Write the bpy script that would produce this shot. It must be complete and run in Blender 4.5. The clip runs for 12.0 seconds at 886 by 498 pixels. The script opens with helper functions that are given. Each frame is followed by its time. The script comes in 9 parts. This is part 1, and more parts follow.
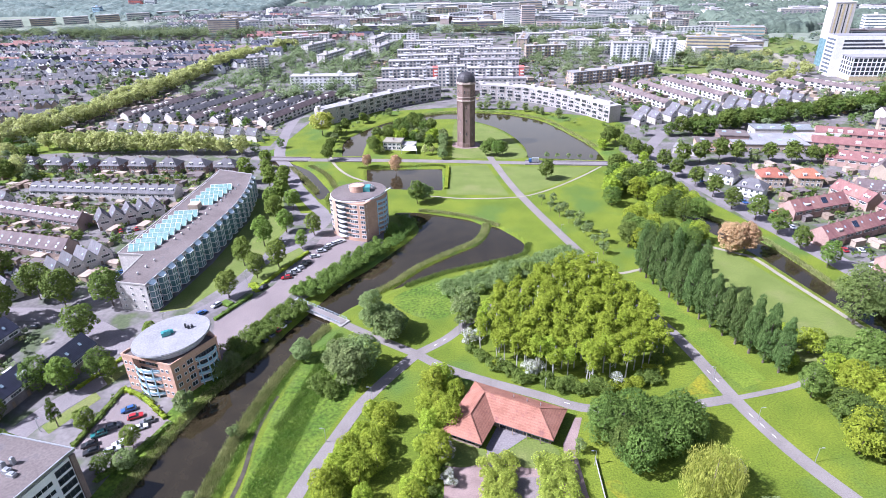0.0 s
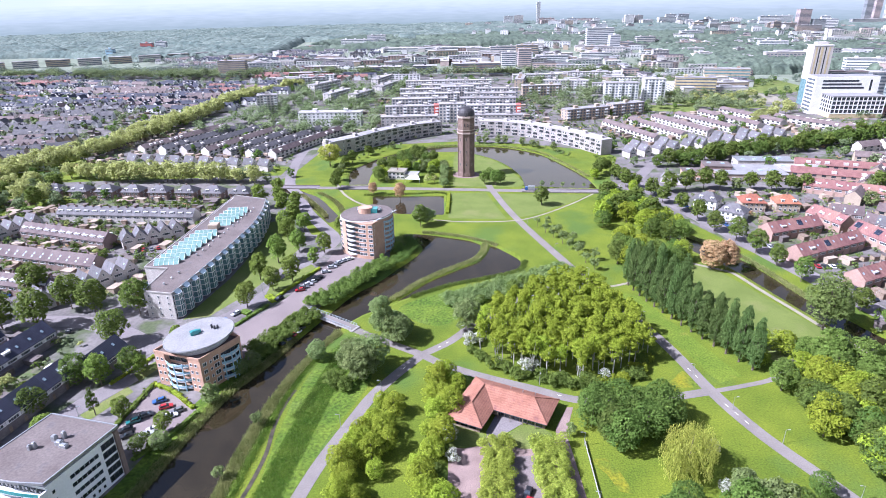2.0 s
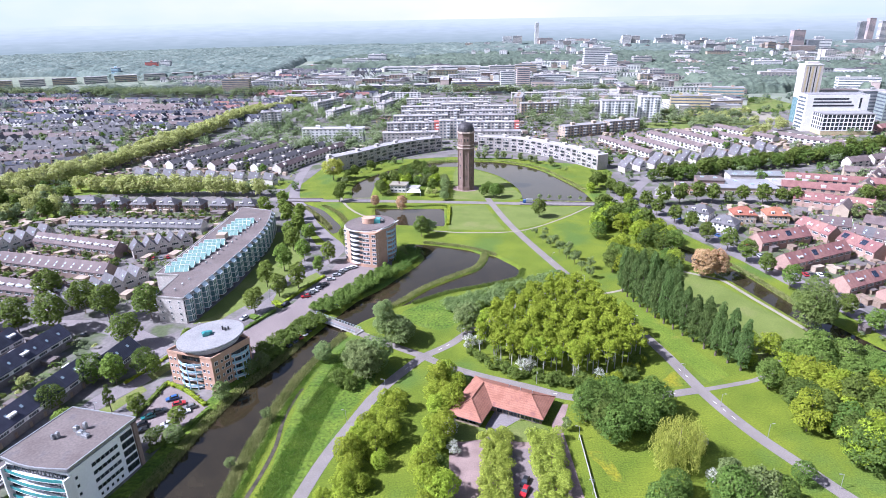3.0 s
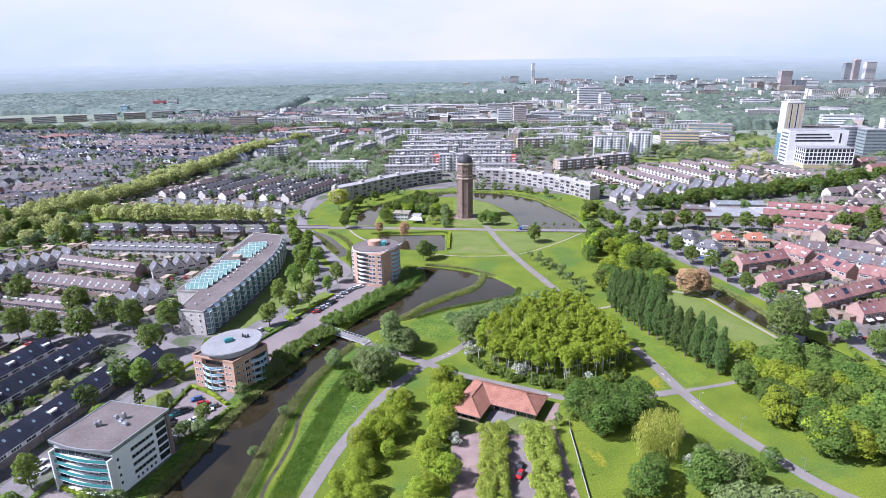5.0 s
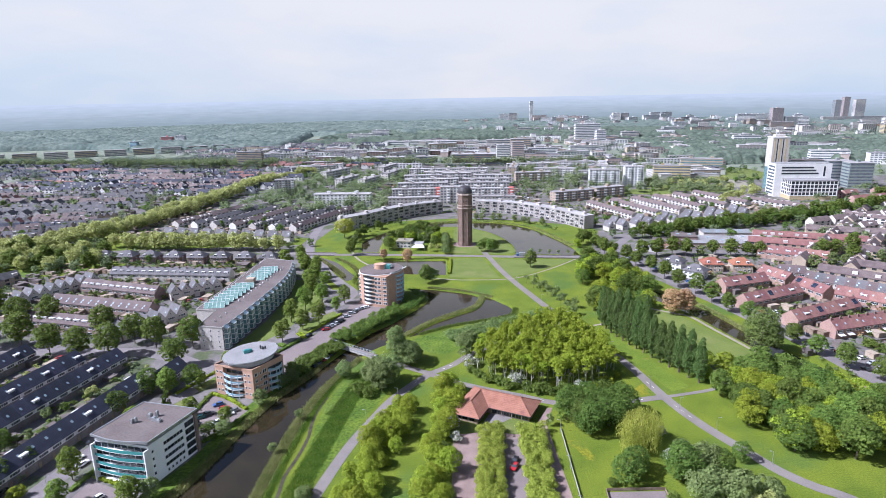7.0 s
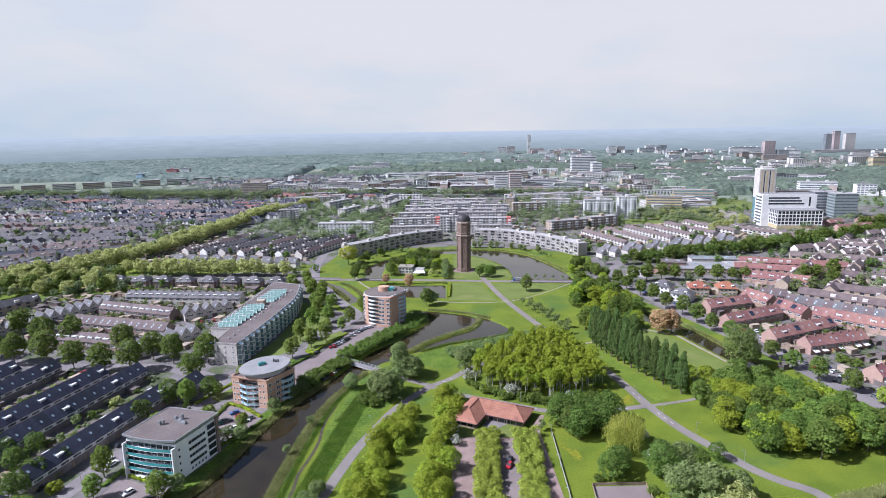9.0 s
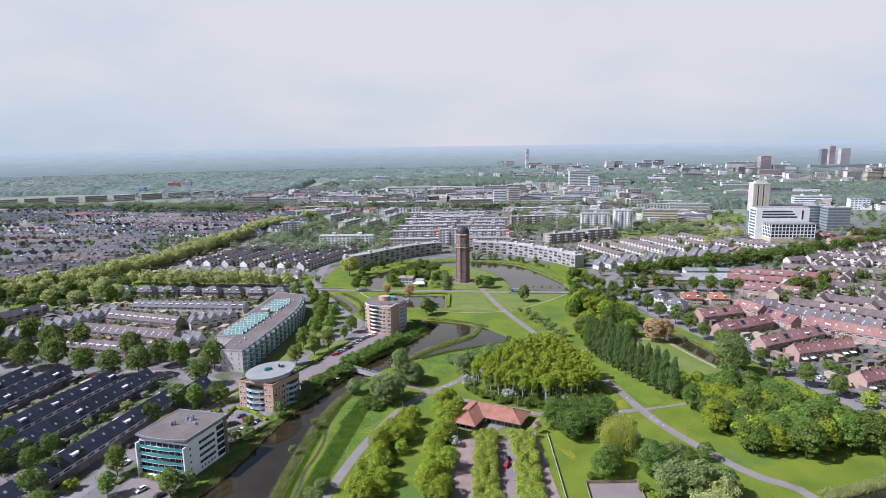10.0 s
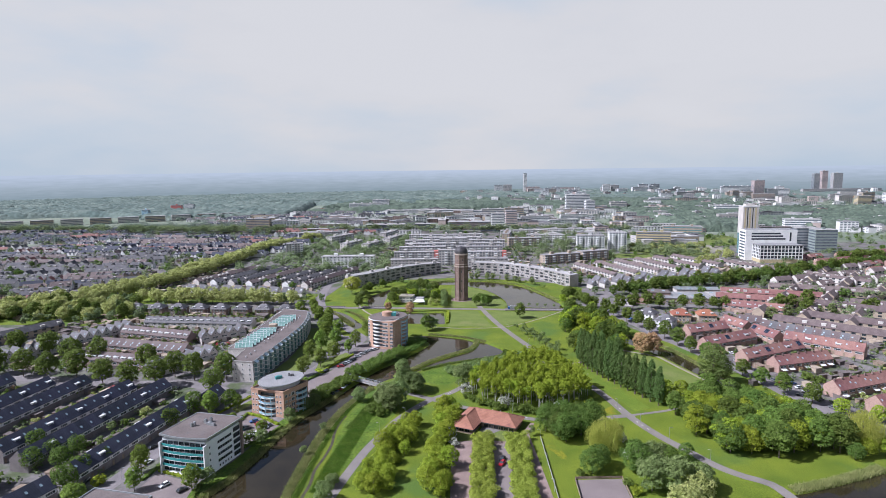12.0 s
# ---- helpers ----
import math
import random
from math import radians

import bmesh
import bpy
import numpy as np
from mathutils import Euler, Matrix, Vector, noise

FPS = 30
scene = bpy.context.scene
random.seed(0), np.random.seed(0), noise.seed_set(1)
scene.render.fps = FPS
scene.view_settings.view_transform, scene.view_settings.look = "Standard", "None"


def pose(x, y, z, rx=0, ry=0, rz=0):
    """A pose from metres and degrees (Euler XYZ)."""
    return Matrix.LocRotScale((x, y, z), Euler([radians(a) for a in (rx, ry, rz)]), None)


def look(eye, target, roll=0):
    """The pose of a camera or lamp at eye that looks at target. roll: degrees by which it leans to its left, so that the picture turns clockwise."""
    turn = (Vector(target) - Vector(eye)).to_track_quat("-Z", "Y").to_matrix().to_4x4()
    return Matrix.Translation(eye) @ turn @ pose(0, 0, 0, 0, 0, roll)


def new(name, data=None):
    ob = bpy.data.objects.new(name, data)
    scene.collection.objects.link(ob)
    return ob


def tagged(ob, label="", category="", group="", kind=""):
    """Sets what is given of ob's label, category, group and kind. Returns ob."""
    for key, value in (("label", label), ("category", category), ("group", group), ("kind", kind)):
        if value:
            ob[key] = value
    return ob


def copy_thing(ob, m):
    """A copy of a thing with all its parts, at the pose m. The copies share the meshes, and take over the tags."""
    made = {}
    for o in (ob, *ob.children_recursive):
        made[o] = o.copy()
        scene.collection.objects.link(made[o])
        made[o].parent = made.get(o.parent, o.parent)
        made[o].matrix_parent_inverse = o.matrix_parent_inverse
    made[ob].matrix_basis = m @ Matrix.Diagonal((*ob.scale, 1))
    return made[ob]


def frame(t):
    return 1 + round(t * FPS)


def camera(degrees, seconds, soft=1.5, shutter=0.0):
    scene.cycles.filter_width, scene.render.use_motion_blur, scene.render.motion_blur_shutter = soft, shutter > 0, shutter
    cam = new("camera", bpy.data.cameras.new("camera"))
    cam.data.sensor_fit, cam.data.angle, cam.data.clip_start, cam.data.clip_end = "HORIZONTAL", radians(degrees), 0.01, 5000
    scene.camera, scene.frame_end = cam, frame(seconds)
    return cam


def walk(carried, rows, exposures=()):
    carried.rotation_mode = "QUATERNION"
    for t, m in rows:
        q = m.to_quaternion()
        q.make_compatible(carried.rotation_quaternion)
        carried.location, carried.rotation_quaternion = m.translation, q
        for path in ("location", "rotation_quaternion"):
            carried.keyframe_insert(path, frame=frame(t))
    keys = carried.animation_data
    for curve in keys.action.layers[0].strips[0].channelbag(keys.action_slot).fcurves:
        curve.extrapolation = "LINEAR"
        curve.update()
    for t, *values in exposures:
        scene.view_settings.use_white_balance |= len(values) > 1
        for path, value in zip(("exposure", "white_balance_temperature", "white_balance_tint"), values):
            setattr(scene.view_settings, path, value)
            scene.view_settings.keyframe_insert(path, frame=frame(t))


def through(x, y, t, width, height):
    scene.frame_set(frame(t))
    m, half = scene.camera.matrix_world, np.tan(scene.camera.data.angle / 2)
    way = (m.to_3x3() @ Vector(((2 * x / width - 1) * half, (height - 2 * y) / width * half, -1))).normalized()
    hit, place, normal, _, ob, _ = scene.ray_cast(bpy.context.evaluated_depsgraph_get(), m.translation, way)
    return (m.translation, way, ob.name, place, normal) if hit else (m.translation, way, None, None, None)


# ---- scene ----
cam = camera(73.7, 12.0, soft=0.3)
PATH = [
    (0, (2.181, 119.217, 120.711), (1.631, 137.057, 111.671), -1.3),
    (0.5, (1.777, 113.519, 120.602), (1.257, 131.509, 111.882), -1.2),
    (1, (1.416, 107.864, 120.422), (0.916, 125.994, 111.992), -1.2),
    (1.5, (1.202, 102.226, 120.188), (0.702, 120.496, 112.058), -1.2),
    (2, (1.029, 96.647, 119.945), (0.529, 115.037, 112.105), -1.1),
    (2.5, (0.88, 91.087, 119.717), (0.38, 109.597, 112.167), -1.1),
    (3, (0.675, 85.596, 119.625), (0.195, 104.216, 112.345), -1.0),
    (5, (-0.278, 62.642, 119.079), (-0.698, 81.682, 112.959), -0.9),
    (5.5, (-0.501, 56.744, 118.989), (-0.901, 75.874, 113.169), -0.9),
    (6, (-0.46, 50.917, 119.02), (-0.869, 70.127, 113.48), -0.95),
    (6.5, (-0.43, 45.095, 119.02), (-0.84, 64.385, 113.76), -0.95),
    (7, (-0.42, 39.298, 119.01), (-0.84, 58.658, 114.03), -0.95),
    (9, (-0.563, 16.738, 119.147), (-0.943, 36.348, 115.217), -0.9),
    (9.5, (-0.746, 11.208, 119.14), (-1.096, 30.868, 115.44), -0.8),
    (10, (-0.805, 5.636, 119.001), (-1.145, 25.336, 115.541), -0.8),
    (10.5, (-0.899, 0.138, 118.892), (-1.229, 19.878, 115.652), -0.9),
    (11, (-0.998, -5.234, 118.844), (-1.308, 14.526, 115.804), -0.8),
    (11.5, (-1.143, -10.493, 118.88), (-1.433, 9.297, 116.03), -0.8),
    (12, (-1.321, -15.575, 118.987), (-1.601, 4.245, 116.307), -0.7),
]
walk(cam, [(t, look(eye, target, roll)) for t, eye, target, roll in PATH],
     exposures=[(0, 1.32, 5300, 25), (3, 1.22, 5300, 24), (5.5, 0.95, 5330, 22), (7, 0.83, 5380, 20), (9, 0.70, 5430, 19), (12, 0.56, 5500, 18)])

# ---- world, sun, exposure ----
SUN_TO = Vector((-0.68, -0.17, 0.71)).normalized()
world = bpy.data.worlds.new("sky")
scene.world = world
world.use_nodes = True
_n, _l = world.node_tree.nodes, world.node_tree.links
_n.clear()
_out, _bg = _n.new("ShaderNodeOutputWorld"), _n.new("ShaderNodeBackground")
_sky, _mix = _n.new("ShaderNodeTexSky"), _n.new("ShaderNodeMix")
_co, _nz, _rp = _n.new("ShaderNodeTexCoord"), _n.new("ShaderNodeTexNoise"), _n.new("ShaderNodeValToRGB")
_mp, _sc = _n.new("ShaderNodeMapping"), _n.new("ShaderNodeMix")
_sky.sky_type, _sky.sun_disc = "NISHITA", False
_sky.sun_elevation = math.asin(SUN_TO.z)
_sky.sun_rotation = math.atan2(SUN_TO.x, SUN_TO.y)
_sky.dust_density, _sky.air_density = 3.0, 1.2
# a thin high veil of cloud over the blue
_mp.inputs["Scale"].default_value = (1.0, 1.0, 3.0)
_nz.inputs["Scale"].default_value, _nz.inputs["Detail"].default_value = 1.6, 6
_rp.color_ramp.elements[0].position, _rp.color_ramp.elements[1].position = 0.34, 0.62
_rp.color_ramp.elements[0].color, _rp.color_ramp.elements[1].color = (0.80, 0.80, 0.80, 1), (0.97, 0.97, 0.97, 1)
_sc.data_type, _sc.blend_type = "RGBA", "MULTIPLY"
_sc.inputs["Factor"].default_value = 1.0
_sc.inputs["B"].default_value = (0.045, 0.045, 0.045, 1)
_mix.data_type = "RGBA"
# the veil itself: warm white with faintly blue breaks
_vr = _n.new("ShaderNodeValToRGB")
_vr.color_ramp.elements[0].position, _vr.color_ramp.elements[0].color = 0.36, (0.405, 0.462, 0.458, 1)
_vr.color_ramp.elements[1].position, _vr.color_ramp.elements[1].color = 0.58, (0.505, 0.478, 0.41, 1)
_l.new(_nz.outputs["Fac"], _vr.inputs["Fac"])
_l.new(_vr.outputs["Color"], _mix.inputs["B"])
_l.new(_co.outputs["Generated"], _mp.inputs["Vector"])
_l.new(_mp.outputs["Vector"], _nz.inputs["Vector"])
_l.new(_nz.outputs["Fac"], _rp.inputs["Fac"])
_l.new(_sky.outputs["Color"], _sc.inputs["A"])
_l.new(_sc.outputs["Result"], _mix.inputs["A"])
# the haze veil is thick low down and thins overhead
_sx, _el, _fm = _n.new("ShaderNodeSeparateXYZ"), _n.new("ShaderNodeMapRange"), _n.new("ShaderNodeMath")
_el.interpolation_type = "SMOOTHSTEP"
_el.inputs["From Min"].default_value, _el.inputs["From Max"].default_value = 0.26, 0.46
_el.inputs["To Min"].default_value, _el.inputs["To Max"].default_value = 1.0, 0.03
_fm.operation = "MULTIPLY"
_l.new(_co.outputs["Generated"], _sx.inputs["Vector"])
_l.new(_sx.outputs["Z"], _el.inputs["Value"])
_l.new(_rp.outputs["Color"], _fm.inputs[0])
_l.new(_el.outputs["Result"], _fm.inputs[1])
_l.new(_fm.outputs["Value"], _mix.inputs["Factor"])
_l.new(_mix.outputs["Result"], _bg.inputs["Color"])
_bg.inputs["Strength"].default_value = 1.0
_l.new(_bg.outputs["Background"], _out.inputs["Surface"])
sun = new("sun", bpy.data.lights.new("sun", "SUN"))
sun.data.energy, sun.data.angle, sun.data.color = 5.0, radians(0.6), (1.0, 0.96, 0.89)
sun.matrix_world = look(SUN_TO * 900, (0, 0, 0))

# ---- materials ----
def rgb(c):
    return (c[0], c[1], c[2], 1.0)


def mat(name, c1, c2=None, scale=1.0, fine=0.0, rough=0.85, metal=0.0, bump=0.0, per_object=0.0, per_island=0.0, spec=0.3, coords="Object", stretch=(1, 1, 1), stain=None, grainy=0.22):
    """Two colours mixed by a coarse noise, a finer grain over it, chance variation from thing to thing or piece to piece, relief."""
    m = bpy.data.materials.new(name)
    m.use_nodes = True
    n, l = m.node_tree.nodes, m.node_tree.links
    b = n["Principled BSDF"]
    b.inputs["Roughness"].default_value, b.inputs["Metallic"].default_value = rough, metal
    b.inputs["Specular IOR Level"].default_value = spec
    co, mp = n.new("ShaderNodeTexCoord"), n.new("ShaderNodeMapping")
    mp.inputs["Scale"].default_value = stretch
    l.new(co.outputs[coords], mp.inputs["Vector"])
    big = n.new("ShaderNodeTexNoise")
    big.inputs["Scale"].default_value, big.inputs["Detail"].default_value = scale, 6
    l.new(mp.outputs["Vector"], big.inputs["Vector"])
    ramp = n.new("ShaderNodeValToRGB")
    ramp.color_ramp.elements[0].position, ramp.color_ramp.elements[1].position = 0.34, 0.66
    ramp.color_ramp.elements[0].color, ramp.color_ramp.elements[1].color = rgb(c1), rgb(c2 or c1)
    l.new(big.outputs["Fac"], ramp.inputs["Fac"])
    colour = ramp.outputs["Color"]
    if stain:
        st, sr, sm = n.new("ShaderNodeTexNoise"), n.new("ShaderNodeValToRGB"), n.new("ShaderNodeMix")
        st.inputs["Scale"].default_value, st.inputs["Detail"].default_value = stain[1], 4
        sr.color_ramp.elements[0].position, sr.color_ramp.elements[1].position = stain[2], stain[2] + 0.12
        sm.data_type = "RGBA"
        sm.inputs["B"].default_value = rgb(stain[0])
        l.new(mp.outputs["Vector"], st.inputs["Vector"])
        l.new(st.outputs["Fac"], sr.inputs["Fac"])
        l.new(sr.outputs["Color"], sm.inputs["Factor"])
        l.new(colour, sm.inputs["A"])
        colour = sm.outputs["Result"]
    hsv = n.new("ShaderNodeHueSaturation")
    l.new(colour, hsv.inputs["Color"])
    value = None
    grain = n.new("ShaderNodeTexNoise")
    grain.inputs["Scale"].default_value, grain.inputs["Detail"].default_value = fine or scale * 9, 5
    l.new(mp.outputs["Vector"], grain.inputs["Vector"])
    gm = n.new("ShaderNodeMapRange")
    gm.inputs["From Min"].default_value, gm.inputs["From Max"].default_value = 0.25, 0.75
    gm.inputs["To Min"].default_value, gm.inputs["To Max"].default_value = 1 - grainy, 1 + grainy
    l.new(grain.outputs["Fac"], gm.inputs["Value"])
    value = gm.outputs["Result"]
    for on, node, out in ((per_object, "ShaderNodeObjectInfo", "Random"), (per_island, "ShaderNodeNewGeometry", "Random Per Island")):
        if on:
            r, rm, mul = n.new(node), n.new("ShaderNodeMapRange"), n.new("ShaderNodeMath")
            rm.inputs["To Min"].default_value, rm.inputs["To Max"].default_value = 1 - on, 1 + on
            mul.operation = "MULTIPLY"
            l.new(r.outputs[out], rm.inputs["Value"])
            l.new(rm.outputs["Result"], mul.inputs[0])
            l.new(value, mul.inputs[1])
            value = mul.outputs["Value"]
            if node == "ShaderNodeObjectInfo":
                hm = n.new("ShaderNodeMapRange")
                hm.inputs["To Min"].default_value, hm.inputs["To Max"].default_value = 0.5 - on * 0.07, 0.5 + on * 0.07
                l.new(r.outputs[out], hm.inputs["Value"])
                l.new(hm.outputs["Result"], hsv.inputs["Hue"])
    l.new(value, hsv.inputs["Value"])
    l.new(hsv.outputs["Color"], b.inputs["Base Color"])
    if bump:
        bp = n.new("ShaderNodeBump")
        bp.inputs["Strength"].default_value, bp.inputs["Distance"].default_value = 0.7, bump
        l.new(grain.outputs["Fac"], bp.inputs["Height"])
        l.new(bp.outputs["Normal"], b.inputs["Normal"])
    return m


def leafy(name, c1, c2, scale=0.25, per_object=0.2, per_island=0.26, through=0.40):
    """Foliage: each leaf spray a little different, some light passing through."""
    m = mat(name, c1, c2, scale=scale, fine=2.0, rough=0.7, per_object=per_object, per_island=per_island, spec=0.15)
    n, l = m.node_tree.nodes, m.node_tree.links
    b, out = n["Principled BSDF"], n["Material Output"]
    tr, mx = n.new("ShaderNodeBsdfTranslucent"), n.new("ShaderNodeMixShader")
    src = b.inputs["Base Color"].links[0].from_socket
    l.new(src, tr.inputs["Color"])
    mx.inputs["Fac"].default_value = through
    l.new(b.outputs["BSDF"], mx.inputs[1])
    l.new(tr.outputs["BSDF"], mx.inputs[2])
    l.new(mx.outputs["Shader"], out.inputs["Surface"])
    return m


def coursed(m, spacing, depth=0.35, axis="Z"):
    """Adds fine courses (tile or brick rows) to the value of a material."""
    n, l = m.node_tree.nodes, m.node_tree.links
    hsv = [x for x in n if x.bl_idname == "ShaderNodeHueSaturation"][0]
    src = hsv.inputs["Value"].links[0].from_socket
    w, mr, mul, co = n.new("ShaderNodeTexWave"), n.new("ShaderNodeMapRange"), n.new("ShaderNodeMath"), n.new("ShaderNodeTexCoord")
    w.bands_direction = axis
    w.inputs["Scale"].default_value, w.inputs["Distortion"].default_value = 0.314 / spacing, 0.4
    mr.inputs["To Min"].default_value, mr.inputs["To Max"].default_value = 1 - depth, 1.0
    mul.operation = "MULTIPLY"
    l.new(co.outputs["Object"], w.inputs["Vector"])
    l.new(w.outputs["Fac"], mr.inputs["Value"])
    l.new(mr.outputs["Result"], mul.inputs[0])
    l.new(src, mul.inputs[1])
    l.new(mul.outputs["Value"], hsv.inputs["Value"])
    return m


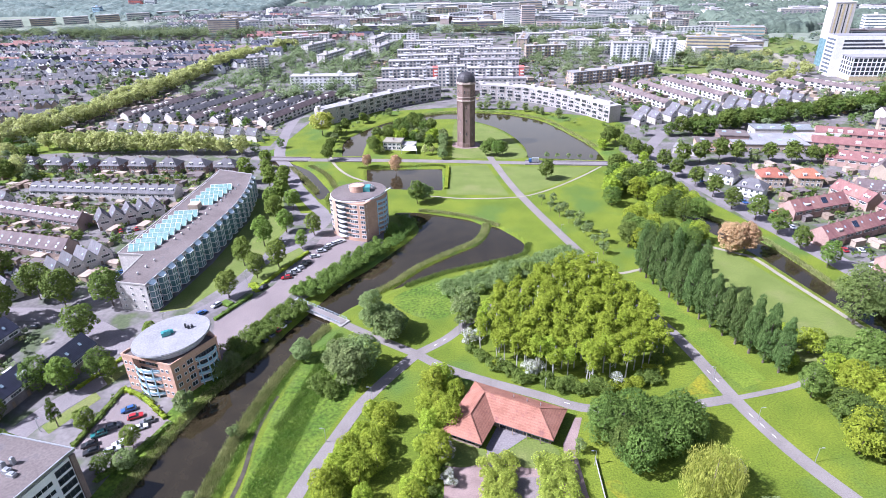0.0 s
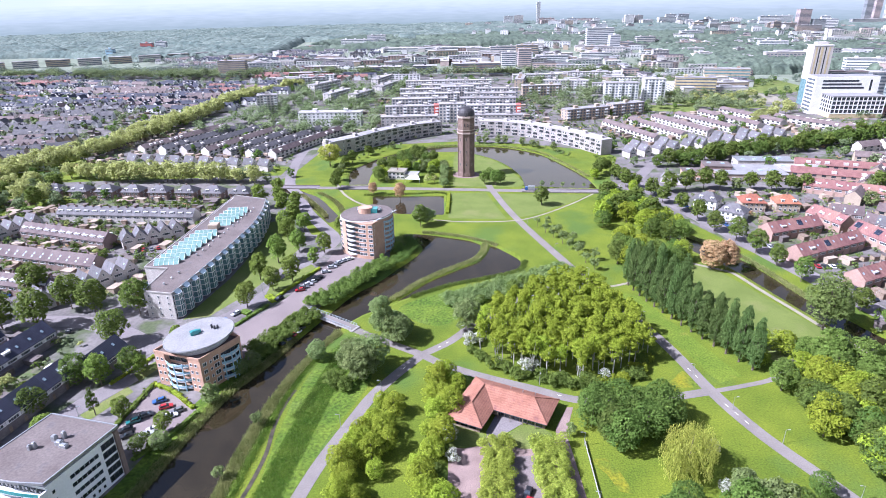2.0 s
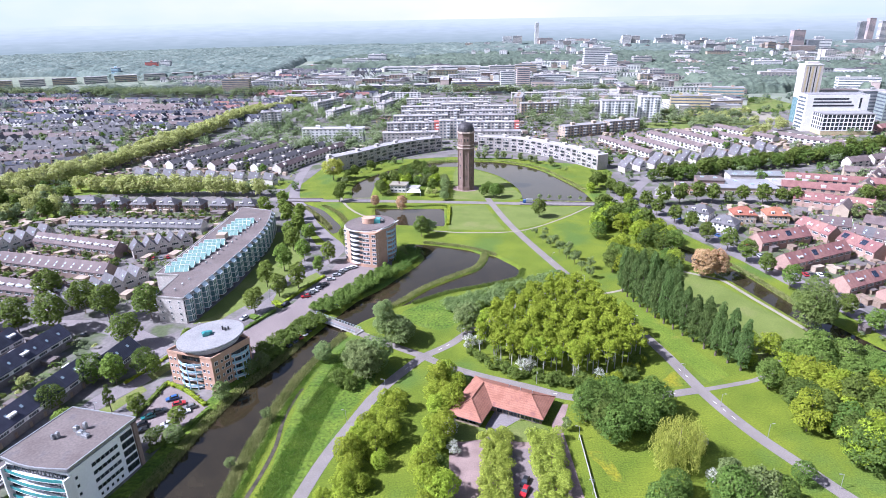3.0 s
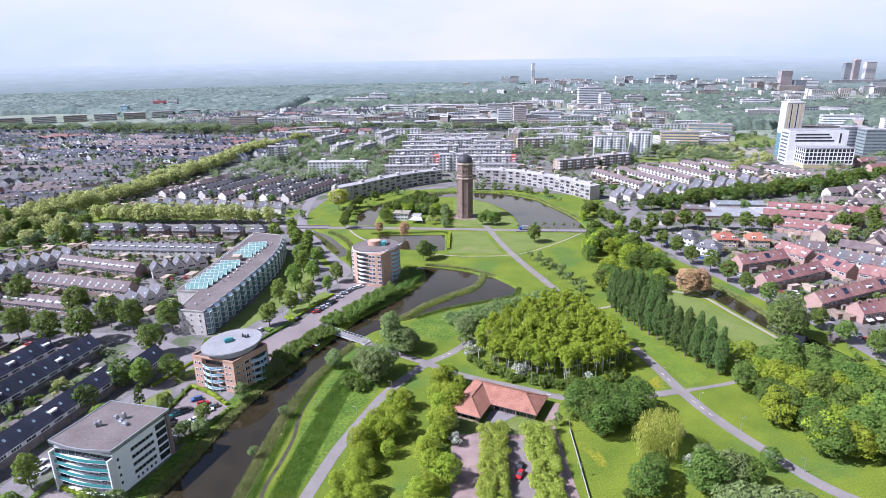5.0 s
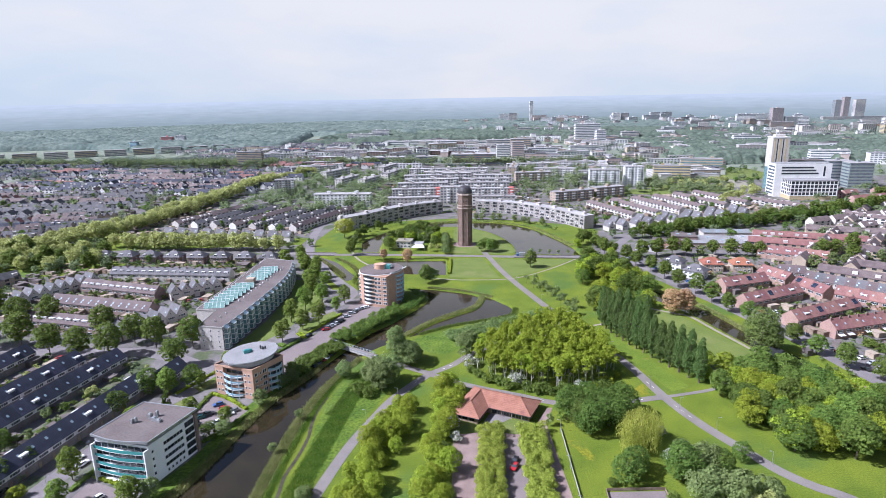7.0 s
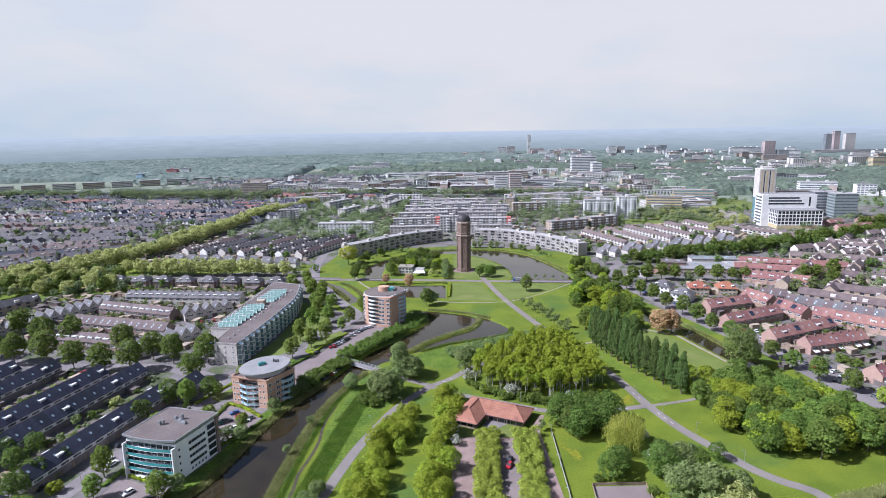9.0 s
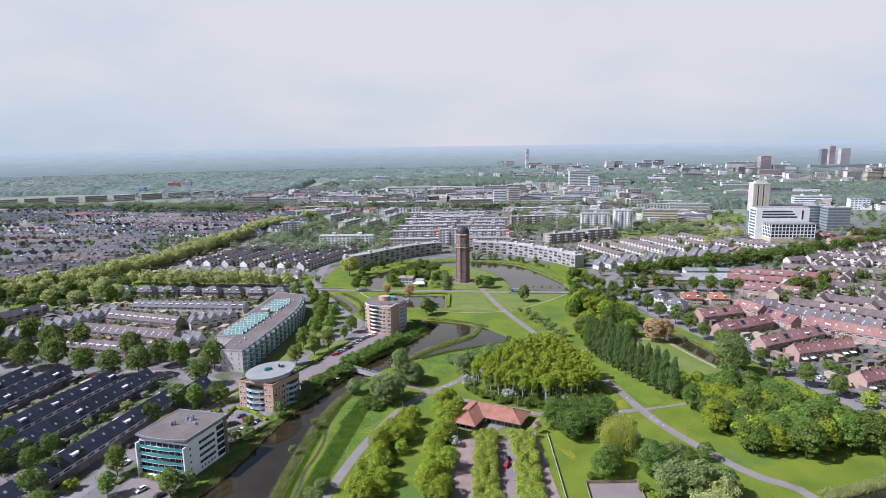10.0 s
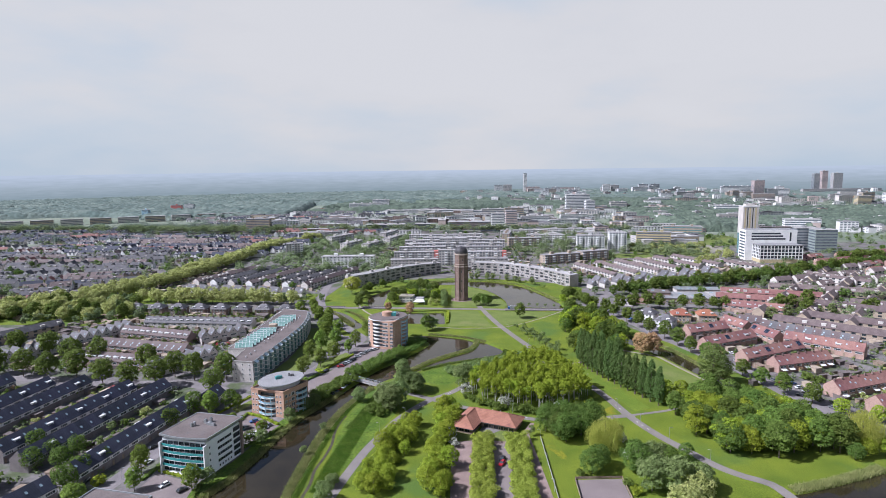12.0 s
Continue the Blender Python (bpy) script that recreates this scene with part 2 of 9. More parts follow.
MAT = {
    "meadow": mat("meadow_grass", (0.083, 0.122, 0.0072), (0.134, 0.168, 0.011), scale=0.06, fine=2.0, rough=0.95, bump=0.3, grainy=0.42, stain=((0.075, 0.125, 0.018), 0.035, 0.54)),
    "lawn": mat("mown_grass", (0.1038, 0.1364, 0.0264), (0.1338, 0.1654, 0.0370), scale=0.09, fine=2.0, rough=0.95, bump=0.1, grainy=0.28, stain=((0.15, 0.165, 0.05), 0.05, 0.55)),
    "buttercup": mat("buttercup_meadow", (0.095, 0.135, 0.0106), (0.20, 0.185, 0.008), scale=0.22, fine=1.3, rough=0.95, bump=0.25, grainy=0.5),
    "meadow_bright": mat("flowering_meadow", (0.085, 0.135, 0.010), (0.125, 0.17, 0.014), scale=0.1, fine=1.6, rough=0.95, bump=0.2, grainy=0.45, stain=((0.15, 0.165, 0.02), 0.12, 0.60)),
    # haze put into the far ground's colour, paler and greyer than the meadow
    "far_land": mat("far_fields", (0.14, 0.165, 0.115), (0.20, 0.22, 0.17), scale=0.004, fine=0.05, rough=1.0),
    "asphalt": mat("grey_asphalt", (0.165, 0.146, 0.136), (0.205, 0.182, 0.17), scale=0.12, fine=3, rough=0.9, bump=0.01),
    "road": mat("street_paving", (0.1551, 0.1391, 0.1410), (0.2021, 0.1805, 0.1805), scale=0.08, fine=2, rough=0.9),
    "paving": mat("pink_grey_paving", (0.1656, 0.1362, 0.1316), (0.2116, 0.1748, 0.1674), scale=0.06, fine=2.5, rough=0.9),
    "town": mat("town_paving", (0.112, 0.102, 0.10), (0.178, 0.162, 0.157), scale=0.06, fine=0.6, rough=0.95, stain=((0.075, 0.092, 0.045), 0.07, 0.50)),
    "redpave": mat("red_brick_paving", (0.20, 0.143, 0.128), (0.26, 0.19, 0.17), scale=0.2, fine=3, rough=0.9),
    "gravel": mat("dark_gravel", (0.17, 0.15, 0.15), (0.23, 0.20, 0.19), scale=0.3, fine=4, rough=0.95),
    "mud": mat("wet_mud", (0.03, 0.027, 0.018), (0.085, 0.07, 0.048), scale=0.4, fine=3, rough=0.6),
    "sand": mat("pale_path", (0.22, 0.20, 0.16), (0.27, 0.245, 0.19), scale=0.2, rough=0.95),
    "white_line": mat("road_paint", (0.72, 0.72, 0.70), (0.8, 0.8, 0.78), scale=1.0, rough=0.7),
    "concrete": mat("pale_concrete", (0.30, 0.285, 0.265), (0.38, 0.36, 0.34), scale=0.2, fine=3, rough=0.85, bump=0.01),
    "white": mat("white_render", (0.58, 0.57, 0.56), (0.68, 0.67, 0.66), scale=0.15, fine=2, rough=0.75, per_object=0.1),
    "office_white": mat("bright_white_panels", (0.76, 0.77, 0.78), (0.82, 0.825, 0.83), scale=0.15, fine=2, rough=0.6, grainy=0.06),
    "whitepaint": mat("white_paint", (0.66, 0.66, 0.66), (0.72, 0.72, 0.715), scale=1.0, rough=0.5),
    "cream": mat("cream_render", (0.43, 0.40, 0.375), (0.52, 0.485, 0.455), scale=0.12, fine=1.5, rough=0.8, per_object=0.1),
    "stone_brick": mat("pale_stone_brick", (0.31, 0.285, 0.268), (0.375, 0.345, 0.325), scale=0.12, fine=1.5, rough=0.85, per_object=0.05),
    "yellowbrick": mat("yellow_cladding", (0.42, 0.345, 0.20), (0.48, 0.40, 0.25), scale=0.1, rough=0.8),
    "orange_brick": mat("orange_brick", (0.41, 0.255, 0.18), (0.49, 0.315, 0.232), scale=0.3, fine=4, rough=0.85),
    "red_brick": mat("red_brick", (0.30, 0.20, 0.165), (0.37, 0.25, 0.21), scale=0.2, fine=3, rough=0.9, per_object=0.1),
    "pink_brick": mat("pale_pink_brick", (0.40, 0.315, 0.29), (0.48, 0.385, 0.36), scale=0.2, fine=3, rough=0.9, per_object=0.08),
    "brown_brick": mat("brown_brick", (0.185, 0.135, 0.118), (0.25, 0.185, 0.16), scale=0.2, fine=3, rough=0.9, per_object=0.12),
    "grey_brick": mat("grey_brown_brick", (0.15, 0.132, 0.13), (0.215, 0.19, 0.185), scale=0.2, fine=3, rough=0.9, per_object=0.12),
    "buff_brick": mat("buff_brick", (0.31, 0.25, 0.195), (0.38, 0.31, 0.24), scale=0.2, fine=3, rough=0.9, per_object=0.12),
    "tower_brick": coursed(mat("tower_brick", (0.165, 0.115, 0.098), (0.235, 0.165, 0.14), scale=0.25, fine=2.5, rough=0.9), 0.5, 0.12),
    "tower_pale": mat("pale_tower_brick", (0.36, 0.29, 0.25), (0.42, 0.34, 0.29), scale=0.6, rough=0.85),
    "dome": mat("dark_dome_sheet", (0.035, 0.033, 0.036), (0.06, 0.055, 0.058), scale=0.5, rough=0.5),
    "darkroof": coursed(mat("dark_roof_tile", (0.034, 0.037, 0.058), (0.058, 0.062, 0.09), scale=0.25, fine=3, rough=0.75, per_object=0.2), 0.34, 0.3),
    "brownroof": coursed(mat("brown_roof_tile", (0.118, 0.088, 0.087), (0.172, 0.134, 0.13), scale=0.25, fine=3, rough=0.8, per_object=0.18), 0.34, 0.3),
    "greyroof": coursed(mat("grey_roof_tile", (0.11, 0.105, 0.113), (0.165, 0.158, 0.165), scale=0.25, fine=3, rough=0.8, per_object=0.18), 0.34, 0.3),
    "redroof": coursed(mat("red_roof_tile", (0.205, 0.10, 0.09), (0.275, 0.142, 0.126), scale=0.3, fine=3, rough=0.8, per_object=0.16), 0.34, 0.3),
    "orangeroof": coursed(mat("orange_roof_tile", (0.27, 0.105, 0.065), (0.33, 0.135, 0.085), scale=0.3, fine=3, rough=0.8, per_object=0.1), 0.34, 0.3),
    "pavroof": coursed(mat("terracotta_tile", (0.245, 0.108, 0.072), (0.32, 0.152, 0.105), scale=0.25, fine=2.5, rough=0.85, stain=((0.20, 0.09, 0.075), 0.35, 0.60)), 0.36, 0.14),
    "flatroof": mat("roof_felt", (0.115, 0.094, 0.088), (0.155, 0.13, 0.122), scale=0.12, fine=1.5, rough=0.9, stain=((0.12, 0.105, 0.105), 0.25, 0.58)),
    "paleroof": mat("pale_roof_felt", (0.21, 0.207, 0.21), (0.26, 0.256, 0.256), scale=0.15, fine=2, rough=0.85, stain=((0.23, 0.225, 0.23), 0.2, 0.58)),
    "whiteroof": mat("bright_roof_felt", (0.24, 0.228, 0.225), (0.33, 0.315, 0.308), scale=0.06, fine=1, rough=0.85, per_object=0.2),
    "metal": mat("grey_metal", (0.34, 0.35, 0.36), (0.42, 0.43, 0.44), scale=1, rough=0.4, metal=0.6),
    "darkmetal": mat("dark_metal", (0.06, 0.06, 0.065), (0.09, 0.09, 0.095), scale=1, rough=0.5),
    "bluesteel": mat("light_blue_steel", (0.33, 0.50, 0.60), (0.40, 0.57, 0.66), scale=1, rough=0.45),
    "bridge_steel": mat("grey_blue_steel", (0.22, 0.27, 0.31), (0.28, 0.33, 0.37), scale=1, rough=0.5),
    "greygreen": mat("grey_green_panels", (0.19, 0.225, 0.21), (0.24, 0.275, 0.26), scale=0.3, rough=0.6),
    "teal": mat("teal_glass_panel", (0.05, 0.23, 0.23), (0.07, 0.29, 0.28), scale=1, rough=0.15, spec=0.6),
    "greenglass": mat("green_greenhouse_glass", (0.12, 0.22, 0.195), (0.22, 0.34, 0.31), scale=0.5, rough=0.15, spec=0.7),
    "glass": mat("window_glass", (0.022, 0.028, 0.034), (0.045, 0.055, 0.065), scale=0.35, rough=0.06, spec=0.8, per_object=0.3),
    # paler, bluer window glass for distant blocks, haze softening put into the colour
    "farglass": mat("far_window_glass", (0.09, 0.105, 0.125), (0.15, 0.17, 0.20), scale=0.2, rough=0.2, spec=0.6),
    "blueglass": mat("blue_facade_glass", (0.085, 0.165, 0.18), (0.17, 0.275, 0.295), scale=0.4, rough=0.08, spec=0.8),
    "paleglass": mat("pale_facade_glass", (0.26, 0.34, 0.39), (0.38, 0.47, 0.52), scale=0.4, rough=0.12, spec=0.7),
    "redpanel": mat("red_panel", (0.45, 0.11, 0.09), (0.52, 0.14, 0.11), scale=0.4, rough=0.6),
    "wood": mat("weathered_boards", (0.19, 0.14, 0.10), (0.27, 0.21, 0.16), scale=0.8, fine=6, rough=0.85, per_object=0.2),
    "bark": mat("bark", (0.10, 0.08, 0.06), (0.17, 0.14, 0.11), scale=1.5, rough=0.95, bump=0.03),
    "palebark": mat("pale_bark", (0.30, 0.29, 0.25), (0.38, 0.37, 0.32), scale=1.5, rough=0.9),
    "solar": mat("solar_glass", (0.02, 0.025, 0.04), (0.03, 0.04, 0.06), scale=0.5, rough=0.1, spec=0.8),
    "tyre": mat("tyre_rubber", (0.02, 0.02, 0.02), (0.03, 0.03, 0.03), rough=0.8),
    "reed": leafy("reed", (0.20, 0.225, 0.07), (0.32, 0.325, 0.13), per_object=0.1, per_island=0.3, through=0.2),
    "tuft": leafy("meadow_tufts", (0.075, 0.135, 0.016), (0.13, 0.185, 0.026), per_island=0.25),
    "leaf": leafy("green_leaves", (0.112, 0.165, 0.03), (0.165, 0.23, 0.044)),
    "leaf_dark": leafy("dark_leaves", (0.088, 0.14, 0.026), (0.135, 0.20, 0.038)),
    "leaf_fresh": leafy("fresh_leaves", (0.215, 0.28, 0.022), (0.30, 0.365, 0.032), per_object=0.15),
    "leaf_yellow": leafy("yellow_green_leaves", (0.36, 0.39, 0.13), (0.46, 0.475, 0.19), per_object=0.1, through=0.5),
    "leaf_lime": leafy("clipped_lime_leaves", (0.26, 0.315, 0.04), (0.345, 0.40, 0.065), per_object=0.1),
    "leaf_aspen": leafy("light_aspen_leaves", (0.215, 0.29, 0.02), (0.30, 0.375, 0.033), per_object=0.12),
    "leaf_willow": leafy("golden_willow_leaves", (0.33, 0.355, 0.06), (0.42, 0.43, 0.09), per_object=0.1),
    "tall_grass": mat("tall_meadow_grass", (0.056, 0.104, 0.008), (0.105, 0.152, 0.013), scale=0.12, fine=0.9, rough=0.95, bump=0.5, grainy=0.6, stain=((0.10, 0.145, 0.022), 0.09, 0.58)),
    "leaf_poplar": leafy("poplar_leaves", (0.115, 0.18, 0.052), (0.165, 0.235, 0.07), per_object=0.12),
    "leaf_avenue": leafy("avenue_leaves", (0.15, 0.215, 0.035), (0.21, 0.285, 0.05)),
    "leaf_park": leafy("park_tree_leaves", (0.125, 0.175, 0.045), (0.18, 0.235, 0.065)),
    "leaf_copper": leafy("copper_leaves", (0.43, 0.285, 0.15), (0.53, 0.365, 0.205), per_object=0.1),
    "leaf_grey": leafy("grey_green_leaves", (0.15, 0.20, 0.065), (0.215, 0.265, 0.095)),
    "blossom": leafy("white_blossom", (0.55, 0.56, 0.48), (0.68, 0.68, 0.62)),
    # far leaves: distance haze mixed into the base colour, pale and bluish
    "leaf_far": leafy("hazed_far_leaves", (0.125, 0.165, 0.125), (0.18, 0.222, 0.17), scale=0.01, per_object=0.08, per_island=0.1),
    # town leaves lightened and greyed, standing in for haze over the farther streets
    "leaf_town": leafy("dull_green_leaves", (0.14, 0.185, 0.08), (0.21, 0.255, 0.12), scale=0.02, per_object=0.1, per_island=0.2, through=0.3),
    # canopy of the farthest woods, its grey-blue cast is haze painted in
    "canopy_hazed": mat("hazed_wood_canopy", (0.095, 0.125, 0.108), (0.14, 0.17, 0.145), scale=0.012, fine=0.16, rough=0.95, bump=0.3, grainy=0.4, stain=((0.08, 0.11, 0.098), 0.02, 0.5)),
    # this one is lifted and blued only slightly, also to imitate haze
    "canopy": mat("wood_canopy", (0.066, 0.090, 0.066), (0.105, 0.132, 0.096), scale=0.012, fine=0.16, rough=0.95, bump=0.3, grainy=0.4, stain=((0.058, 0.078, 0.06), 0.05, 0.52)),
}
_w = mat("canal_water", (0.022, 0.017, 0.009), (0.032, 0.025, 0.013), scale=0.02, rough=0.05, spec=0.5)
_wn, _wl = _w.node_tree.nodes, _w.node_tree.links
_rip, _rb, _rc = _wn.new("ShaderNodeTexNoise"), _wn.new("ShaderNodeBump"), _wn.new("ShaderNodeTexCoord")
_rip.inputs["Scale"].default_value, _rip.inputs["Detail"].default_value = 0.9, 4
_rb.inputs["Strength"].default_value, _rb.inputs["Distance"].default_value = 0.12, 0.05
_wl.new(_rc.outputs["Object"], _rip.inputs["Vector"])
_wl.new(_rip.outputs["Fac"], _rb.inputs["Height"])
_wl.new(_rb.outputs["Normal"], _wn["Principled BSDF"].inputs["Normal"])
MAT["water"] = _w


# ---- mesh tools ----
class Shape:
    """Collects faces of one mesh; each call adds a solid or a sheet."""

    def __init__(self):
        self.v, self.f, self.mi = [], [], []

    def add(self, verts, faces, mi=0):
        k = len(self.v)
        self.v.extend(verts)
        self.f.extend([tuple(i + k for i in f) for f in faces])
        self.mi.extend([mi] * len(faces))
        return self

    def box(self, x0, x1, y0, y1, z0, z1, mi=0):
        v = [(x, y, z) for z in (z0, z1) for x, y in ((x0, y0), (x1, y0), (x1, y1), (x0, y1))]
        return self.add(v, [(3, 2, 1, 0), (4, 5, 6, 7), (0, 1, 5, 4), (1, 2, 6, 5), (2, 3, 7, 6), (3, 0, 4, 7)], mi)

    def bar(self, a, b, w, h, mi=0):
        """An upright-sided beam from a to b (centre line of its underside)."""
        a, b = Vector(a), Vector(b)
        s = Vector((-(b - a).y, (b - a).x, 0))
        s = s.normalized() * (w / 2) if s.length > 1e-6 else Vector((w / 2, 0, 0))
        u = Vector((0, 0, h))
        v = [a - s, b - s, b + s, a + s, a - s + u, b - s + u, b + s + u, a + s + u]
        return self.add([tuple(q) for q in v], [(3, 2, 1, 0), (4, 5, 6, 7), (0, 1, 5, 4), (1, 2, 6, 5), (2, 3, 7, 6), (3, 0, 4, 7)], mi)

    def prism(self, pts, z0, z1, mi=0, top=True, cap=None):
        n = len(pts)
        v = [(p[0], p[1], z0) for p in pts] + [(p[0], p[1], z1) for p in pts]
        self.add(v, [(i, (i + 1) % n, n + (i + 1) % n, n + i) for i in range(n)], mi)
        if top:
            self.add([(p[0], p[1], z1) for p in pts], [tuple(range(n))], mi if cap is None else cap)
        return self

    def cone(self, x, y, z0, z1, r0, r1, n=8, mi=0, tilt=(0, 0)):
        v = [(x + math.cos(6.2832 * i / n) * r0, y + math.sin(6.2832 * i / n) * r0, z0) for i in range(n)]
        v += [(x + tilt[0] + math.cos(6.2832 * i / n) * r1, y + tilt[1] + math.sin(6.2832 * i / n) * r1, z1) for i in range(n)]
        return self.add(v, [(i, (i + 1) % n, n + (i + 1) % n, n + i) for i in range(n)] + [tuple(range(n, 2 * n))], mi)

    def slab(self, quad, thick, mi=0):
        """A thick sheet: a quad, with its underside thick metres below."""
        v = [tuple(p) for p in quad] + [(p[0], p[1], p[2] - thick) for p in quad]
        n = len(quad)
        return self.add(v, [tuple(range(n)), tuple(range(2 * n - 1, n - 1, -1))] + [(i, n + i, n + (i + 1) % n, (i + 1) % n) for i in range(n)], mi)

    def mesh(self, name, mats, smooth=False):
        me = bpy.data.meshes.new(name)
        me.from_pydata(self.v, [], self.f)
        for m in mats:
            me.materials.append(m)
        if len(mats) > 1:
            me.polygons.foreach_set("material_index", self.mi)
        if smooth:
            me.polygons.foreach_set("use_smooth", [True] * len(self.f))
        me.update()
        return me


def part(name, shape, material, parent=None, label="", at=None, smooth=False):
    mats = [MAT[k] for k in ((material,) if isinstance(material, str) else material)]
    ob = new(name, shape.mesh(name, mats, smooth) if isinstance(shape, Shape) else shape)
    ob.parent = parent
    if at is not None:
        ob.matrix_basis = at
    return tagged(ob, label)


def thing(name, label, category, at=None, group="", kind=""):
    ob = new(name)
    ob.empty_display_size = 0.5
    if at is not None:
        ob.matrix_basis = at
    return tagged(ob, label, category, group, kind)


def setting(name, shape, material, label, category, smooth=False):
    return tagged(part(name, shape, material, smooth=smooth), label, category, "", "structure")


def smooth_line(pts, step=3.0):
    """Points along a smooth curve through the given ones."""
    p = [Vector((q[0], q[1])) for q in pts]
    p = [2 * p[0] - p[1]] + p + [2 * p[-1] - p[-2]]
    out = []
    for i in range(1, len(p) - 2):
        n = max(1, int((p[i + 1] - p[i]).length / step))
        for k in range(n):
            t = k / n
            out.append(0.5 * (2 * p[i] + (p[i + 1] - p[i - 1]) * t + (2 * p[i - 1] - 5 * p[i] + 4 * p[i + 1] - p[i + 2]) * t * t
                              + (3 * p[i] - p[i - 1] - 3 * p[i + 1] + p[i + 2]) * t ** 3))
    return out + [p[-2]]


def smooth_ring(pts, step=3.0):
    """A closed smooth outline."""
    q = smooth_line([pts[-1]] + list(pts) + [pts[0], pts[1]], step)
    a = min(range(len(q) // 2), key=lambda i: (q[i] - Vector(pts[0])).length)
    b = min(range(len(q) // 2, len(q)), key=lambda i: (q[i] - Vector(pts[0])).length)
    return q[a:b]


def ribbon(pts, width, z=0.05, step=3.0, thick=0.0, mi=0, shape=None):
    """A strip of even width along a smooth line, lying on the ground; thick gives it a kerb's height."""
    q = smooth_line(pts, step)
    s = shape or Shape()
    left, right = [], []
    for i, p in enumerate(q):
        d = (q[min(i + 1, len(q) - 1)] - q[max(i - 1, 0)]).normalized()
        o = Vector((-d.y, d.x)) * width / 2
        left.append((*(p + o), z))
        right.append((*(p - o), z))
    for i in range(len(q) - 1):
        quad = [right[i], right[i + 1], left[i + 1], left[i]]
        s.slab(quad, thick, mi) if thick else s.add(quad, [(0, 1, 2, 3)], mi)
    return s


def sheet(pts, z=0.05, shape=None, thick=0.0):
    s = shape or Shape()
    if thick:
        return s.prism(pts, z - thick, z)
    return s.add([(p[0], p[1], z) for p in pts], [tuple(range(len(pts)))])


def local(origin, turn):
    """The pose of a thing on the ground at origin whose own x axis is turned by so many degrees."""
    return pose(origin[0], origin[1], 0, 0, 0, turn)


def bearing(a, b):
    return math.degrees(math.atan2(b[1] - a[1], b[0] - a[0]))

# ---- ground, water, paths ----
CANAL = [(-122, 84), (-108, 140), (-98, 174), (-92.4, 190), (-87.2, 202), (-83.2, 217), (-79.9, 236), (-75, 256), (-68.6, 270), (-64.8, 278), (-61, 290), (-56, 302), (-52, 312), (-45, 328),
         (-36, 340), (-28, 355), (-21, 367), (-17, 380), (-21, 390), (-30, 400), (-18, 400), (-4, 395), (8.5, 389.5), (13.5, 384),
         (19, 383), (25.7, 374), (32, 363), (30.5, 355), (23.8, 349), (11, 345), (-3.3, 338), (-17, 329), (-28, 319), (-38.4, 311),
         (-43, 305), (-47, 297), (-50, 289), (-54, 280), (-57.6, 271), (-60.2, 260), (-62, 248), (-63.8, 230), (-64.5, 211), (-65, 195), (-70, 150), (-84, 84)]
RECT = [(-55, 469.5), (-8, 468), (-7, 432), (-37, 435), (-52, 450)]
STREAM = [(-120, 500), (-106, 483), (-91, 468), (-80, 449), (-69, 426), (-74, 420), (-84, 438), (-96, 455), (-110, 474), (-126, 492)]
MOAT_OUT = [(-75, 496), (-79, 528), (-71, 553), (-54, 580), (-30, 600), (-5, 607), (21, 607), (45, 599), (68, 577), (83, 540), (93, 506), (95, 481)]
MOAT_IN = [(47.5, 488), (46.7, 517), (36, 553), (18, 578), (2, 588), (-27, 586), (-53, 567), (-62, 530), (-62, 496)]
CANAL_R = [(112, 391), (122, 371), (131, 351.5), (135, 338), (137.8, 327), (141, 315), (144.5, 304), (147.5, 294), (153, 276), (163, 280), (158, 296), (154.5, 306), (150.5, 316), (147.5, 326), (145.5, 337), (142.8, 350), (138.6, 364.5), (130, 381), (120, 397)]
CANAL_S = [(96, 176), (108, 182), (118, 186.5), (127.6, 188.8), (138, 192.2), (149, 196.2), (166, 202.5), (200, 209), (250, 214), (250, 203), (205, 197), (172, 190), (150, 183), (134, 177), (122, 174.5), (108, 172), (97, 166)]
WATERS = [smooth_ring(w, 4) for w in (CANAL, CANAL_R, CANAL_S)] + [[Vector(p) for p in RECT], smooth_ring(STREAM, 4),
          smooth_line(MOAT_OUT, 4) + smooth_line(MOAT_IN, 4)]
DIKE = smooth_line([(-34, 317), (-26, 325.5), (-14.3, 342), (-1, 355), (9.5, 364.5), (14, 375), (15.5, 385), (13, 393)], 2)


def signed(px, py, ring):
    """Distance of points to an outline, negative inside."""
    best, inside = np.full(px.shape, 1e9), np.zeros(px.shape, bool)
    for a, b in zip(ring, ring[1:] + ring[:1]):
        dx, dy = b.x - a.x, b.y - a.y
        t = np.clip(((px - a.x) * dx + (py - a.y) * dy) / (dx * dx + dy * dy + 1e-9), 0, 1)
        best = np.minimum(best, np.hypot(px - a.x - t * dx, py - a.y - t * dy))
        cross = (a.y > py) != (b.y > py)
        with np.errstate(divide="ignore", invalid="ignore"):
            inside ^= cross & (px < (b.x - a.x) * (py - a.y) / (b.y - a.y + 1e-12) + a.x)
    return np.where(inside, -best, best)


X0, X1, Y0, Y1, STEP = -170.0, 270.0, 90.0, 640.0, 2.0
gx, gy = np.meshgrid(np.arange(X0, X1 + 0.1, STEP), np.arange(Y0, Y1 + 0.1, STEP))
depth = np.full(gx.shape, 1e9)
for ring in WATERS:
    depth = np.minimum(depth, signed(gx, gy, ring))
dike = np.full(gx.shape, 1e9)
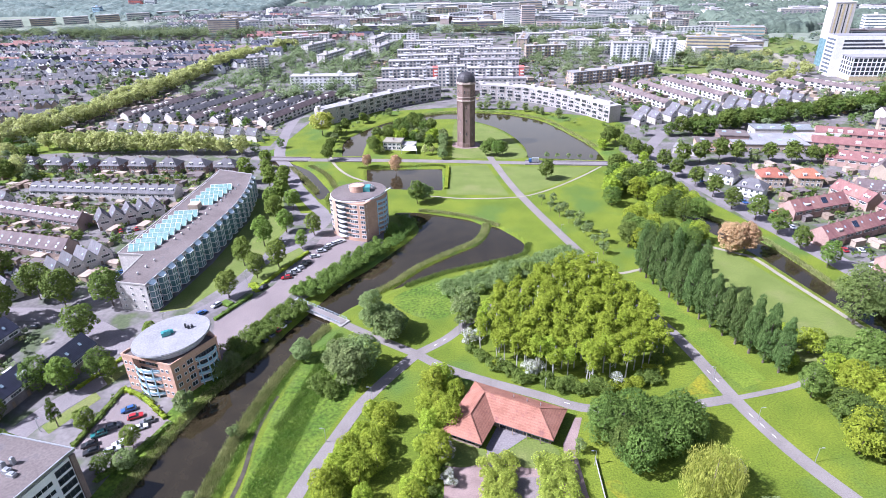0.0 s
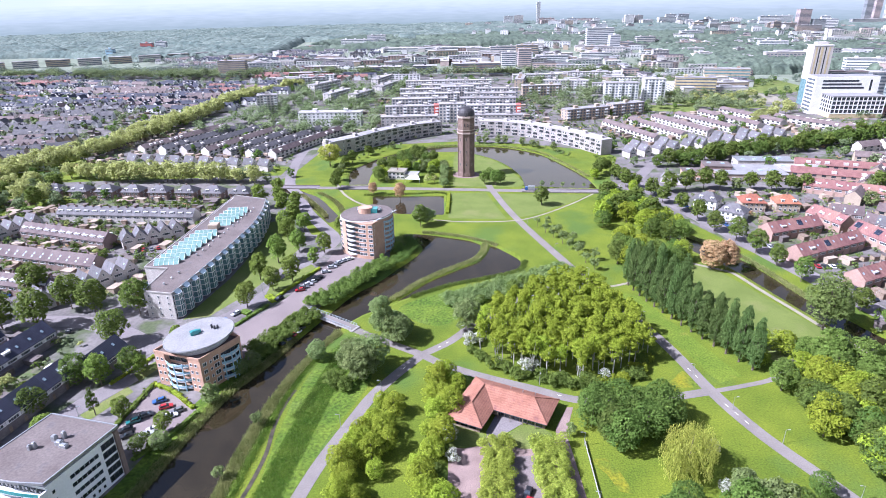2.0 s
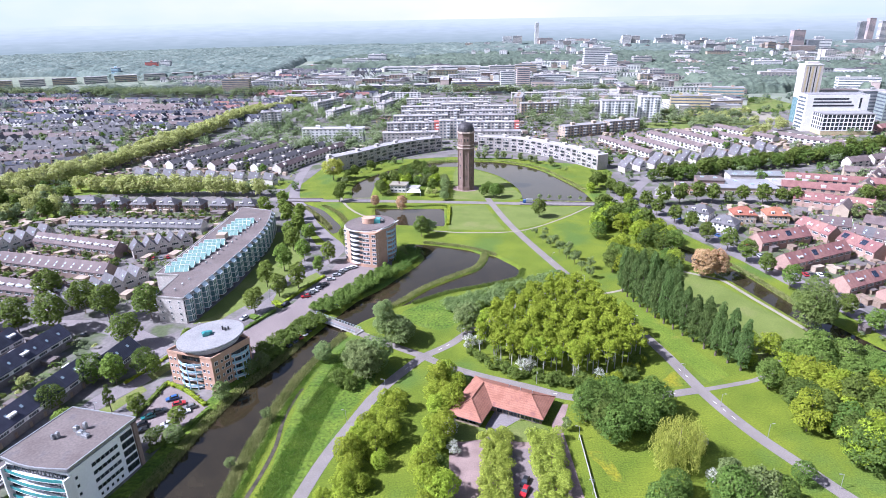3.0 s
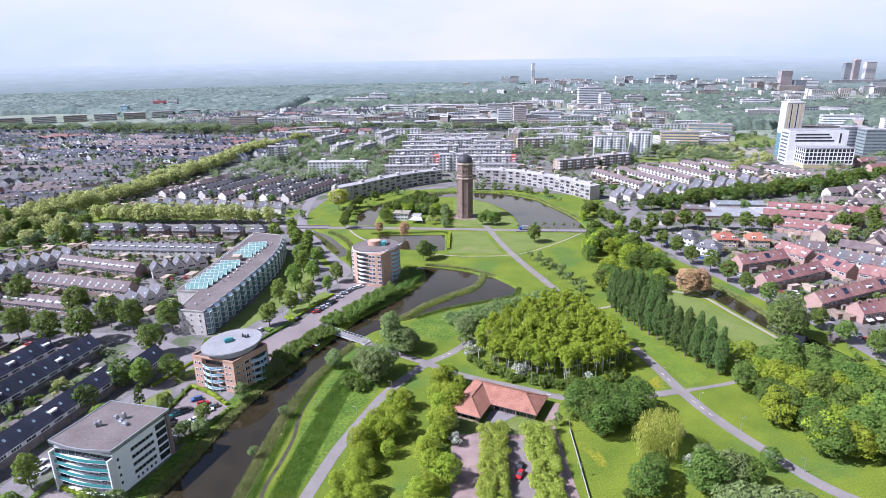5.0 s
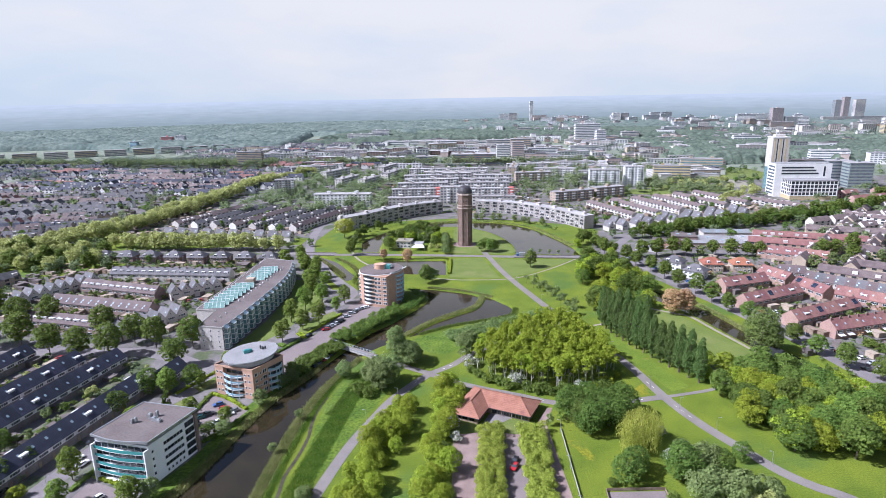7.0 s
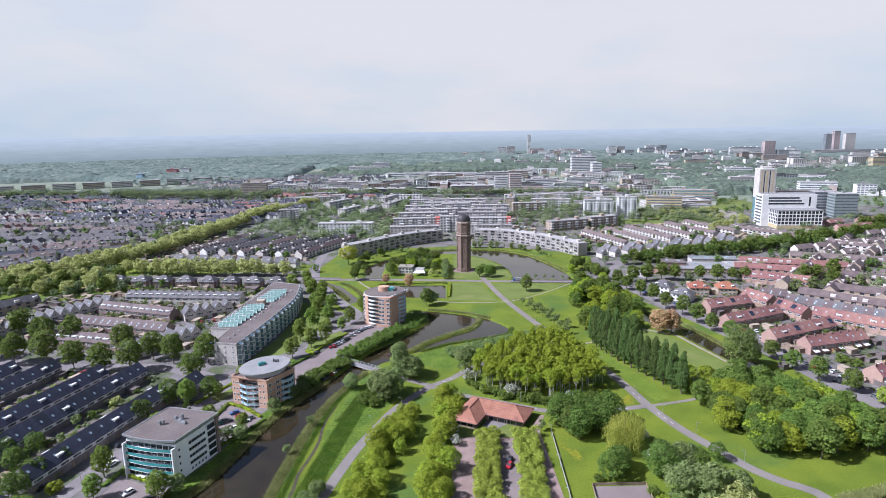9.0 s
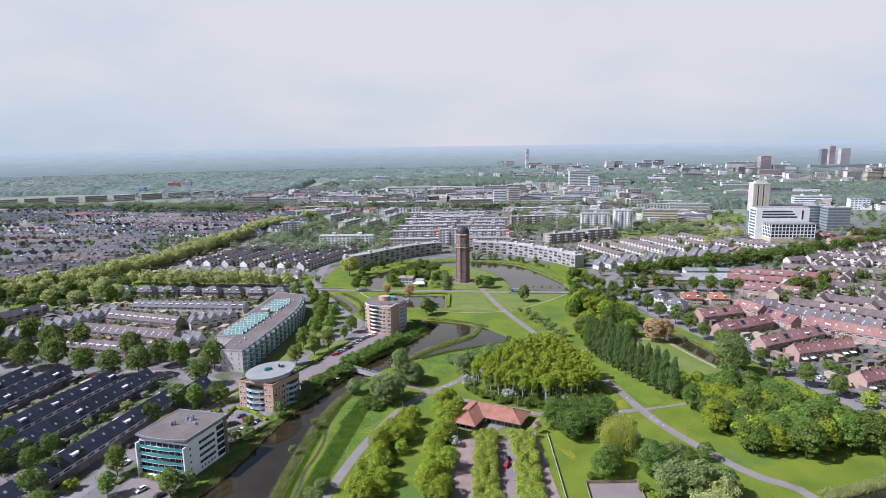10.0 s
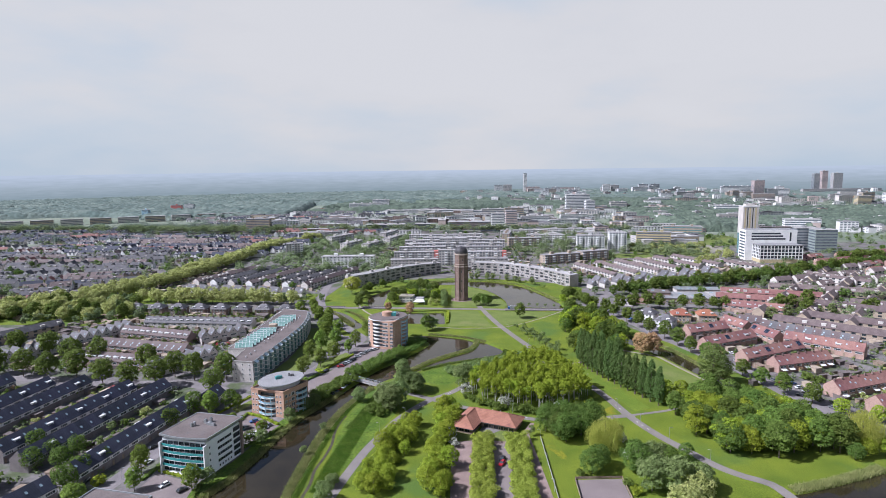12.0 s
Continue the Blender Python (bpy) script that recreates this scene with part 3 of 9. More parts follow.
for a, b in zip(DIKE, DIKE[1:]):
    t = np.clip(((gx - a.x) * (b.x - a.x) + (gy - a.y) * (b.y - a.y)) / ((b - a).length_squared + 1e-9), 0, 1)
    dike = np.minimum(dike, np.hypot(gx - a.x - t * (b.x - a.x), gy - a.y - t * (b.y - a.y)))
height = np.clip(-0.75 + (depth - 0.0) * 0.45, -1.8, 0.0)
height = np.maximum(height, np.clip(0.1 - (dike - 1.2) * 0.7, -1.8, 0.1))
ny, nx = gx.shape
gv = np.stack([gx, gy, height], -1).reshape(-1, 3).tolist()
gf = [(j * nx + i, j * nx + i + 1, (j + 1) * nx + i + 1, (j + 1) * nx + i) for j in range(ny - 1) for i in range(nx - 1)]
ground = Shape()
ground.add(gv, gf)
FAR = 5200
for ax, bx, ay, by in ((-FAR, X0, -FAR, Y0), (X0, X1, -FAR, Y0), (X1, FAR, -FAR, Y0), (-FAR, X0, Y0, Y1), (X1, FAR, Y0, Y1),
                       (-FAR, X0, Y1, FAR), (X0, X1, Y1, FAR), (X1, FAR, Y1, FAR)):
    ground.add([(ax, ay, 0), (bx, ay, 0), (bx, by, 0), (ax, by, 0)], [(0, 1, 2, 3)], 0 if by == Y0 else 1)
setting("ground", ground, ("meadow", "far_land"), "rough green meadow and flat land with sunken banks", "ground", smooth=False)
water = Shape().add([(X0, Y0, -0.7), (X1, Y0, -0.7), (X1, Y1, -0.7), (X0, Y1, -0.7)], [(0, 1, 2, 3)])
setting("water", water, "water", "still brown canal and pond water", "water")

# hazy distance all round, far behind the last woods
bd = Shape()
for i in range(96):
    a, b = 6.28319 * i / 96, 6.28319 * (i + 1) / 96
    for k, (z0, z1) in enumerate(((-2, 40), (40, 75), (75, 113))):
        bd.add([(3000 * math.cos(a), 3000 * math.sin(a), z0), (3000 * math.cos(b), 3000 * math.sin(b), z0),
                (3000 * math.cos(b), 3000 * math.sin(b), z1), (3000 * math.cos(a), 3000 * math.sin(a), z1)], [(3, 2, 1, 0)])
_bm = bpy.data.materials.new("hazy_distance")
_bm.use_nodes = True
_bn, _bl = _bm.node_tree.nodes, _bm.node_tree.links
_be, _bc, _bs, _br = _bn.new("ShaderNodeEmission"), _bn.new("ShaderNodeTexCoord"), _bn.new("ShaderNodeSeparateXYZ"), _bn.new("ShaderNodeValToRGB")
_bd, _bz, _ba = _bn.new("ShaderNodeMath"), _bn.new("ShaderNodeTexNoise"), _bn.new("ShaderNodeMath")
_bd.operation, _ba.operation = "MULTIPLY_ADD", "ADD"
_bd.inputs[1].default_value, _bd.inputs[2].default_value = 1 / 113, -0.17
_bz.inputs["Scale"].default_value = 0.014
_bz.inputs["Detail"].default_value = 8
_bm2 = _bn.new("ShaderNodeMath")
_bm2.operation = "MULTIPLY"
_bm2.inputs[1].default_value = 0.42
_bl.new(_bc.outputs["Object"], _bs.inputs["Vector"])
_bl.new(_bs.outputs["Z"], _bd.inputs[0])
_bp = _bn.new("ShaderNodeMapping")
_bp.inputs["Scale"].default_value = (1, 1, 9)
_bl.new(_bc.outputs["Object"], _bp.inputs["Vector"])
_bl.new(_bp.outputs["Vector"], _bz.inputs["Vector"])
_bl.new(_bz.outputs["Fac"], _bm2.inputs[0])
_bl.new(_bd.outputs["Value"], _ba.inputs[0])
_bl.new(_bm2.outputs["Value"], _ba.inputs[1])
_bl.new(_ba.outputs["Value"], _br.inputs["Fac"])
# haze painted as glow: darker at the foot, paling upwards
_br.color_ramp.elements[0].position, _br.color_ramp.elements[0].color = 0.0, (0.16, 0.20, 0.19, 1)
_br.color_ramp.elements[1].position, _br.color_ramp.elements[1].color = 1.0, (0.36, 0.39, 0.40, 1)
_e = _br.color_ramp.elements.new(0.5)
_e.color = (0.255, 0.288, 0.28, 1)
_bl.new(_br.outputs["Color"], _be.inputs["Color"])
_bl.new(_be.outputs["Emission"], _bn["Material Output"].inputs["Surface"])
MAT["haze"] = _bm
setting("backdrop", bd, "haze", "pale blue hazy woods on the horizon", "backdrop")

# town ground, streets and paths
setting("pavement_west", sheet([(-116, 150), (-101, 186), (-92, 214), (-88, 238), (-83, 256), (-73.5, 272), (-70.5, 284), (-63, 306), (-42, 345), (-33, 362), (-34, 380), (-48, 396), (-80, 400), (-112, 470),
                                (-128, 500), (-120, 540), (-110, 640), (-130, 1150), (-700, 1250), (-700, 150)], 0.03), "town", "grey and pinkish paved town ground", "pavement")
setting("pavement_east", sheet([(172, 140), (185, 236), (172, 290), (164, 330), (142, 386), (118, 455), (108, 500), (128, 560), (110, 640), (120, 900), (700, 900), (700, 140)], 0.03),
        "town", "paved streets and yards among the houses", "pavement")
setting("pavement_north", sheet([(-110, 655), (-60, 615), (0, 625), (60, 612), (105, 590), (120, 900), (200, 1100), (-130, 1150)], 0.026), "town", "paved ground between the flats", "pavement")
MAIN = [(22.5, 490), (24.8, 476), (35.7, 422), (57.7, 346), (76.2, 291), (83.5, 257), (89.8, 237), (98, 220), (104, 208), (111, 200), (118, 194.5), (120.6, 184), (122, 168)]
setting("road_main", ribbon(MAIN, 4.4, 0.06), "asphalt", "long grey asphalt park path", "path")
setting("path_west", ribbon([(-12.4, 279.7), (-20, 268.5), (-27.4, 255.4), (-32.5, 241.7), (-38.5, 224), (-43, 205), (-47, 185)], 4.0, 0.064), "asphalt", "grey asphalt park path", "path")
setting("path_bridge", ribbon([(-40.5, 298.3), (-34, 293.6), (-20, 284.5), (-12.4, 279.7)], 3.6, 0.068), "asphalt", "grey asphalt path to the bridge", "path")
setting("path_loop_north", ribbon([(-12.4, 279.7), (-2.5, 288.3), (5.5, 298.8), (14.2, 308), (26, 321.7), (44, 334), (60, 339)], 3.6, 0.072), "asphalt", "grey asphalt path round the copse", "path")
setting("path_loop_south", ribbon([(-12.4, 279.7), (-4.1, 273.3), (8.5, 266.5), (26.9, 258.6), (37.8, 253.6), (53.9, 252.0), (69.3, 254.5), (83, 257.5)], 3.6, 0.076), "asphalt", "grey asphalt path past the pavilion", "path")
setting("path_poplars", ribbon([(84, 257.5), (96.8, 260.9), (105, 263.5), (112, 268), (120, 276)], 2.0, 0.08), "asphalt", "narrow side path", "path")
setting("path_small", ribbon([(62, 333), (70, 334), (80, 338)], 1.6, 0.08), "sand", "narrow pale side path", "path")
setting("path_arc", ribbon([(-22, 424), (-5, 419.5), (7.7, 417.6), (32.3, 418.6), (48.6, 426.4), (70.8, 446.5), (90, 468)], 1.3, 0.08), "sand", "narrow pale curved path", "path")
setting("path_stream", ribbon([(-86, 505), (-80, 486), (-72.2, 468.6), (-60.9, 453), (-45, 441)], 1.8, 0.08), "sand", "narrow pale path by the stream", "path")
setting("road_tower", ribbon([(-135, 493), (-107.8, 488.5), (-38.3, 484), (24.8, 478), (47.8, 475.5), (94.1, 471.5), (112, 477)], 6.0, 0.084), "asphalt", "grey road across the moat", "road")
setting("towpath_east", ribbon([(108, 362), (116, 356), (124, 350.3), (128.4, 346), (133.1, 328.3), (137.5, 313), (141.6, 298), (146, 284), (151, 272)], 2.0, 0.05), "sand", "pale path along the canal", "path")
setting("road_avenue", ribbon([(-135, 190), (-128, 225), (-122, 250), (-113, 266), (-108, 284), (-100, 300), (-88.5, 317), (-79, 343), (-72, 368), (-66, 392), (-78, 415), (-92, 440), (-104, 470), (-118, 500), (-128, 560), (-132, 640)], 7.5, 0.06), "road", "grey paved avenue", "road")
setting("road_cross", ribbon([(-330, 318), (-256, 316), (-200, 306), (-150, 304), (-112, 284)], 9.0, 0.07), "road", "wide paved cross street", "road")
setting("canal_car_park", sheet([(-64.8, 318), (-45, 356), (-41, 368), (-50, 378), (-62.6, 374), (-65, 355), (-74, 325), (-81, 311), (-88.4, 300), (-84, 286), (-76, 274), (-71, 284), (-70.2, 300)], 0.074), "paving", "pinkish paved strip with parked cars", "car park")
setting("avenue_lawn", sheet([(-84.1, 327), (-78.5, 323), (-74, 337), (-66.5, 354), (-71, 360), (-80, 347), (-84.5, 337)], 0.09), "lawn", "grass strip between avenue and car park", "lawn")
setting("forecourt_office", sheet([(-119.5, 204.5), (-106, 199.2), (-100.4, 196.5), (-99.6, 184), (-104, 170), (-124, 170)], 0.079), "paving", "pinkish paved forecourt of the office", "forecourt")
setting("car_park_west", sheet([(-104, 238), (-102, 261), (-95, 257), (-82, 248), (-90, 232)], 0.078), "paving", "pinkish paved car park", "car park")
setting("road_east", ribbon([(112, 477), (121, 490), (131, 461), (143, 412), (153.5, 371), (163, 337), (171.5, 306), (177, 276), (187, 250), (205, 228)], 11.0, 0.06), "road", "grey paved street by the canal", "road")
setting("road_north_east", ribbon([(112, 477), (125, 497), (150, 538), (175, 560), (290, 600), (420, 640)], 8.0, 0.066), "road", "grey street between houses", "road")
setting("lawn_tower", sheet([(-5, 472), (-4.5, 424), (30, 421), (25, 445), (20, 473)], 0.05), "lawn", "mown pale green lawn", "lawn")
setting("lawn_gate", sheet([(28, 470), (37, 424), (49, 430), (68, 447), (86, 466)], 0.05), "lawn", "mown pale green lawn", "lawn")
setting("lawn_island", sheet([tuple(p) for p in smooth_line([(-2, 488), (44, 486), (43, 516), (33, 550), (16, 574), (2, 583), (-2, 560)], 6)], 0.05), "lawn", "mown lawn round the tower", "lawn")
setting("lawn_east", sheet([(96, 300), (100, 285), (112, 275), (132, 270), (150, 276), (140, 298), (132, 322), (124, 346), (110, 366), (96, 380), (92, 340)], 0.04), "lawn", "mown meadow by the canal", "lawn")
setting("meadow_buttercup", sheet([tuple(p) for p in smooth_ring([(68, 259.5), (75, 259.5), (81, 260.5), (81.5, 265), (78, 269), (74, 265)], 2)], 0.05), "buttercup", "grass corner yellow with buttercups", "meadow")
setting("meadow_buttercup_south", sheet([tuple(p) for p in smooth_ring([(38, 226), (41, 221), (43, 215), (46, 214), (45, 221), (42, 227)], 2)], 0.05), "buttercup", "grass patch yellow with buttercups", "meadow")
setting("meadow_strip", sheet([(68, 330), (80, 292), (88, 262), (97, 266), (88, 295), (78, 325)], 0.044), "meadow_bright", "flowering grass strip", "meadow")
setting("avenue_verge", sheet([(-112, 420), (-104, 392), (-106, 345), (-112, 306), (-102, 309), (-92, 330), (-86, 352), (-82, 380), (-96, 425)], 0.05), "lawn", "grass verge beside the long block", "lawn")
setting("copse_green", sheet([(-256, 484), (-246, 452), (-262, 434), (-300, 434), (-345, 438), (-440, 440), (-430, 476), (-345, 506)], 0.052), "meadow", "shaded rough grass under town trees", "lawn")
setting("villa_green", sheet([(-330, 505), (-130, 520), (-130, 545), (-290, 560), (-345, 600), (-420, 470)], 0.05), "meadow", "grass belt under the trees", "lawn")
setting("forecourt_pavilion", sheet([(9, 238), (12.8, 246.8), (18, 245), (20.5, 242), (13.2, 236), (12.9, 231.5), (9.8, 231)], 0.055), "road", "grey paved pavilion forecourt", "forecourt")
setting("path_pavilion", sheet([(30, 239.5), (35, 249.5), (37, 249.5), (33, 238), (32.6, 225), (28.4, 225)], 0.057), "redpave", "reddish brick path beside the pavilion", "path")
setting("car_park_south", sheet([(-2, 237), (33, 234), (36, 160), (-3, 160)], 0.045), "redpave", "reddish brick car park", "car park")
setting("car_park_lane", sheet([(15.5, 228), (22.5, 228), (21.5, 160), (13, 160)], 0.055), "paving", "reddish grey parking lane", "car park")
setting("lawn_pavilion", sheet([(13.4, 235.4), (20.3, 241.4), (26.6, 239.4), (28.6, 236.9), (27.8, 230.6), (18.9, 230.9), (13.4, 233)], 0.062), "lawn", "small lawn before the pavilion", "lawn")
setting("lawn_pavilion_west", sheet([(-4, 244), (7, 240), (9, 236), (9, 232.5), (2, 231), (-4, 232)], 0.06), "lawn", "shaded grass beside the pavilion", "lawn")
setting("car_park_far_south", sheet([(45.6, 198.2), (63.4, 198.7), (62, 160), (43, 160)], 0.05), "paving", "grey paved yard", "car park")
setting("meadow_tall", sheet([tuple(p) for p in smooth_ring([(-53, 252), (-46, 284), (-38, 287), (-29, 266), (-38, 236), (-46, 205), (-52, 205)], 4)], 0.035), "tall_grass", "long dark green meadow grass", "meadow")
setting("meadow_tall_north", sheet([tuple(p) for p in smooth_ring([(-24, 314), (-8, 328), (12, 337), (34, 348), (50, 352), (40, 342), (20, 328), (6, 312), (-8, 300)], 4)], 0.035), "tall_grass", "long dark green meadow grass", "meadow")

# formal garden and lawns by the hall
setting("hall_garden", sheet([(318, 868), (352, 812), (392, 800), (396, 862), (360, 905)], 0.06), "sand", "pale gravel garden before the hall", "garden")
for i in range(6):
    a = Vector((330 + i * 4, 868 + i * 5))
    setting("garden_strip_%d" % (i + 1), ribbon([tuple(a), tuple(a + Vector((40 - i * 2, -48 + i * 2)))], 2.4, 0.07, thick=0.0), "tall_grass", "narrow green planting strip", "lawn")
setting("lawn_hall", sheet([(250, 812), (300, 770), (352, 772), (350, 806), (312, 852), (262, 850)], 0.05), "lawn", "pale mown lawn beside the offices", "lawn")
setting("lawn_offices", sheet([(362, 910), (402, 866), (470, 900), (470, 1010), (400, 1010)], 0.05), "lawn", "pale mown lawn behind the offices", "lawn")
setting("lawn_moat_east", sheet([(170, 770), (262, 752), (275, 796), (180, 800)], 0.05), "lawn", "mown lawn among the flats", "lawn")
setting("bank_west", ribbon([(-104, 172), (-96.4, 192), (-88, 217), (-84.3, 237), (-79.4, 256), (-72.5, 272), (-68.5, 282)], 7.5, 0.041), "tall_grass", "rough grassy bank along the canal", "bank")
setting("bank_east", ribbon([(-61.5, 186), (-61, 205), (-60, 228), (-58, 247), (-55.5, 262), (-50.5, 280)], 5.0, 0.038), "tall_grass", "rough grassy bank along the canal", "bank")

setting("verge_flats", sheet([(-113, 268), (-105, 284), (-101.5, 281), (-109, 264)], 0.088), "lawn", "small mown verge by the avenue", "lawn")
setting("verge_avenue", sheet([(-119, 246), (-111.5, 261), (-108, 258), (-115, 243)], 0.088), "lawn", "small mown verge by the avenue", "lawn")


def dashes(pts, gap=6.0, length=1.6, w=0.18, z=0.1):
    s, q, run = Shape(), smooth_line(pts, 1.0), 0.0
    for a, b in zip(q, q[1:]):
        run += (b - a).length
        if run > gap:
            run = 0.0
            d = (b - a).normalized()
            n = Vector((-d.y, d.x)) * w / 2
            e = a + d * length
            s.add([(*(a - n), z), (*(e - n), z), (*(e + n), z), (*(a + n), z)], [(0, 1, 2, 3)])
    return s
for pts, gap in (([(84, 254), (88, 242)], 4), ([(82.5, 262), (80, 272)], 4), ([(78, 256.5), (70, 254.5)], 5), ([(-9, 282), (-3, 288)], 4), ([(-8.5, 277), (-4, 273)], 4), ([(-16, 275), (-19, 270)], 4), ([(30, 257), (35, 255)], 3.5), ([(69, 313), (72, 304)], 6)):
    tagged(part("road_marking", dashes(pts, gap), "white_line"), "short white painted dashes on the path", "road marking", "", "structure")

# ---- main buildings ----
def window_mesh(w, h, bars=1, deep=0.12, mats=("whitepaint", "glass")):
    """A framed window lying in the xz plane, facing -y: one mesh, its frame proud of the wall, its panes set in."""
    f = min(0.12, w * 0.1)
    xs = [-w / 2]
    for i in range(bars + 1):
        x0, x1 = -w / 2 + w * i / (bars + 1), -w / 2 + w * (i + 1) / (bars + 1)
        xs += [x0 + (f if i == 0 else f / 3), x1 - (f if i == bars else f / 3)]
    xs.append(w / 2)
    zs, s, known = [0, f, h - f, h], Shape(), {}

    def vert(x, y, z):
        k = (round(x, 4), round(y, 4), round(z, 4))
        if k not in known:
            known[k] = len(s.v)
            s.v.append(k)
        return known[k]

    def quad(pts, mi=0):
        s.f.append(tuple(vert(*p) for p in pts))
        s.mi.append(mi)

    for i in range(len(xs) - 1):
        for j in range(3):
            x0, x1, z0, z1 = xs[i], xs[i + 1], zs[j], zs[j + 1]
            if j == 1 and i % 2 == 1:
                d, o = -deep * 0.4, -deep
                quad([(x0, d, z0), (x1, d, z0), (x1, d, z1), (x0, d, z1)], 1)
                ring = [(x0, z0), (x1, z0), (x1, z1), (x0, z1)]
                for (ax, az), (bx, bz) in zip(ring, ring[1:] + ring[:1]):
                    quad([(ax, o, az), (bx, o, bz), (bx, d, bz), (ax, d, az)])
            else:
                quad([(x0, -deep, z0), (x1, -deep, z0), (x1, -deep, z1), (x0, -deep, z1)])
    ring = [(x, 0) for x in xs] + [(w / 2, f), (w / 2, h - f)] + [(x, h) for x in reversed(xs)] + [(-w / 2, h - f), (-w / 2, f)]
    for (ax, az), (bx, bz) in zip(ring, ring[1:] + ring[:1]):
        quad([(ax, 0.02, az), (bx, 0.02, bz), (bx, -deep, bz), (ax, -deep, az)])
    return s.mesh("window", [MAT[m] for m in mats])


def band_mesh(w, h, mullions, mats=("whitepaint", "glass")):
    return window_mesh(w, h, mullions, 0.1, mats)


WIN = {
    "tall": window_mesh(1.1, 1.7, 0), "wide": window_mesh(2.2, 1.5, 1), "small": window_mesh(0.9, 1.1, 0), "door_pane": window_mesh(1.9, 2.1, 1),
    "dark_wide": window_mesh(2.2, 1.5, 1, mats=("darkmetal", "glass")), "square": window_mesh(1.5, 1.5, 1),
}


def windows_on(parent, mesh, a, b, count, z, name="window", inset=0.0):
    """Windows in an even row on the wall that runs from a to b (its outside on the right of that way)."""
    a, b = Vector(a), Vector(b)
    turn = bearing(a, b)
    for i in range(count):
        p = a.lerp(b, (i + 0.5) / count)
        ob = new(name, mesh)
        ob.parent, ob.matrix_basis = parent, pose(p.x, p.y, z, 0, 0, turn)


def ellipse(cx, cy, rx, ry, n=40, turn=0.0, a0=0.0, a1=360.0):
    c, s = math.cos(radians(turn)), math.sin(radians(turn))
    out = []
    for i in range(n + (a1 - a0 < 360)):
        a = radians(a0 + (a1 - a0) * i / n)
        x, y = rx * math.cos(a), ry * math.sin(a)
        out.append((cx + x * c - y * s, cy + x * s + y * c))
    return out


def water_tower():
    t = thing("water_tower", "brown brick octagonal water tower with a dark dome", "water tower", local((7.6, 516), 0))
    oct_ = lambda r: ellipse(0, 0, r, r, 8, 22.5)
    body = Shape().prism(oct_(6.6), -0.2, 3.0).prism(oct_(6.1), 3.0, 31.5)
    part("base_and_shaft", body, "tower_brick", t)
    for k in range(8):
        a = radians(22.5 + 45 * k)
        part("corner_pilaster", Shape().box(-0.35, 0.35, -0.35, 0.35, 0, 31.2), "tower_brick", t, at=pose(6.0 * math.cos(a), 6.0 * math.sin(a), 0, 0, 0, 22.5 + 45 * k))
    part("string_course", Shape().prism(oct_(6.75), 31.0, 31.8), "tower_pale", t, "pale brick band")
    part("string_course", Shape().prism(oct_(6.55), 33.4, 33.9), "tower_pale", t, "pale brick band")
    part("drum", Shape().prism(oct_(6.3), 31.6, 42.2), "tower_brick", t)
    part("cornice", Shape().prism(oct_(6.9), 42.0, 42.9).prism(oct_(6.5), 42.9, 43.4), "tower_pale", t, "pale stone cornice")
    dome = Shape()
    prof = [(6.1, 43.2), (6.05, 44.2), (5.8, 45.5), (5.2, 46.9), (4.2, 48.1), (2.8, 48.9), (1.2, 49.35), (0.3, 49.5)]
    for (r0, z0), (r1, z1) in zip(prof, prof[1:]):
        dome.cone(0, 0, z0, z1, r0, r1, 24)
    part("dome", dome, "dome", t, "dark sheet-metal dome")
    part("finial", Shape().cone(0, 0, 49.4, 50.6, 0.18, 0.05, 6), "darkmetal", t)
    for k in range(8):
        a = 45 * k
        d = Vector((math.cos(radians(a)), math.sin(radians(a))))
        for z in (8.0, 17.0, 26.0):
            p = d * 5.64
            ob = new("slit_window", SLIT)
            ob.parent, ob.matrix_basis = t, pose(p.x, p.y, z, 0, 0, a + 90)
        for s in (-1.1, 1.1):
            p = d * 5.84 + Vector((-d.y, d.x)) * s
            ob = new("drum_window", SLIT)
            ob.parent, ob.matrix_basis = t, pose(p.x, p.y, 36.2, 0, 0, a + 90)
    part("door", Shape().box(-1.0, 1.0, -0.15, 0.1, 0, 2.6), "wood", t, at=pose(0.0, -6.12, 0))
    part("forecourt", sheet(ellipse(0, 0, 10, 9, 16), 0.09), "redpave", t, "red brick paving round the foot")


SLIT = window_mesh(0.6, 2.2, 0, mats=("tower_pale", "glass"))
water_tower()


def strip(pts, w, z0, z1):
    """One bent upright band of thickness w along a line of points."""
    pts, side = [Vector(p) for p in pts], []
    for i, p in enumerate(pts):
        d = (pts[min(i + 1, len(pts) - 1)] - pts[max(i - 1, 0)]).normalized()
        side.append((p + Vector((-d.y, d.x)) * w / 2, p - Vector((-d.y, d.x)) * w / 2))
    v = [(*q, z) for a, b in side for q, z in ((a, z0), (b, z0), (b, z1), (a, z1))]
    n = len(pts)
    f = [(4 * i + k, 4 * i + (k + 1) % 4, 4 * i + 4 + (k + 1) % 4, 4 * i + 4 + k) for i in range(n - 1) for k in range(4)]
    return Shape().add(v, f + [(3, 2, 1, 0), (4 * n - 4, 4 * n - 3, 4 * n - 2, 4 * n - 1)])


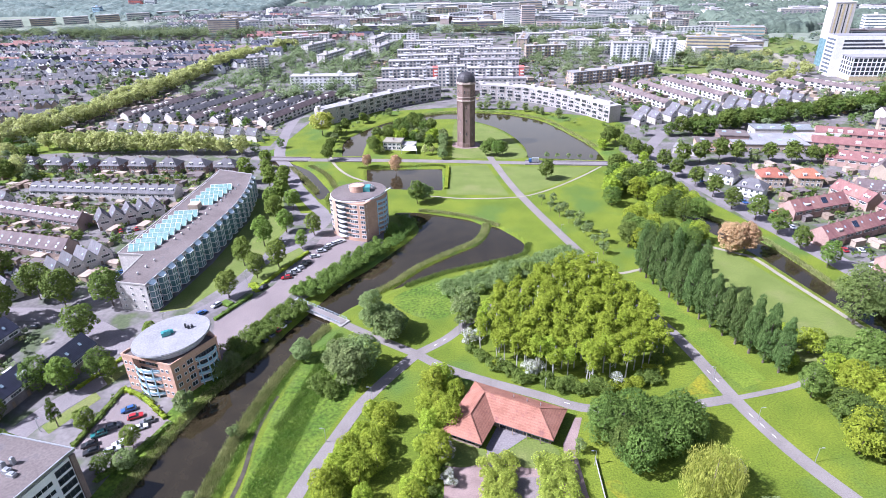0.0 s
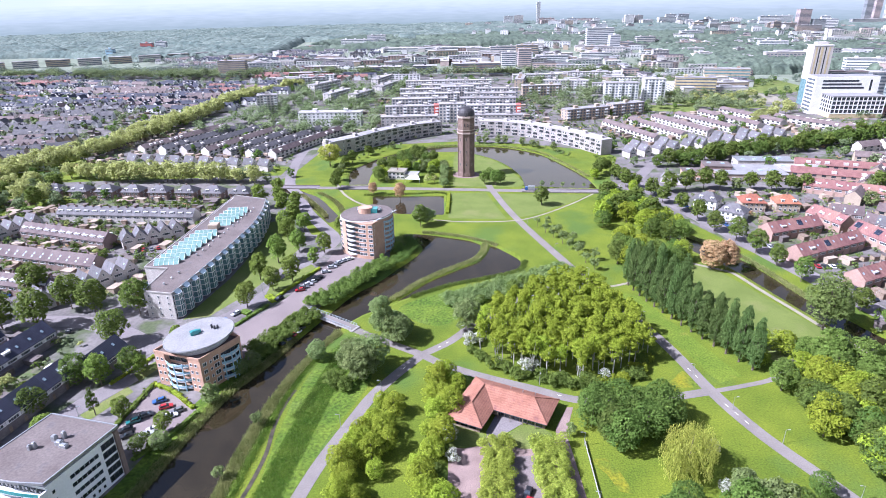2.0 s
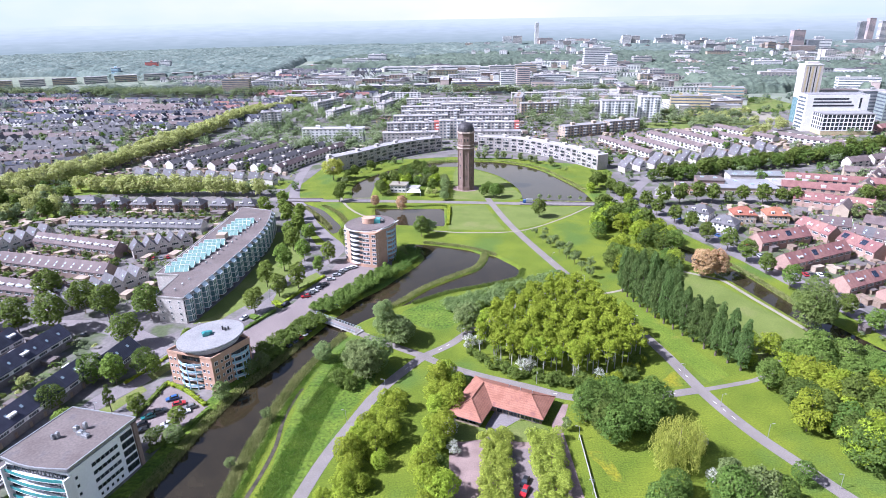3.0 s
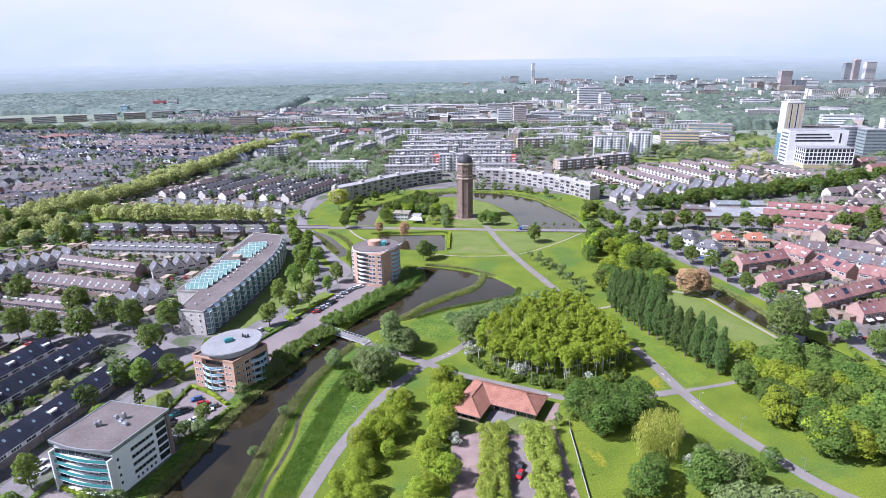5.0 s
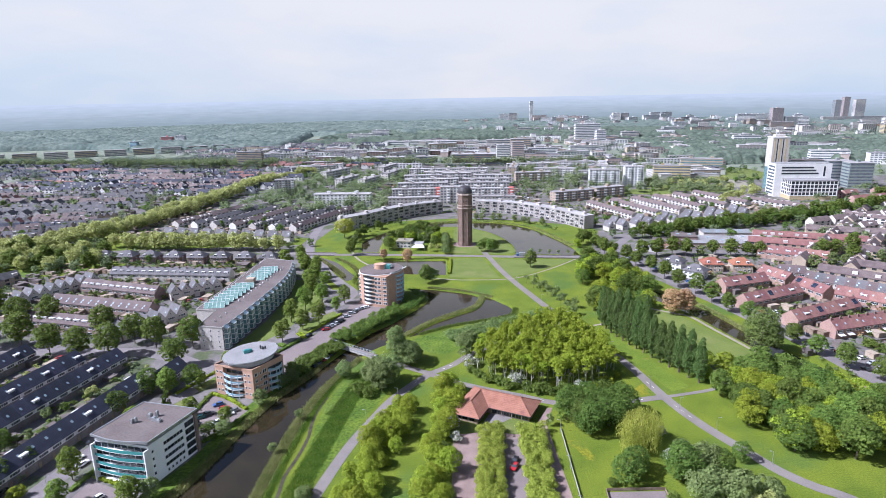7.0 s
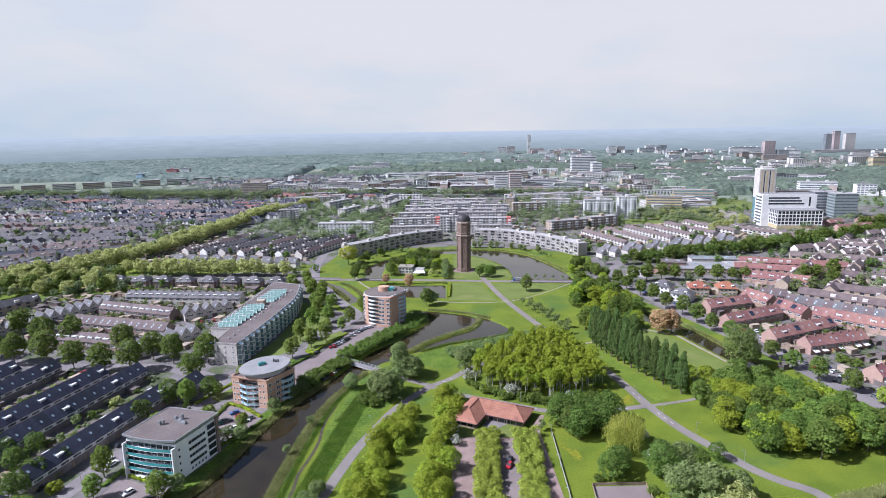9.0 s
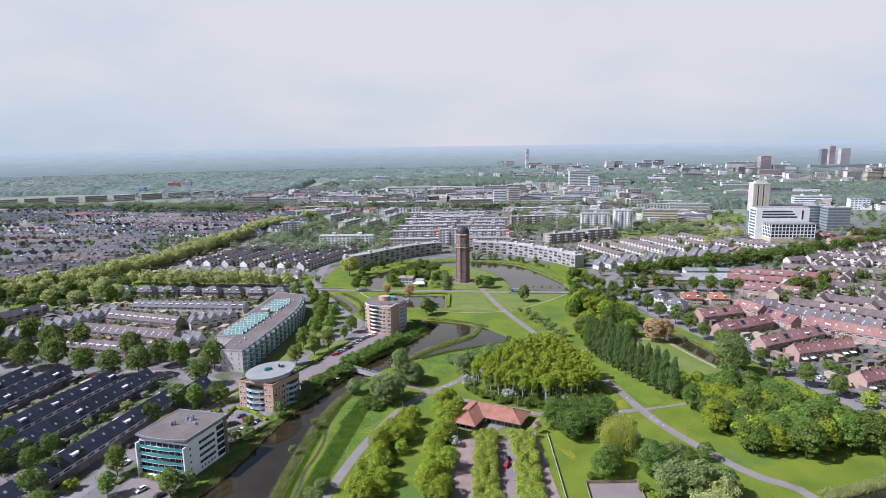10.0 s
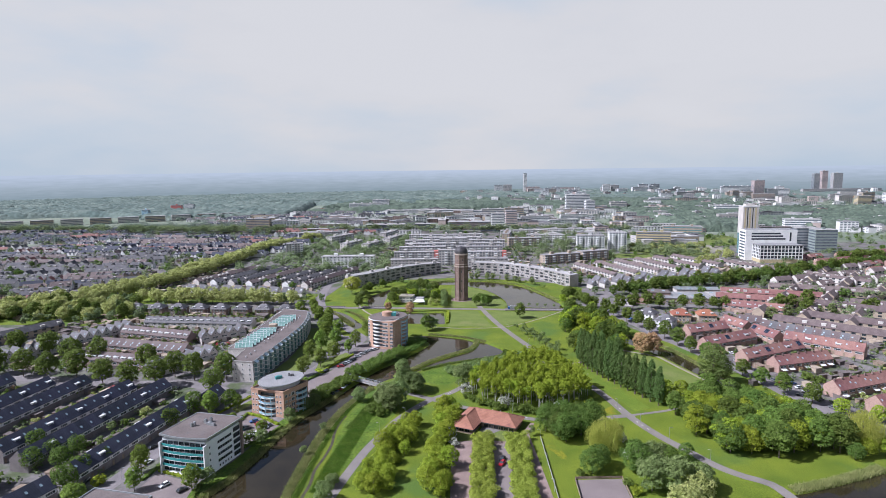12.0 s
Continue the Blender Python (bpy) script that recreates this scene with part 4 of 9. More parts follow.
def office():
    t = thing("office_building", "white five-storey office with teal balconies and a grey flat roof", "office building", local((-98.1, 201.0), 0))
    ax = radians(-13)
    u, v = Vector((math.cos(ax), math.sin(ax))), Vector((math.sin(radians(18)), math.cos(radians(18))))
    W, D = 20.0, 21.5
    P = lambda x, y: tuple(-u * x + v * y)
    # the front bows out towards the street
    front = [P(W * (1 - i / 10), -0.9 * math.sin(math.pi * i / 10)) for i in range(11)]
    rear = [P(-0.0, D), P(W, D)]
    part("wall", Shape().prism([P(W, 0.9), P(0, 0.9)] + rear, 0, 14.2), "office_white", t)
    for k in range(5):
        z = 0.6 + k * 2.75
        fl = Shape().prism(front + [P(0, 1.4), P(W, 1.4)], z - 0.22, z)
        part("balcony_floor", fl, "office_white", t)
        if k:
            part("balcony_rail", strip(front, 0.08, z + 0.04, z + 1.05), "teal", t, "teal glass balcony front")
        for i in range(8):
            p0, p1 = Vector(P(W * (1 - (i + 0.12) / 8), 0.86)), Vector(P(W * (1 - (i + 0.88) / 8), 0.86))
            windows_on(t, WIN["dark_wide"], p0, p1, 1, z + 0.35)
    for i in (0, 10):
        x = W * (1 - i / 10)
        part("end_fin", Shape().bar((*P(x, -0.9), 0), (*P(x, 1.6), 0), 0.5, 13.2), "whitepaint", t)
    # canal side: window bands on the white wall, then dark glass and a brick pier
    for k in range(4):
        z = 3.0 + k * 2.6
        windows_on(t, BAND86, P(0, 7.0), P(0, 15.6), 1, z)
        windows_on(t, WIN["small"], P(0, 1.4), P(0, 3.6), 1, z + 0.1, "porthole")
    for i in range(5):
        windows_on(t, WIN["small"], P(0, 7.2 + i * 1.7), P(0, 8.6 + i * 1.7), 1, 1.0)
    for k in range(5):
        windows_on(t, BAND42, P(0, 16.6), P(0, 20.8), 1, 0.9 + k * 2.65, "glass_bay")
    part("brick_pier", Shape().bar((*P(-0.15, D - 0.6), 0), (*P(-0.15, D + 0.6), 0), 1.0, 14.6), "brown_brick", t, "red-brown brick pier")
    for k in range(4):
        windows_on(t, BAND86, P(0, D), P(W, D), 2, 2.2 + k * 2.75)
        windows_on(t, BAND86, P(W, D), P(W, 2), 2, 2.2 + k * 2.75)
    pent = [P(1.2, 2.2), P(1.2, D - 1), P(W - 1.2, D - 1), P(W - 1.2, 2.2)]
    part("top_storey", Shape().prism(pent[::-1], 14.2, 15.6), "blueglass", t, "dark glazed set-back top storey")
    roof_pts = [P(W + 0.8, 0.4)] + [P(W * (1 - i / 8) + 0.8 - 1.6 * i / 8, -1.6 * math.sin(math.pi * i / 8) + 0.6) for i in range(1, 8)] + [P(-0.8, 0.4), P(-0.8, D + 0.7), P(W + 0.8, D + 0.7)]
    part("roof", Shape().prism(roof_pts, 15.5, 16.0), "flatroof", t, "grey felt flat roof")
    edge = Shape()
    for a, b in zip(roof_pts, roof_pts[1:] + roof_pts[:1]):
        edge.bar((*a, 15.45), (*b, 15.45), 0.35, 0.75)
    part("roof_edge", edge, "metal", t)
    for x, y, w, d, h in ((7.5, 12.5, 1.8, 1.4, 1.1), (10.0, 13.5, 1.2, 1.2, 1.5), (8.6, 15.0, 0.9, 0.9, 1.8), (12.5, 10.0, 0.9, 0.9, 1.6), (13.2, 9.2, 0.7, 0.7, 1.3), (5.6, 12.0, 2.0, 1.2, 0.8)):
        c = P(x, y)
        part("roof_unit", Shape().box(-w / 2, w / 2, -d / 2, d / 2, 0, h).box(-w / 3, w / 3, -d / 3, d / 3, h, h + 0.25), "metal", t, at=pose(*c, 16.0, 0, 0, -13))


BAND86 = band_mesh(8.6, 1.4, 5)
BAND42 = band_mesh(4.0, 1.9, 2, ("darkmetal", "glass"))
office()


def neighbour_office():
    """The roof of the next block down the street."""
    t = thing("flat_roofed_block", "low office block with a grey flat roof", "office building", local((-116, 158), -13))
    part("wall", Shape().box(-11, 11, -12, 12, 0, 11.4), "white", t)
    part("roof", Shape().box(-11.6, 11.6, -12.6, 12.6, 11.4, 11.9), "flatroof", t, "grey felt flat roof")
    for s in (-1, 1):
        part("parapet", Shape().box(-11.6, 11.6, s * 12.4 - 0.2, s * 12.4 + 0.2, 11.9, 12.3), "metal", t)
        part("parapet", Shape().box(s * 11.4 - 0.2, s * 11.4 + 0.2, -12.2, 12.2, 11.9, 12.3), "metal", t)
    for x, y in ((-2, 4), (0.5, 5), (1.6, 3.4), (4.2, 2.0), (3.2, 1.2)):
        part("roof_unit", Shape().box(-0.7, 0.7, -0.6, 0.6, 0, 1.1).cone(0, 0, 1.1, 1.5, 0.35, 0.35, 8), "metal", t, at=pose(x, y, 11.9))
    for k in range(3):
        windows_on(t, BAND86, (11, 0), (11, 10), 1, 2.0 + k * 3.0)
        windows_on(t, BAND86, (-11, -12), (11, -12), 2, 2.0 + k * 3.0)
        windows_on(t, BAND86, (11, 12), (-11, 12), 2, 2.0 + k * 3.0)


neighbour_office()


def balcony_stack(t, arc, z0, floors, storey, rail="bluesteel", floor="whitepaint", posts=3, thick=0.22):
    """Curved balconies one above another: floors, rails, and posts in front."""
    for k in range(floors):
        z = z0 + k * storey
        part("balcony_floor", Shape().prism(arc, z - thick, z), floor, t)
        part("balcony_panel", strip(arc, 0.07, z + 0.35, z + 0.9), rail, t)
        part("balcony_rail", strip(arc, 0.1, z + 1.0, z + 1.08), rail, t)
    for i in range(posts):
        p = arc[round((len(arc) - 1) * (i + 0.5) / posts)]
        part("balcony_post", Shape().box(p[0] - 0.14, p[0] + 0.14, p[1] - 0.14, p[1] + 0.14, 0, z0 + (floors - 1) * storey + 1.3), rail, t)


def bow(a, b, out, n=10):
    """An arc from a to b that bows to the right of that way."""
    a, b = Vector(a), Vector(b)
    d = b - a
    nrm = Vector((d.y, -d.x)).normalized()
    return [tuple(a + d * (i / n) + nrm * out * math.sin(math.pi * i / n)) for i in range(n + 1)]


def round_flats():
    """Orange brick flats with a big pale oval roof."""
    t = thing("apartment_building", "orange brick apartment building with blue balconies and pale oval roof", "apartment building")
    A, B, C, D = (-100.8, 262.8), (-83.2, 257.2), (-74.8, 271.6), (-92.0, 279.5)
    t.matrix_basis = Matrix.Translation((A[0], A[1], 0))
    O = A
    q = lambda p: (p[0] - O[0], p[1] - O[1])
    A, B, C, D = q(A), q(B), q(C), q(D)
    lerp = lambda a, b, k: tuple(Vector(a).lerp(Vector(b), k))
    part("wall", Shape().prism([A, lerp(A, B, .22), tuple(Vector(lerp(A, B, .22)) + Vector((0.7, 2.0))), tuple(Vector(lerp(A, B, .74)) + Vector((0.7, 2.0))), lerp(A, B, .74), B] + bow(C, D, 3.0, 8), 0, 12.6), "orange_brick", t)
    arc = bow(lerp(A, B, .22), lerp(A, B, .74), 1.6)
    balcony_stack(t, arc, 1.0, 4, 2.75, posts=3)
    back = [tuple(Vector(lerp(A, B, k)) + Vector((0.66, 1.9))) for k in (.22, .74)]
    for k in range(4):
        windows_on(t, WIN["dark_wide"], back[0], back[1], 4, 1.2 + k * 2.75)
        for f in (.06, .16, .80, .90):
            windows_on(t, WIN["small"], lerp(A, B, f - .04), lerp(A, B, f + .04), 1, 1.6 + k * 2.75)
        for f, m in ((.10, "square"), (.24, "small"), (.34, "tall"), (.40, "tall")):
            windows_on(t, WIN[m], lerp(B, C, f - .04), lerp(B, C, f + .04), 1, 1.4 + k * 2.75)
        windows_on(t, WIN["dark_wide"], lerp(B, C, .5), lerp(B, C, .95), 4, 1.2 + k * 2.75)
        windows_on(t, WIN["square"], C, D, 5, 1.4 + k * 2.75)
        windows_on(t, WIN["square"], D, A, 5, 1.4 + k * 2.75)
    balcony_stack(t, bow(lerp(B, C, .48), lerp(B, C, .96), 1.7), 1.0, 4, 2.75, posts=4)
    # set-back top floor under the oval roof
    cx, cy = q((-87.6, 269.6))
    pent = ellipse(cx, cy, 10.0, 8.4, 28, 58)
    part("top_storey", Shape().prism(pent, 12.6, 15.3), "white", t, "white set-back top storey")
    for a, b in zip(pent[::2], pent[2::2] + pent[:1]):
        windows_on(t, WIN["door_pane"], a, b, 1, 12.8)
    part("terrace_floor", Shape().prism([A, B, C, D], 12.6, 12.75), "flatroof", t)
    for a, b in ((A, B), (B, C), (C, D), (D, A)):
        part("parapet", Shape().bar((*a, 12.7), (*b, 12.7), 0.35, 0.75), "orange_brick", t)
    part("roof", Shape().prism(ellipse(cx, cy, 12.0, 9.9, 48, 58), 15.25, 15.6), "paleroof", t, "pale grey oval roof disc")
    part("roof_edge", Shape().prism(ellipse(cx, cy, 12.2, 10.1, 48, 58), 15.12, 15.4), "metal", t)
    for x, y, w, d, h, m in ((-1.5, -0.5, 2.6, 1.6, 1.3, "teal"), (-0.4, 0.9, 1.2, 1.0, 0.9, "teal"), (3.0, 3.6, 0.6, 0.6, 1.3, "darkmetal"), (4.2, 3.0, 0.7, 0.6, 1.1, "darkmetal"), (4.9, 3.9, 0.6, 0.6, 0.9, "darkmetal")):
        part("roof_unit", Shape().box(-w / 2, w / 2, -d / 2, d / 2, 0, h).box(-w / 3, w / 3, -d / 3, d / 3, h, h + 0.2), m, t, at=pose(cx + x, cy + y, 15.6, 0, 0, 35))


round_flats()


def tall_flats():
    t = thing("apartment_tower", "eight-storey orange brick apartment tower with curved white balconies", "apartment building")
    A, B, C, D = (-58.2, 375.5), (-40.8, 365.3), (-31.8, 381.5), (-49.0, 392.0)
    t.matrix_basis = Matrix.Translation((A[0], A[1], 0))
    O = A
    q = lambda p: (p[0] - O[0], p[1] - O[1])
    A, B, C, D = q(A), q(B), q(C), q(D)
    lerp = lambda a, b, k: tuple(Vector(a).lerp(Vector(b), k))
    front = bow(A, B, 2.2, 12)
    part("wall", Shape().prism(front + bow(B, C, 0.4, 4)[1:] + [D], 0, 18.9), "orange_brick", t)
    for k in range(7):
        z = 1.6 + k * 2.45
        arc = [tuple(Vector(p) + (Vector(p) - Vector(lerp(A, B, .5))).normalized() * 0.0) for p in bow(lerp(A, B, .2), lerp(A, B, .66), 3.6, 10)]
        part("balcony_floor", Shape().prism(arc, z - 0.15, z + 0.45), "white", t, "white curved balcony front")
        for f in (.06, .70, .80, .92):
            i = min(11, int(f * 12))
            windows_on(t, WIN["wide"], front[i], front[i + 1], 1, z + 0.2)
        for i in (3, 4, 5, 6, 7):
            windows_on(t, WIN["dark_wide"], front[i], front[i + 1], 1, z + 0.5)
        windows_on(t, WIN["wide"], lerp(B, C, .06), lerp(B, C, .44), 2, z + 0.2)
        windows_on(t, WIN["dark_wide"], lerp(B, C, .5), lerp(B, C, .96), 3, z + 0.2)
        windows_on(t, WIN["square"], C, D, 4, z + 0.2)
        windows_on(t, WIN["square"], D, A, 4, z + 0.2)
    balcony_stack(t, bow(lerp(B, C, .46), lerp(B, C, .98), 1.7), 1.6, 7, 2.45, posts=4)
    cx, cy = q((-45.2, 380.0))
    part("roof", Shape().prism(ellipse(cx, cy, 13.4, 11.6, 44, 40), 19.3, 19.8), "flatroof", t, "grey oval flat roof")
    part("roof_edge", Shape().prism(ellipse(cx, cy, 13.7, 11.9, 44, 40), 19.0, 19.45), "whitepaint", t, "white roof edge")
    part("top_storey", Shape().prism(ellipse(cx, cy, 11, 9.5, 32, 40), 18.9, 19.3), "blueglass", t)
    core = Shape().prism(ellipse(cx - 0.6, cy + 0.2, 3.6, 3.0, 20, 0), 19.8, 22.6)
    part("stair_drum", core, "orange_brick", t, "orange brick drum on the roof")
    part("plant_room", Shape().box(cx + 2.2, cx + 5.6, cy - 1.5, cy + 2.6, 19.8, 22.0), "teal", t)
    for dx, dy in ((-5, 4), (-4, 5.2), (5.8, 4.5), (7, 2.5), (6.4, 3.6)):
        part("roof_unit", Shape().cone(cx + dx, cy + dy, 19.8, 21.0, 0.5, 0.4, 8).box(cx + dx - 0.2, cx + dx + 0.2, cy + dy - 0.2, cy + dy + 0.2, 21.0, 21.3), "metal", t)
    fin = Shape().bar((*lerp(B, C, .1), 19.4), (*lerp(B, C, 1.15), 19.4), 0.5, 0.35)
    part("roof_fin", fin, "whitepaint", t)


tall_flats()


def long_flats():
    """Long low block with glazed bays on one side and a row of glasshouses on the roof."""
    t = thing("long_apartment_block", "long flat-roofed apartment block with glazed bays and green roof glasshouses", "apartment building", local((-114.5, 306.5), 0))
    f = [(0.0, 0.0), (2.6, 19), (4.8, 40), (6.6, 60), (7.6, 80), (6.2, 100), (2.4, 121)]
    face = smooth_line(f, 6.2)
    back = [(-18.5, 129), (-23.8, 26), (-12.6, 24.5), (-12.8, 2.5)]
    out = [tuple(p) for p in face] + back
    H_ = 11.6
    part("wall", Shape().prism(out, 0, H_), "cream", t)
    part("roof", sheet(out, H_ + 0.35), "flatroof", t, "brown-grey felt flat roof")
    edge = Shape()
    for a, b in zip(out, out[1:] + out[:1]):
        edge.bar((*a, H_), (*b, H_), 0.4, 0.6)
    part("parapet", edge, "concrete", t)
    for i, (a, b) in enumerate(zip(face, face[1:])):
        turn = bearing(a, b)
        L = (b - a).length
        m0, m1 = L * 0.2, L * 0.8
        g = Shape().prism([(m0, 0.0), (m0 + 0.7, -1.7), (m1 - 0.7, -1.7), (m1, 0.0)], 0.3, H_ - 0.9)
        ob = part("glazed_bay", g, "blueglass", t, "blue glazed balcony bay", pose(a.x, a.y, 0, 0, 0, turn))
        fr = Shape()
        edge_ = [(m0, -0.02), (m0 + 0.68, -1.74), (m1 - 0.68, -1.74), (m1, -0.02)]
        for k in range(5):
            for p, q in zip(edge_, edge_[1:]):
                fr.bar((*p, 0.3 + k * 2.58), (*q, 0.3 + k * 2.58), 0.14, 0.3)
        for p in edge_ + [((m0 + m1) / 2, -1.76)]:
            fr.box(p[0] - 0.09, p[0] + 0.09, p[1] - 0.09, p[1] + 0.09, 0.3, H_ - 0.5)
        part("bay_frame", fr, "whitepaint", ob, "white steel frame")
        part("bay_roof", Shape().slab([(m0 + 0.5, -1.9, H_ - 0.9), (m1 - 0.5, -1.9, H_ - 0.9), (m1, 0.1, H_ + 0.75), (m0, 0.1, H_ + 0.75)], 0.12), "paleglass", ob, "sloping pale glass roof")
        for k in range(4):
            windows_on(t, WIN["tall"], a, a + (b - a) * 0.2, 1, 0.9 + k * 2.7)
            windows_on(t, WIN["tall"], a + (b - a) * 0.8, b, 1, 0.9 + k * 2.7)
    for k in range(4):
        windows_on(t, WIN["small"], (-12.8, 2.5), (0, 0), 3, 1.2 + k * 2.7)
        windows_on(t, WIN["wide"], (-18.5, 129), (-23.8, 26), 22, 1.0 + k * 2.7)
    # glasshouses in saw-tooth steps along the middle
    for i in range(15):
        if i in (8, 9):
            continue
        y = 30 + i * 4.9
        x = -15.2 + i * 0.62
        g = Shape()
        w, d, h = 10.6, 4.5, 2.4
        g.add([(-w / 2, -d / 2, 0), (w / 2, -d / 2, 0), (w / 2, d / 2, 0), (-w / 2, d / 2, 0), (-w / 2, 0.6, h), (w / 2, 0.6, h)], [(0, 1, 5, 4), (1, 2, 5), (2, 3, 4, 5), (3, 0, 4)])
        gh = part("glasshouse", g, "greenglass", t, "green glass roof light", pose(x, y, H_ + 0.36, 0, 0, 8))
        ribs = Shape()
        for k in range(6):
            xx = -w / 2 + w * k / 5
            ribs.bar((xx, -d / 2, 0.04), (xx, 0.6, h + 0.04), 0.12, 0.07)
            ribs.bar((xx, 0.6, h + 0.04), (xx, d / 2, 0.04), 0.12, 0.07)
        ribs.bar((-w / 2, 0.6, h), (w / 2, 0.6, h), 0.16, 0.12)
        part("glazing_bar", ribs, "whitepaint", gh)
    part("lift_house", Shape().box(-12.2, -7.6, 70, 75, H_ + 0.3, H_ + 3.2), "buff_brick", t)
    for i in range(16):
        part("vent", Shape().cone(0, 0, 0, 0.9, 0.35, 0.3, 8).cone(0, 0, 0.9, 1.15, 0.5, 0.2, 8), "metal", t, at=pose(-6.6 + 0.5 * i + (i % 3) * 0.3, 8 + i * 5.4 if i < 3 else 22 + i * 5.4, H_ + 0.35))
    part("roof_rail", Shape().bar((-21.8, 30, H_ + 0.9), (-17.2, 124, H_ + 0.9), 0.1, 0.1), "whitepaint", t)


long_flats()


def pavilion():
    t = thing("park_pavilion", "L-shaped park pavilion with weathered terracotta hipped roof", "pavilion", local((6.6, 262.0), -25.2))
    W1, L1, L2, W2, ze, zr = 12.0, 23.0, 28.8, 13.5, 3.0, 6.4
    part("wall", Shape().prism([(1, -1), (1, -L1 + 1.2), (W1 - 1.2, -L1 + 1.2), (W1 - 1.2, -W2 + 1.4), (L2 - 1, -W2 + 1.4), (L2 - 1, -1)], 0, ze - 0.1), "wood", t, "brown boarding")
    c = W1 / 2
    r = Shape()
    A, B, C, D, E, F_ = (0, 0, ze), (0, -L1, ze), (W1, -L1, ze), (W1, -W2, ze), (L2, -W2, ze), (L2, 0, ze)
    R0, R1, R2 = (c, -W2 / 2, zr), (c, -L1 + c, zr), (L2 - W2 / 2 + 0.4, -W2 / 2, zr)
    for face in ((A, B, R1, R0), (B, C, R1), (C, D, R0, R1), (D, E, R2, R0), (E, F_, R2), (F_, A, R0, R2)):
        r.slab(list(face), 0.18)
    part("roof", r, "pavroof", t, "terracotta tiled roof")
    for a, b in ((R0, R1), (R0, R2), (A, R0), (B, R1), (C, R1), (E, R2), (F_, R2)):
        part("ridge_tiles", Shape().bar((a[0], a[1], a[2] + 0.02), (b[0], b[1], b[2] + 0.02), 0.3, 0.12), "pavroof", t)
    part("gutter", Shape().bar((0, -L1, ze - 0.25), (W1, -L1, ze - 0.25), 0.16, 0.16).bar((W1, -W2, ze - 0.25), (L2, -W2, ze - 0.25), 0.16, 0.16), "darkmetal", t)
    windows_on(t, WIN["dark_wide"], (W1 + 0.5, -W2 + 1.38), (L2 - 1.5, -W2 + 1.38), 6, 0.3)
    windows_on(t, WIN["dark_wide"], (W1 - 1.18, -L1 + 2), (W1 - 1.18, -W2), 3, 0.9)
    windows_on(t, WIN["dark_wide"], (1.5, -L1 + 1.18), (W1 - 2, -L1 + 1.18), 3, 0.9)
    for x in (14, 18, 22):
        part("roof_vent", Shape().cone(x, -4.0, ze + 1.9, ze + 2.9, 0.14, 0.14, 6), "metal", t)
    for x in (13.2, 17.2, 21.2, 25.2):
        part("post", Shape().box(x - 0.09, x + 0.09, -W2 + 0.2, -W2 + 0.38, 0, ze - 0.15), "wood", t)


pavilion()


def crescent(name, pts, label):
    """A curved terrace of flats: four storeys, recessed loggias, pale roof."""
    line = smooth_line(pts, 6.4)
    o = Vector((line[0].x, line[0].y))
    t = thing(name, label, "apartment building", local(o, 0), "crescent of flats")
    line = [p - o for p in line]
    outer = []
    for i, p in enumerate(line):
        d = (line[min(i + 1, len(line) - 1)] - line[max(i - 1, 0)]).normalized()
        outer.append(p + Vector((-d.y, d.x)) * 11.0)
    ring = [tuple(p) for p in line] + [tuple(p) for p in reversed(outer)]
    Hc = 12.6
    part("wall", Shape().prism(ring, 0, Hc - 0.4), "stone_brick", t)
    part("roof", Shape().prism(ring, Hc - 0.4, Hc), "whiteroof", t, "pale flat roof")
    for i, (a, b) in enumerate(zip(line, line[1:])):
        for k in range(4):
            windows_on(t, LOGGIA if (i + k) % 3 else WIN["wide"], a, b, 1, 0.7 + k * 3.0, "loggia")
            windows_on(t, WIN["tall"], a + (b - a) * 0.0, a + (b - a) * 0.24, 1, 0.8 + k * 3.0)
        if i % 3 == 0:
            m = (a + outer[i]) / 2
            part("roof_house", Shape().box(-1.6, 1.6, -1.4, 1.4, 0, 1.9).box(-1.8, 1.8, -1.6, 1.6, 1.9, 2.05), "cream", t, at=pose(m.x, m.y, Hc, 0, 0, bearing(a, b)))
    return t


LOGGIA = window_mesh(4.3, 2.2, 2, 0.3, ("stone_brick", "glass"))
crescent("crescent_west", [(-102, 571), (-94, 580), (-85, 589), (-62, 619), (-37, 641), (-13, 654)], "long curved cream block of flats with loggias")
crescent("crescent_east", [(22, 655), (45, 649), (65, 639), (84, 619), (101, 597), (117, 568)], "long curved cream block of flats with loggias")

# ---- houses ----
def gable_shape(w, d, eave, ridge, across=False):
    """Walls of a house with two gables: the ridge runs along x, or along y when across."""
    s = Shape()
    if across:
        p = [(-w / 2, 0), (w / 2, 0), (w / 2, eave), (0, ridge), (-w / 2, eave)]
        v = [(x, -d / 2, z) for x, z in p] + [(x, d / 2, z) for x, z in p]
        return s.add(v, [(0, 1, 2, 3, 4), (9, 8, 7, 6, 5)] + [(i, i + 5, (i + 1) % 5 + 5, (i + 1) % 5) for i in (1, 4)])
    p = [(-d / 2, 0), (d / 2, 0), (d / 2, eave), (0, ridge), (-d / 2, eave)]
    v = [(-w / 2, y, z) for y, z in p] + [(w / 2, y, z) for y, z in p]
    return s.add(v, [(4, 3, 2, 1, 0), (5, 6, 7, 8, 9)] + [(i, (i + 1) % 5, (i + 1) % 5 + 5, i + 5) for i in (1, 4)])


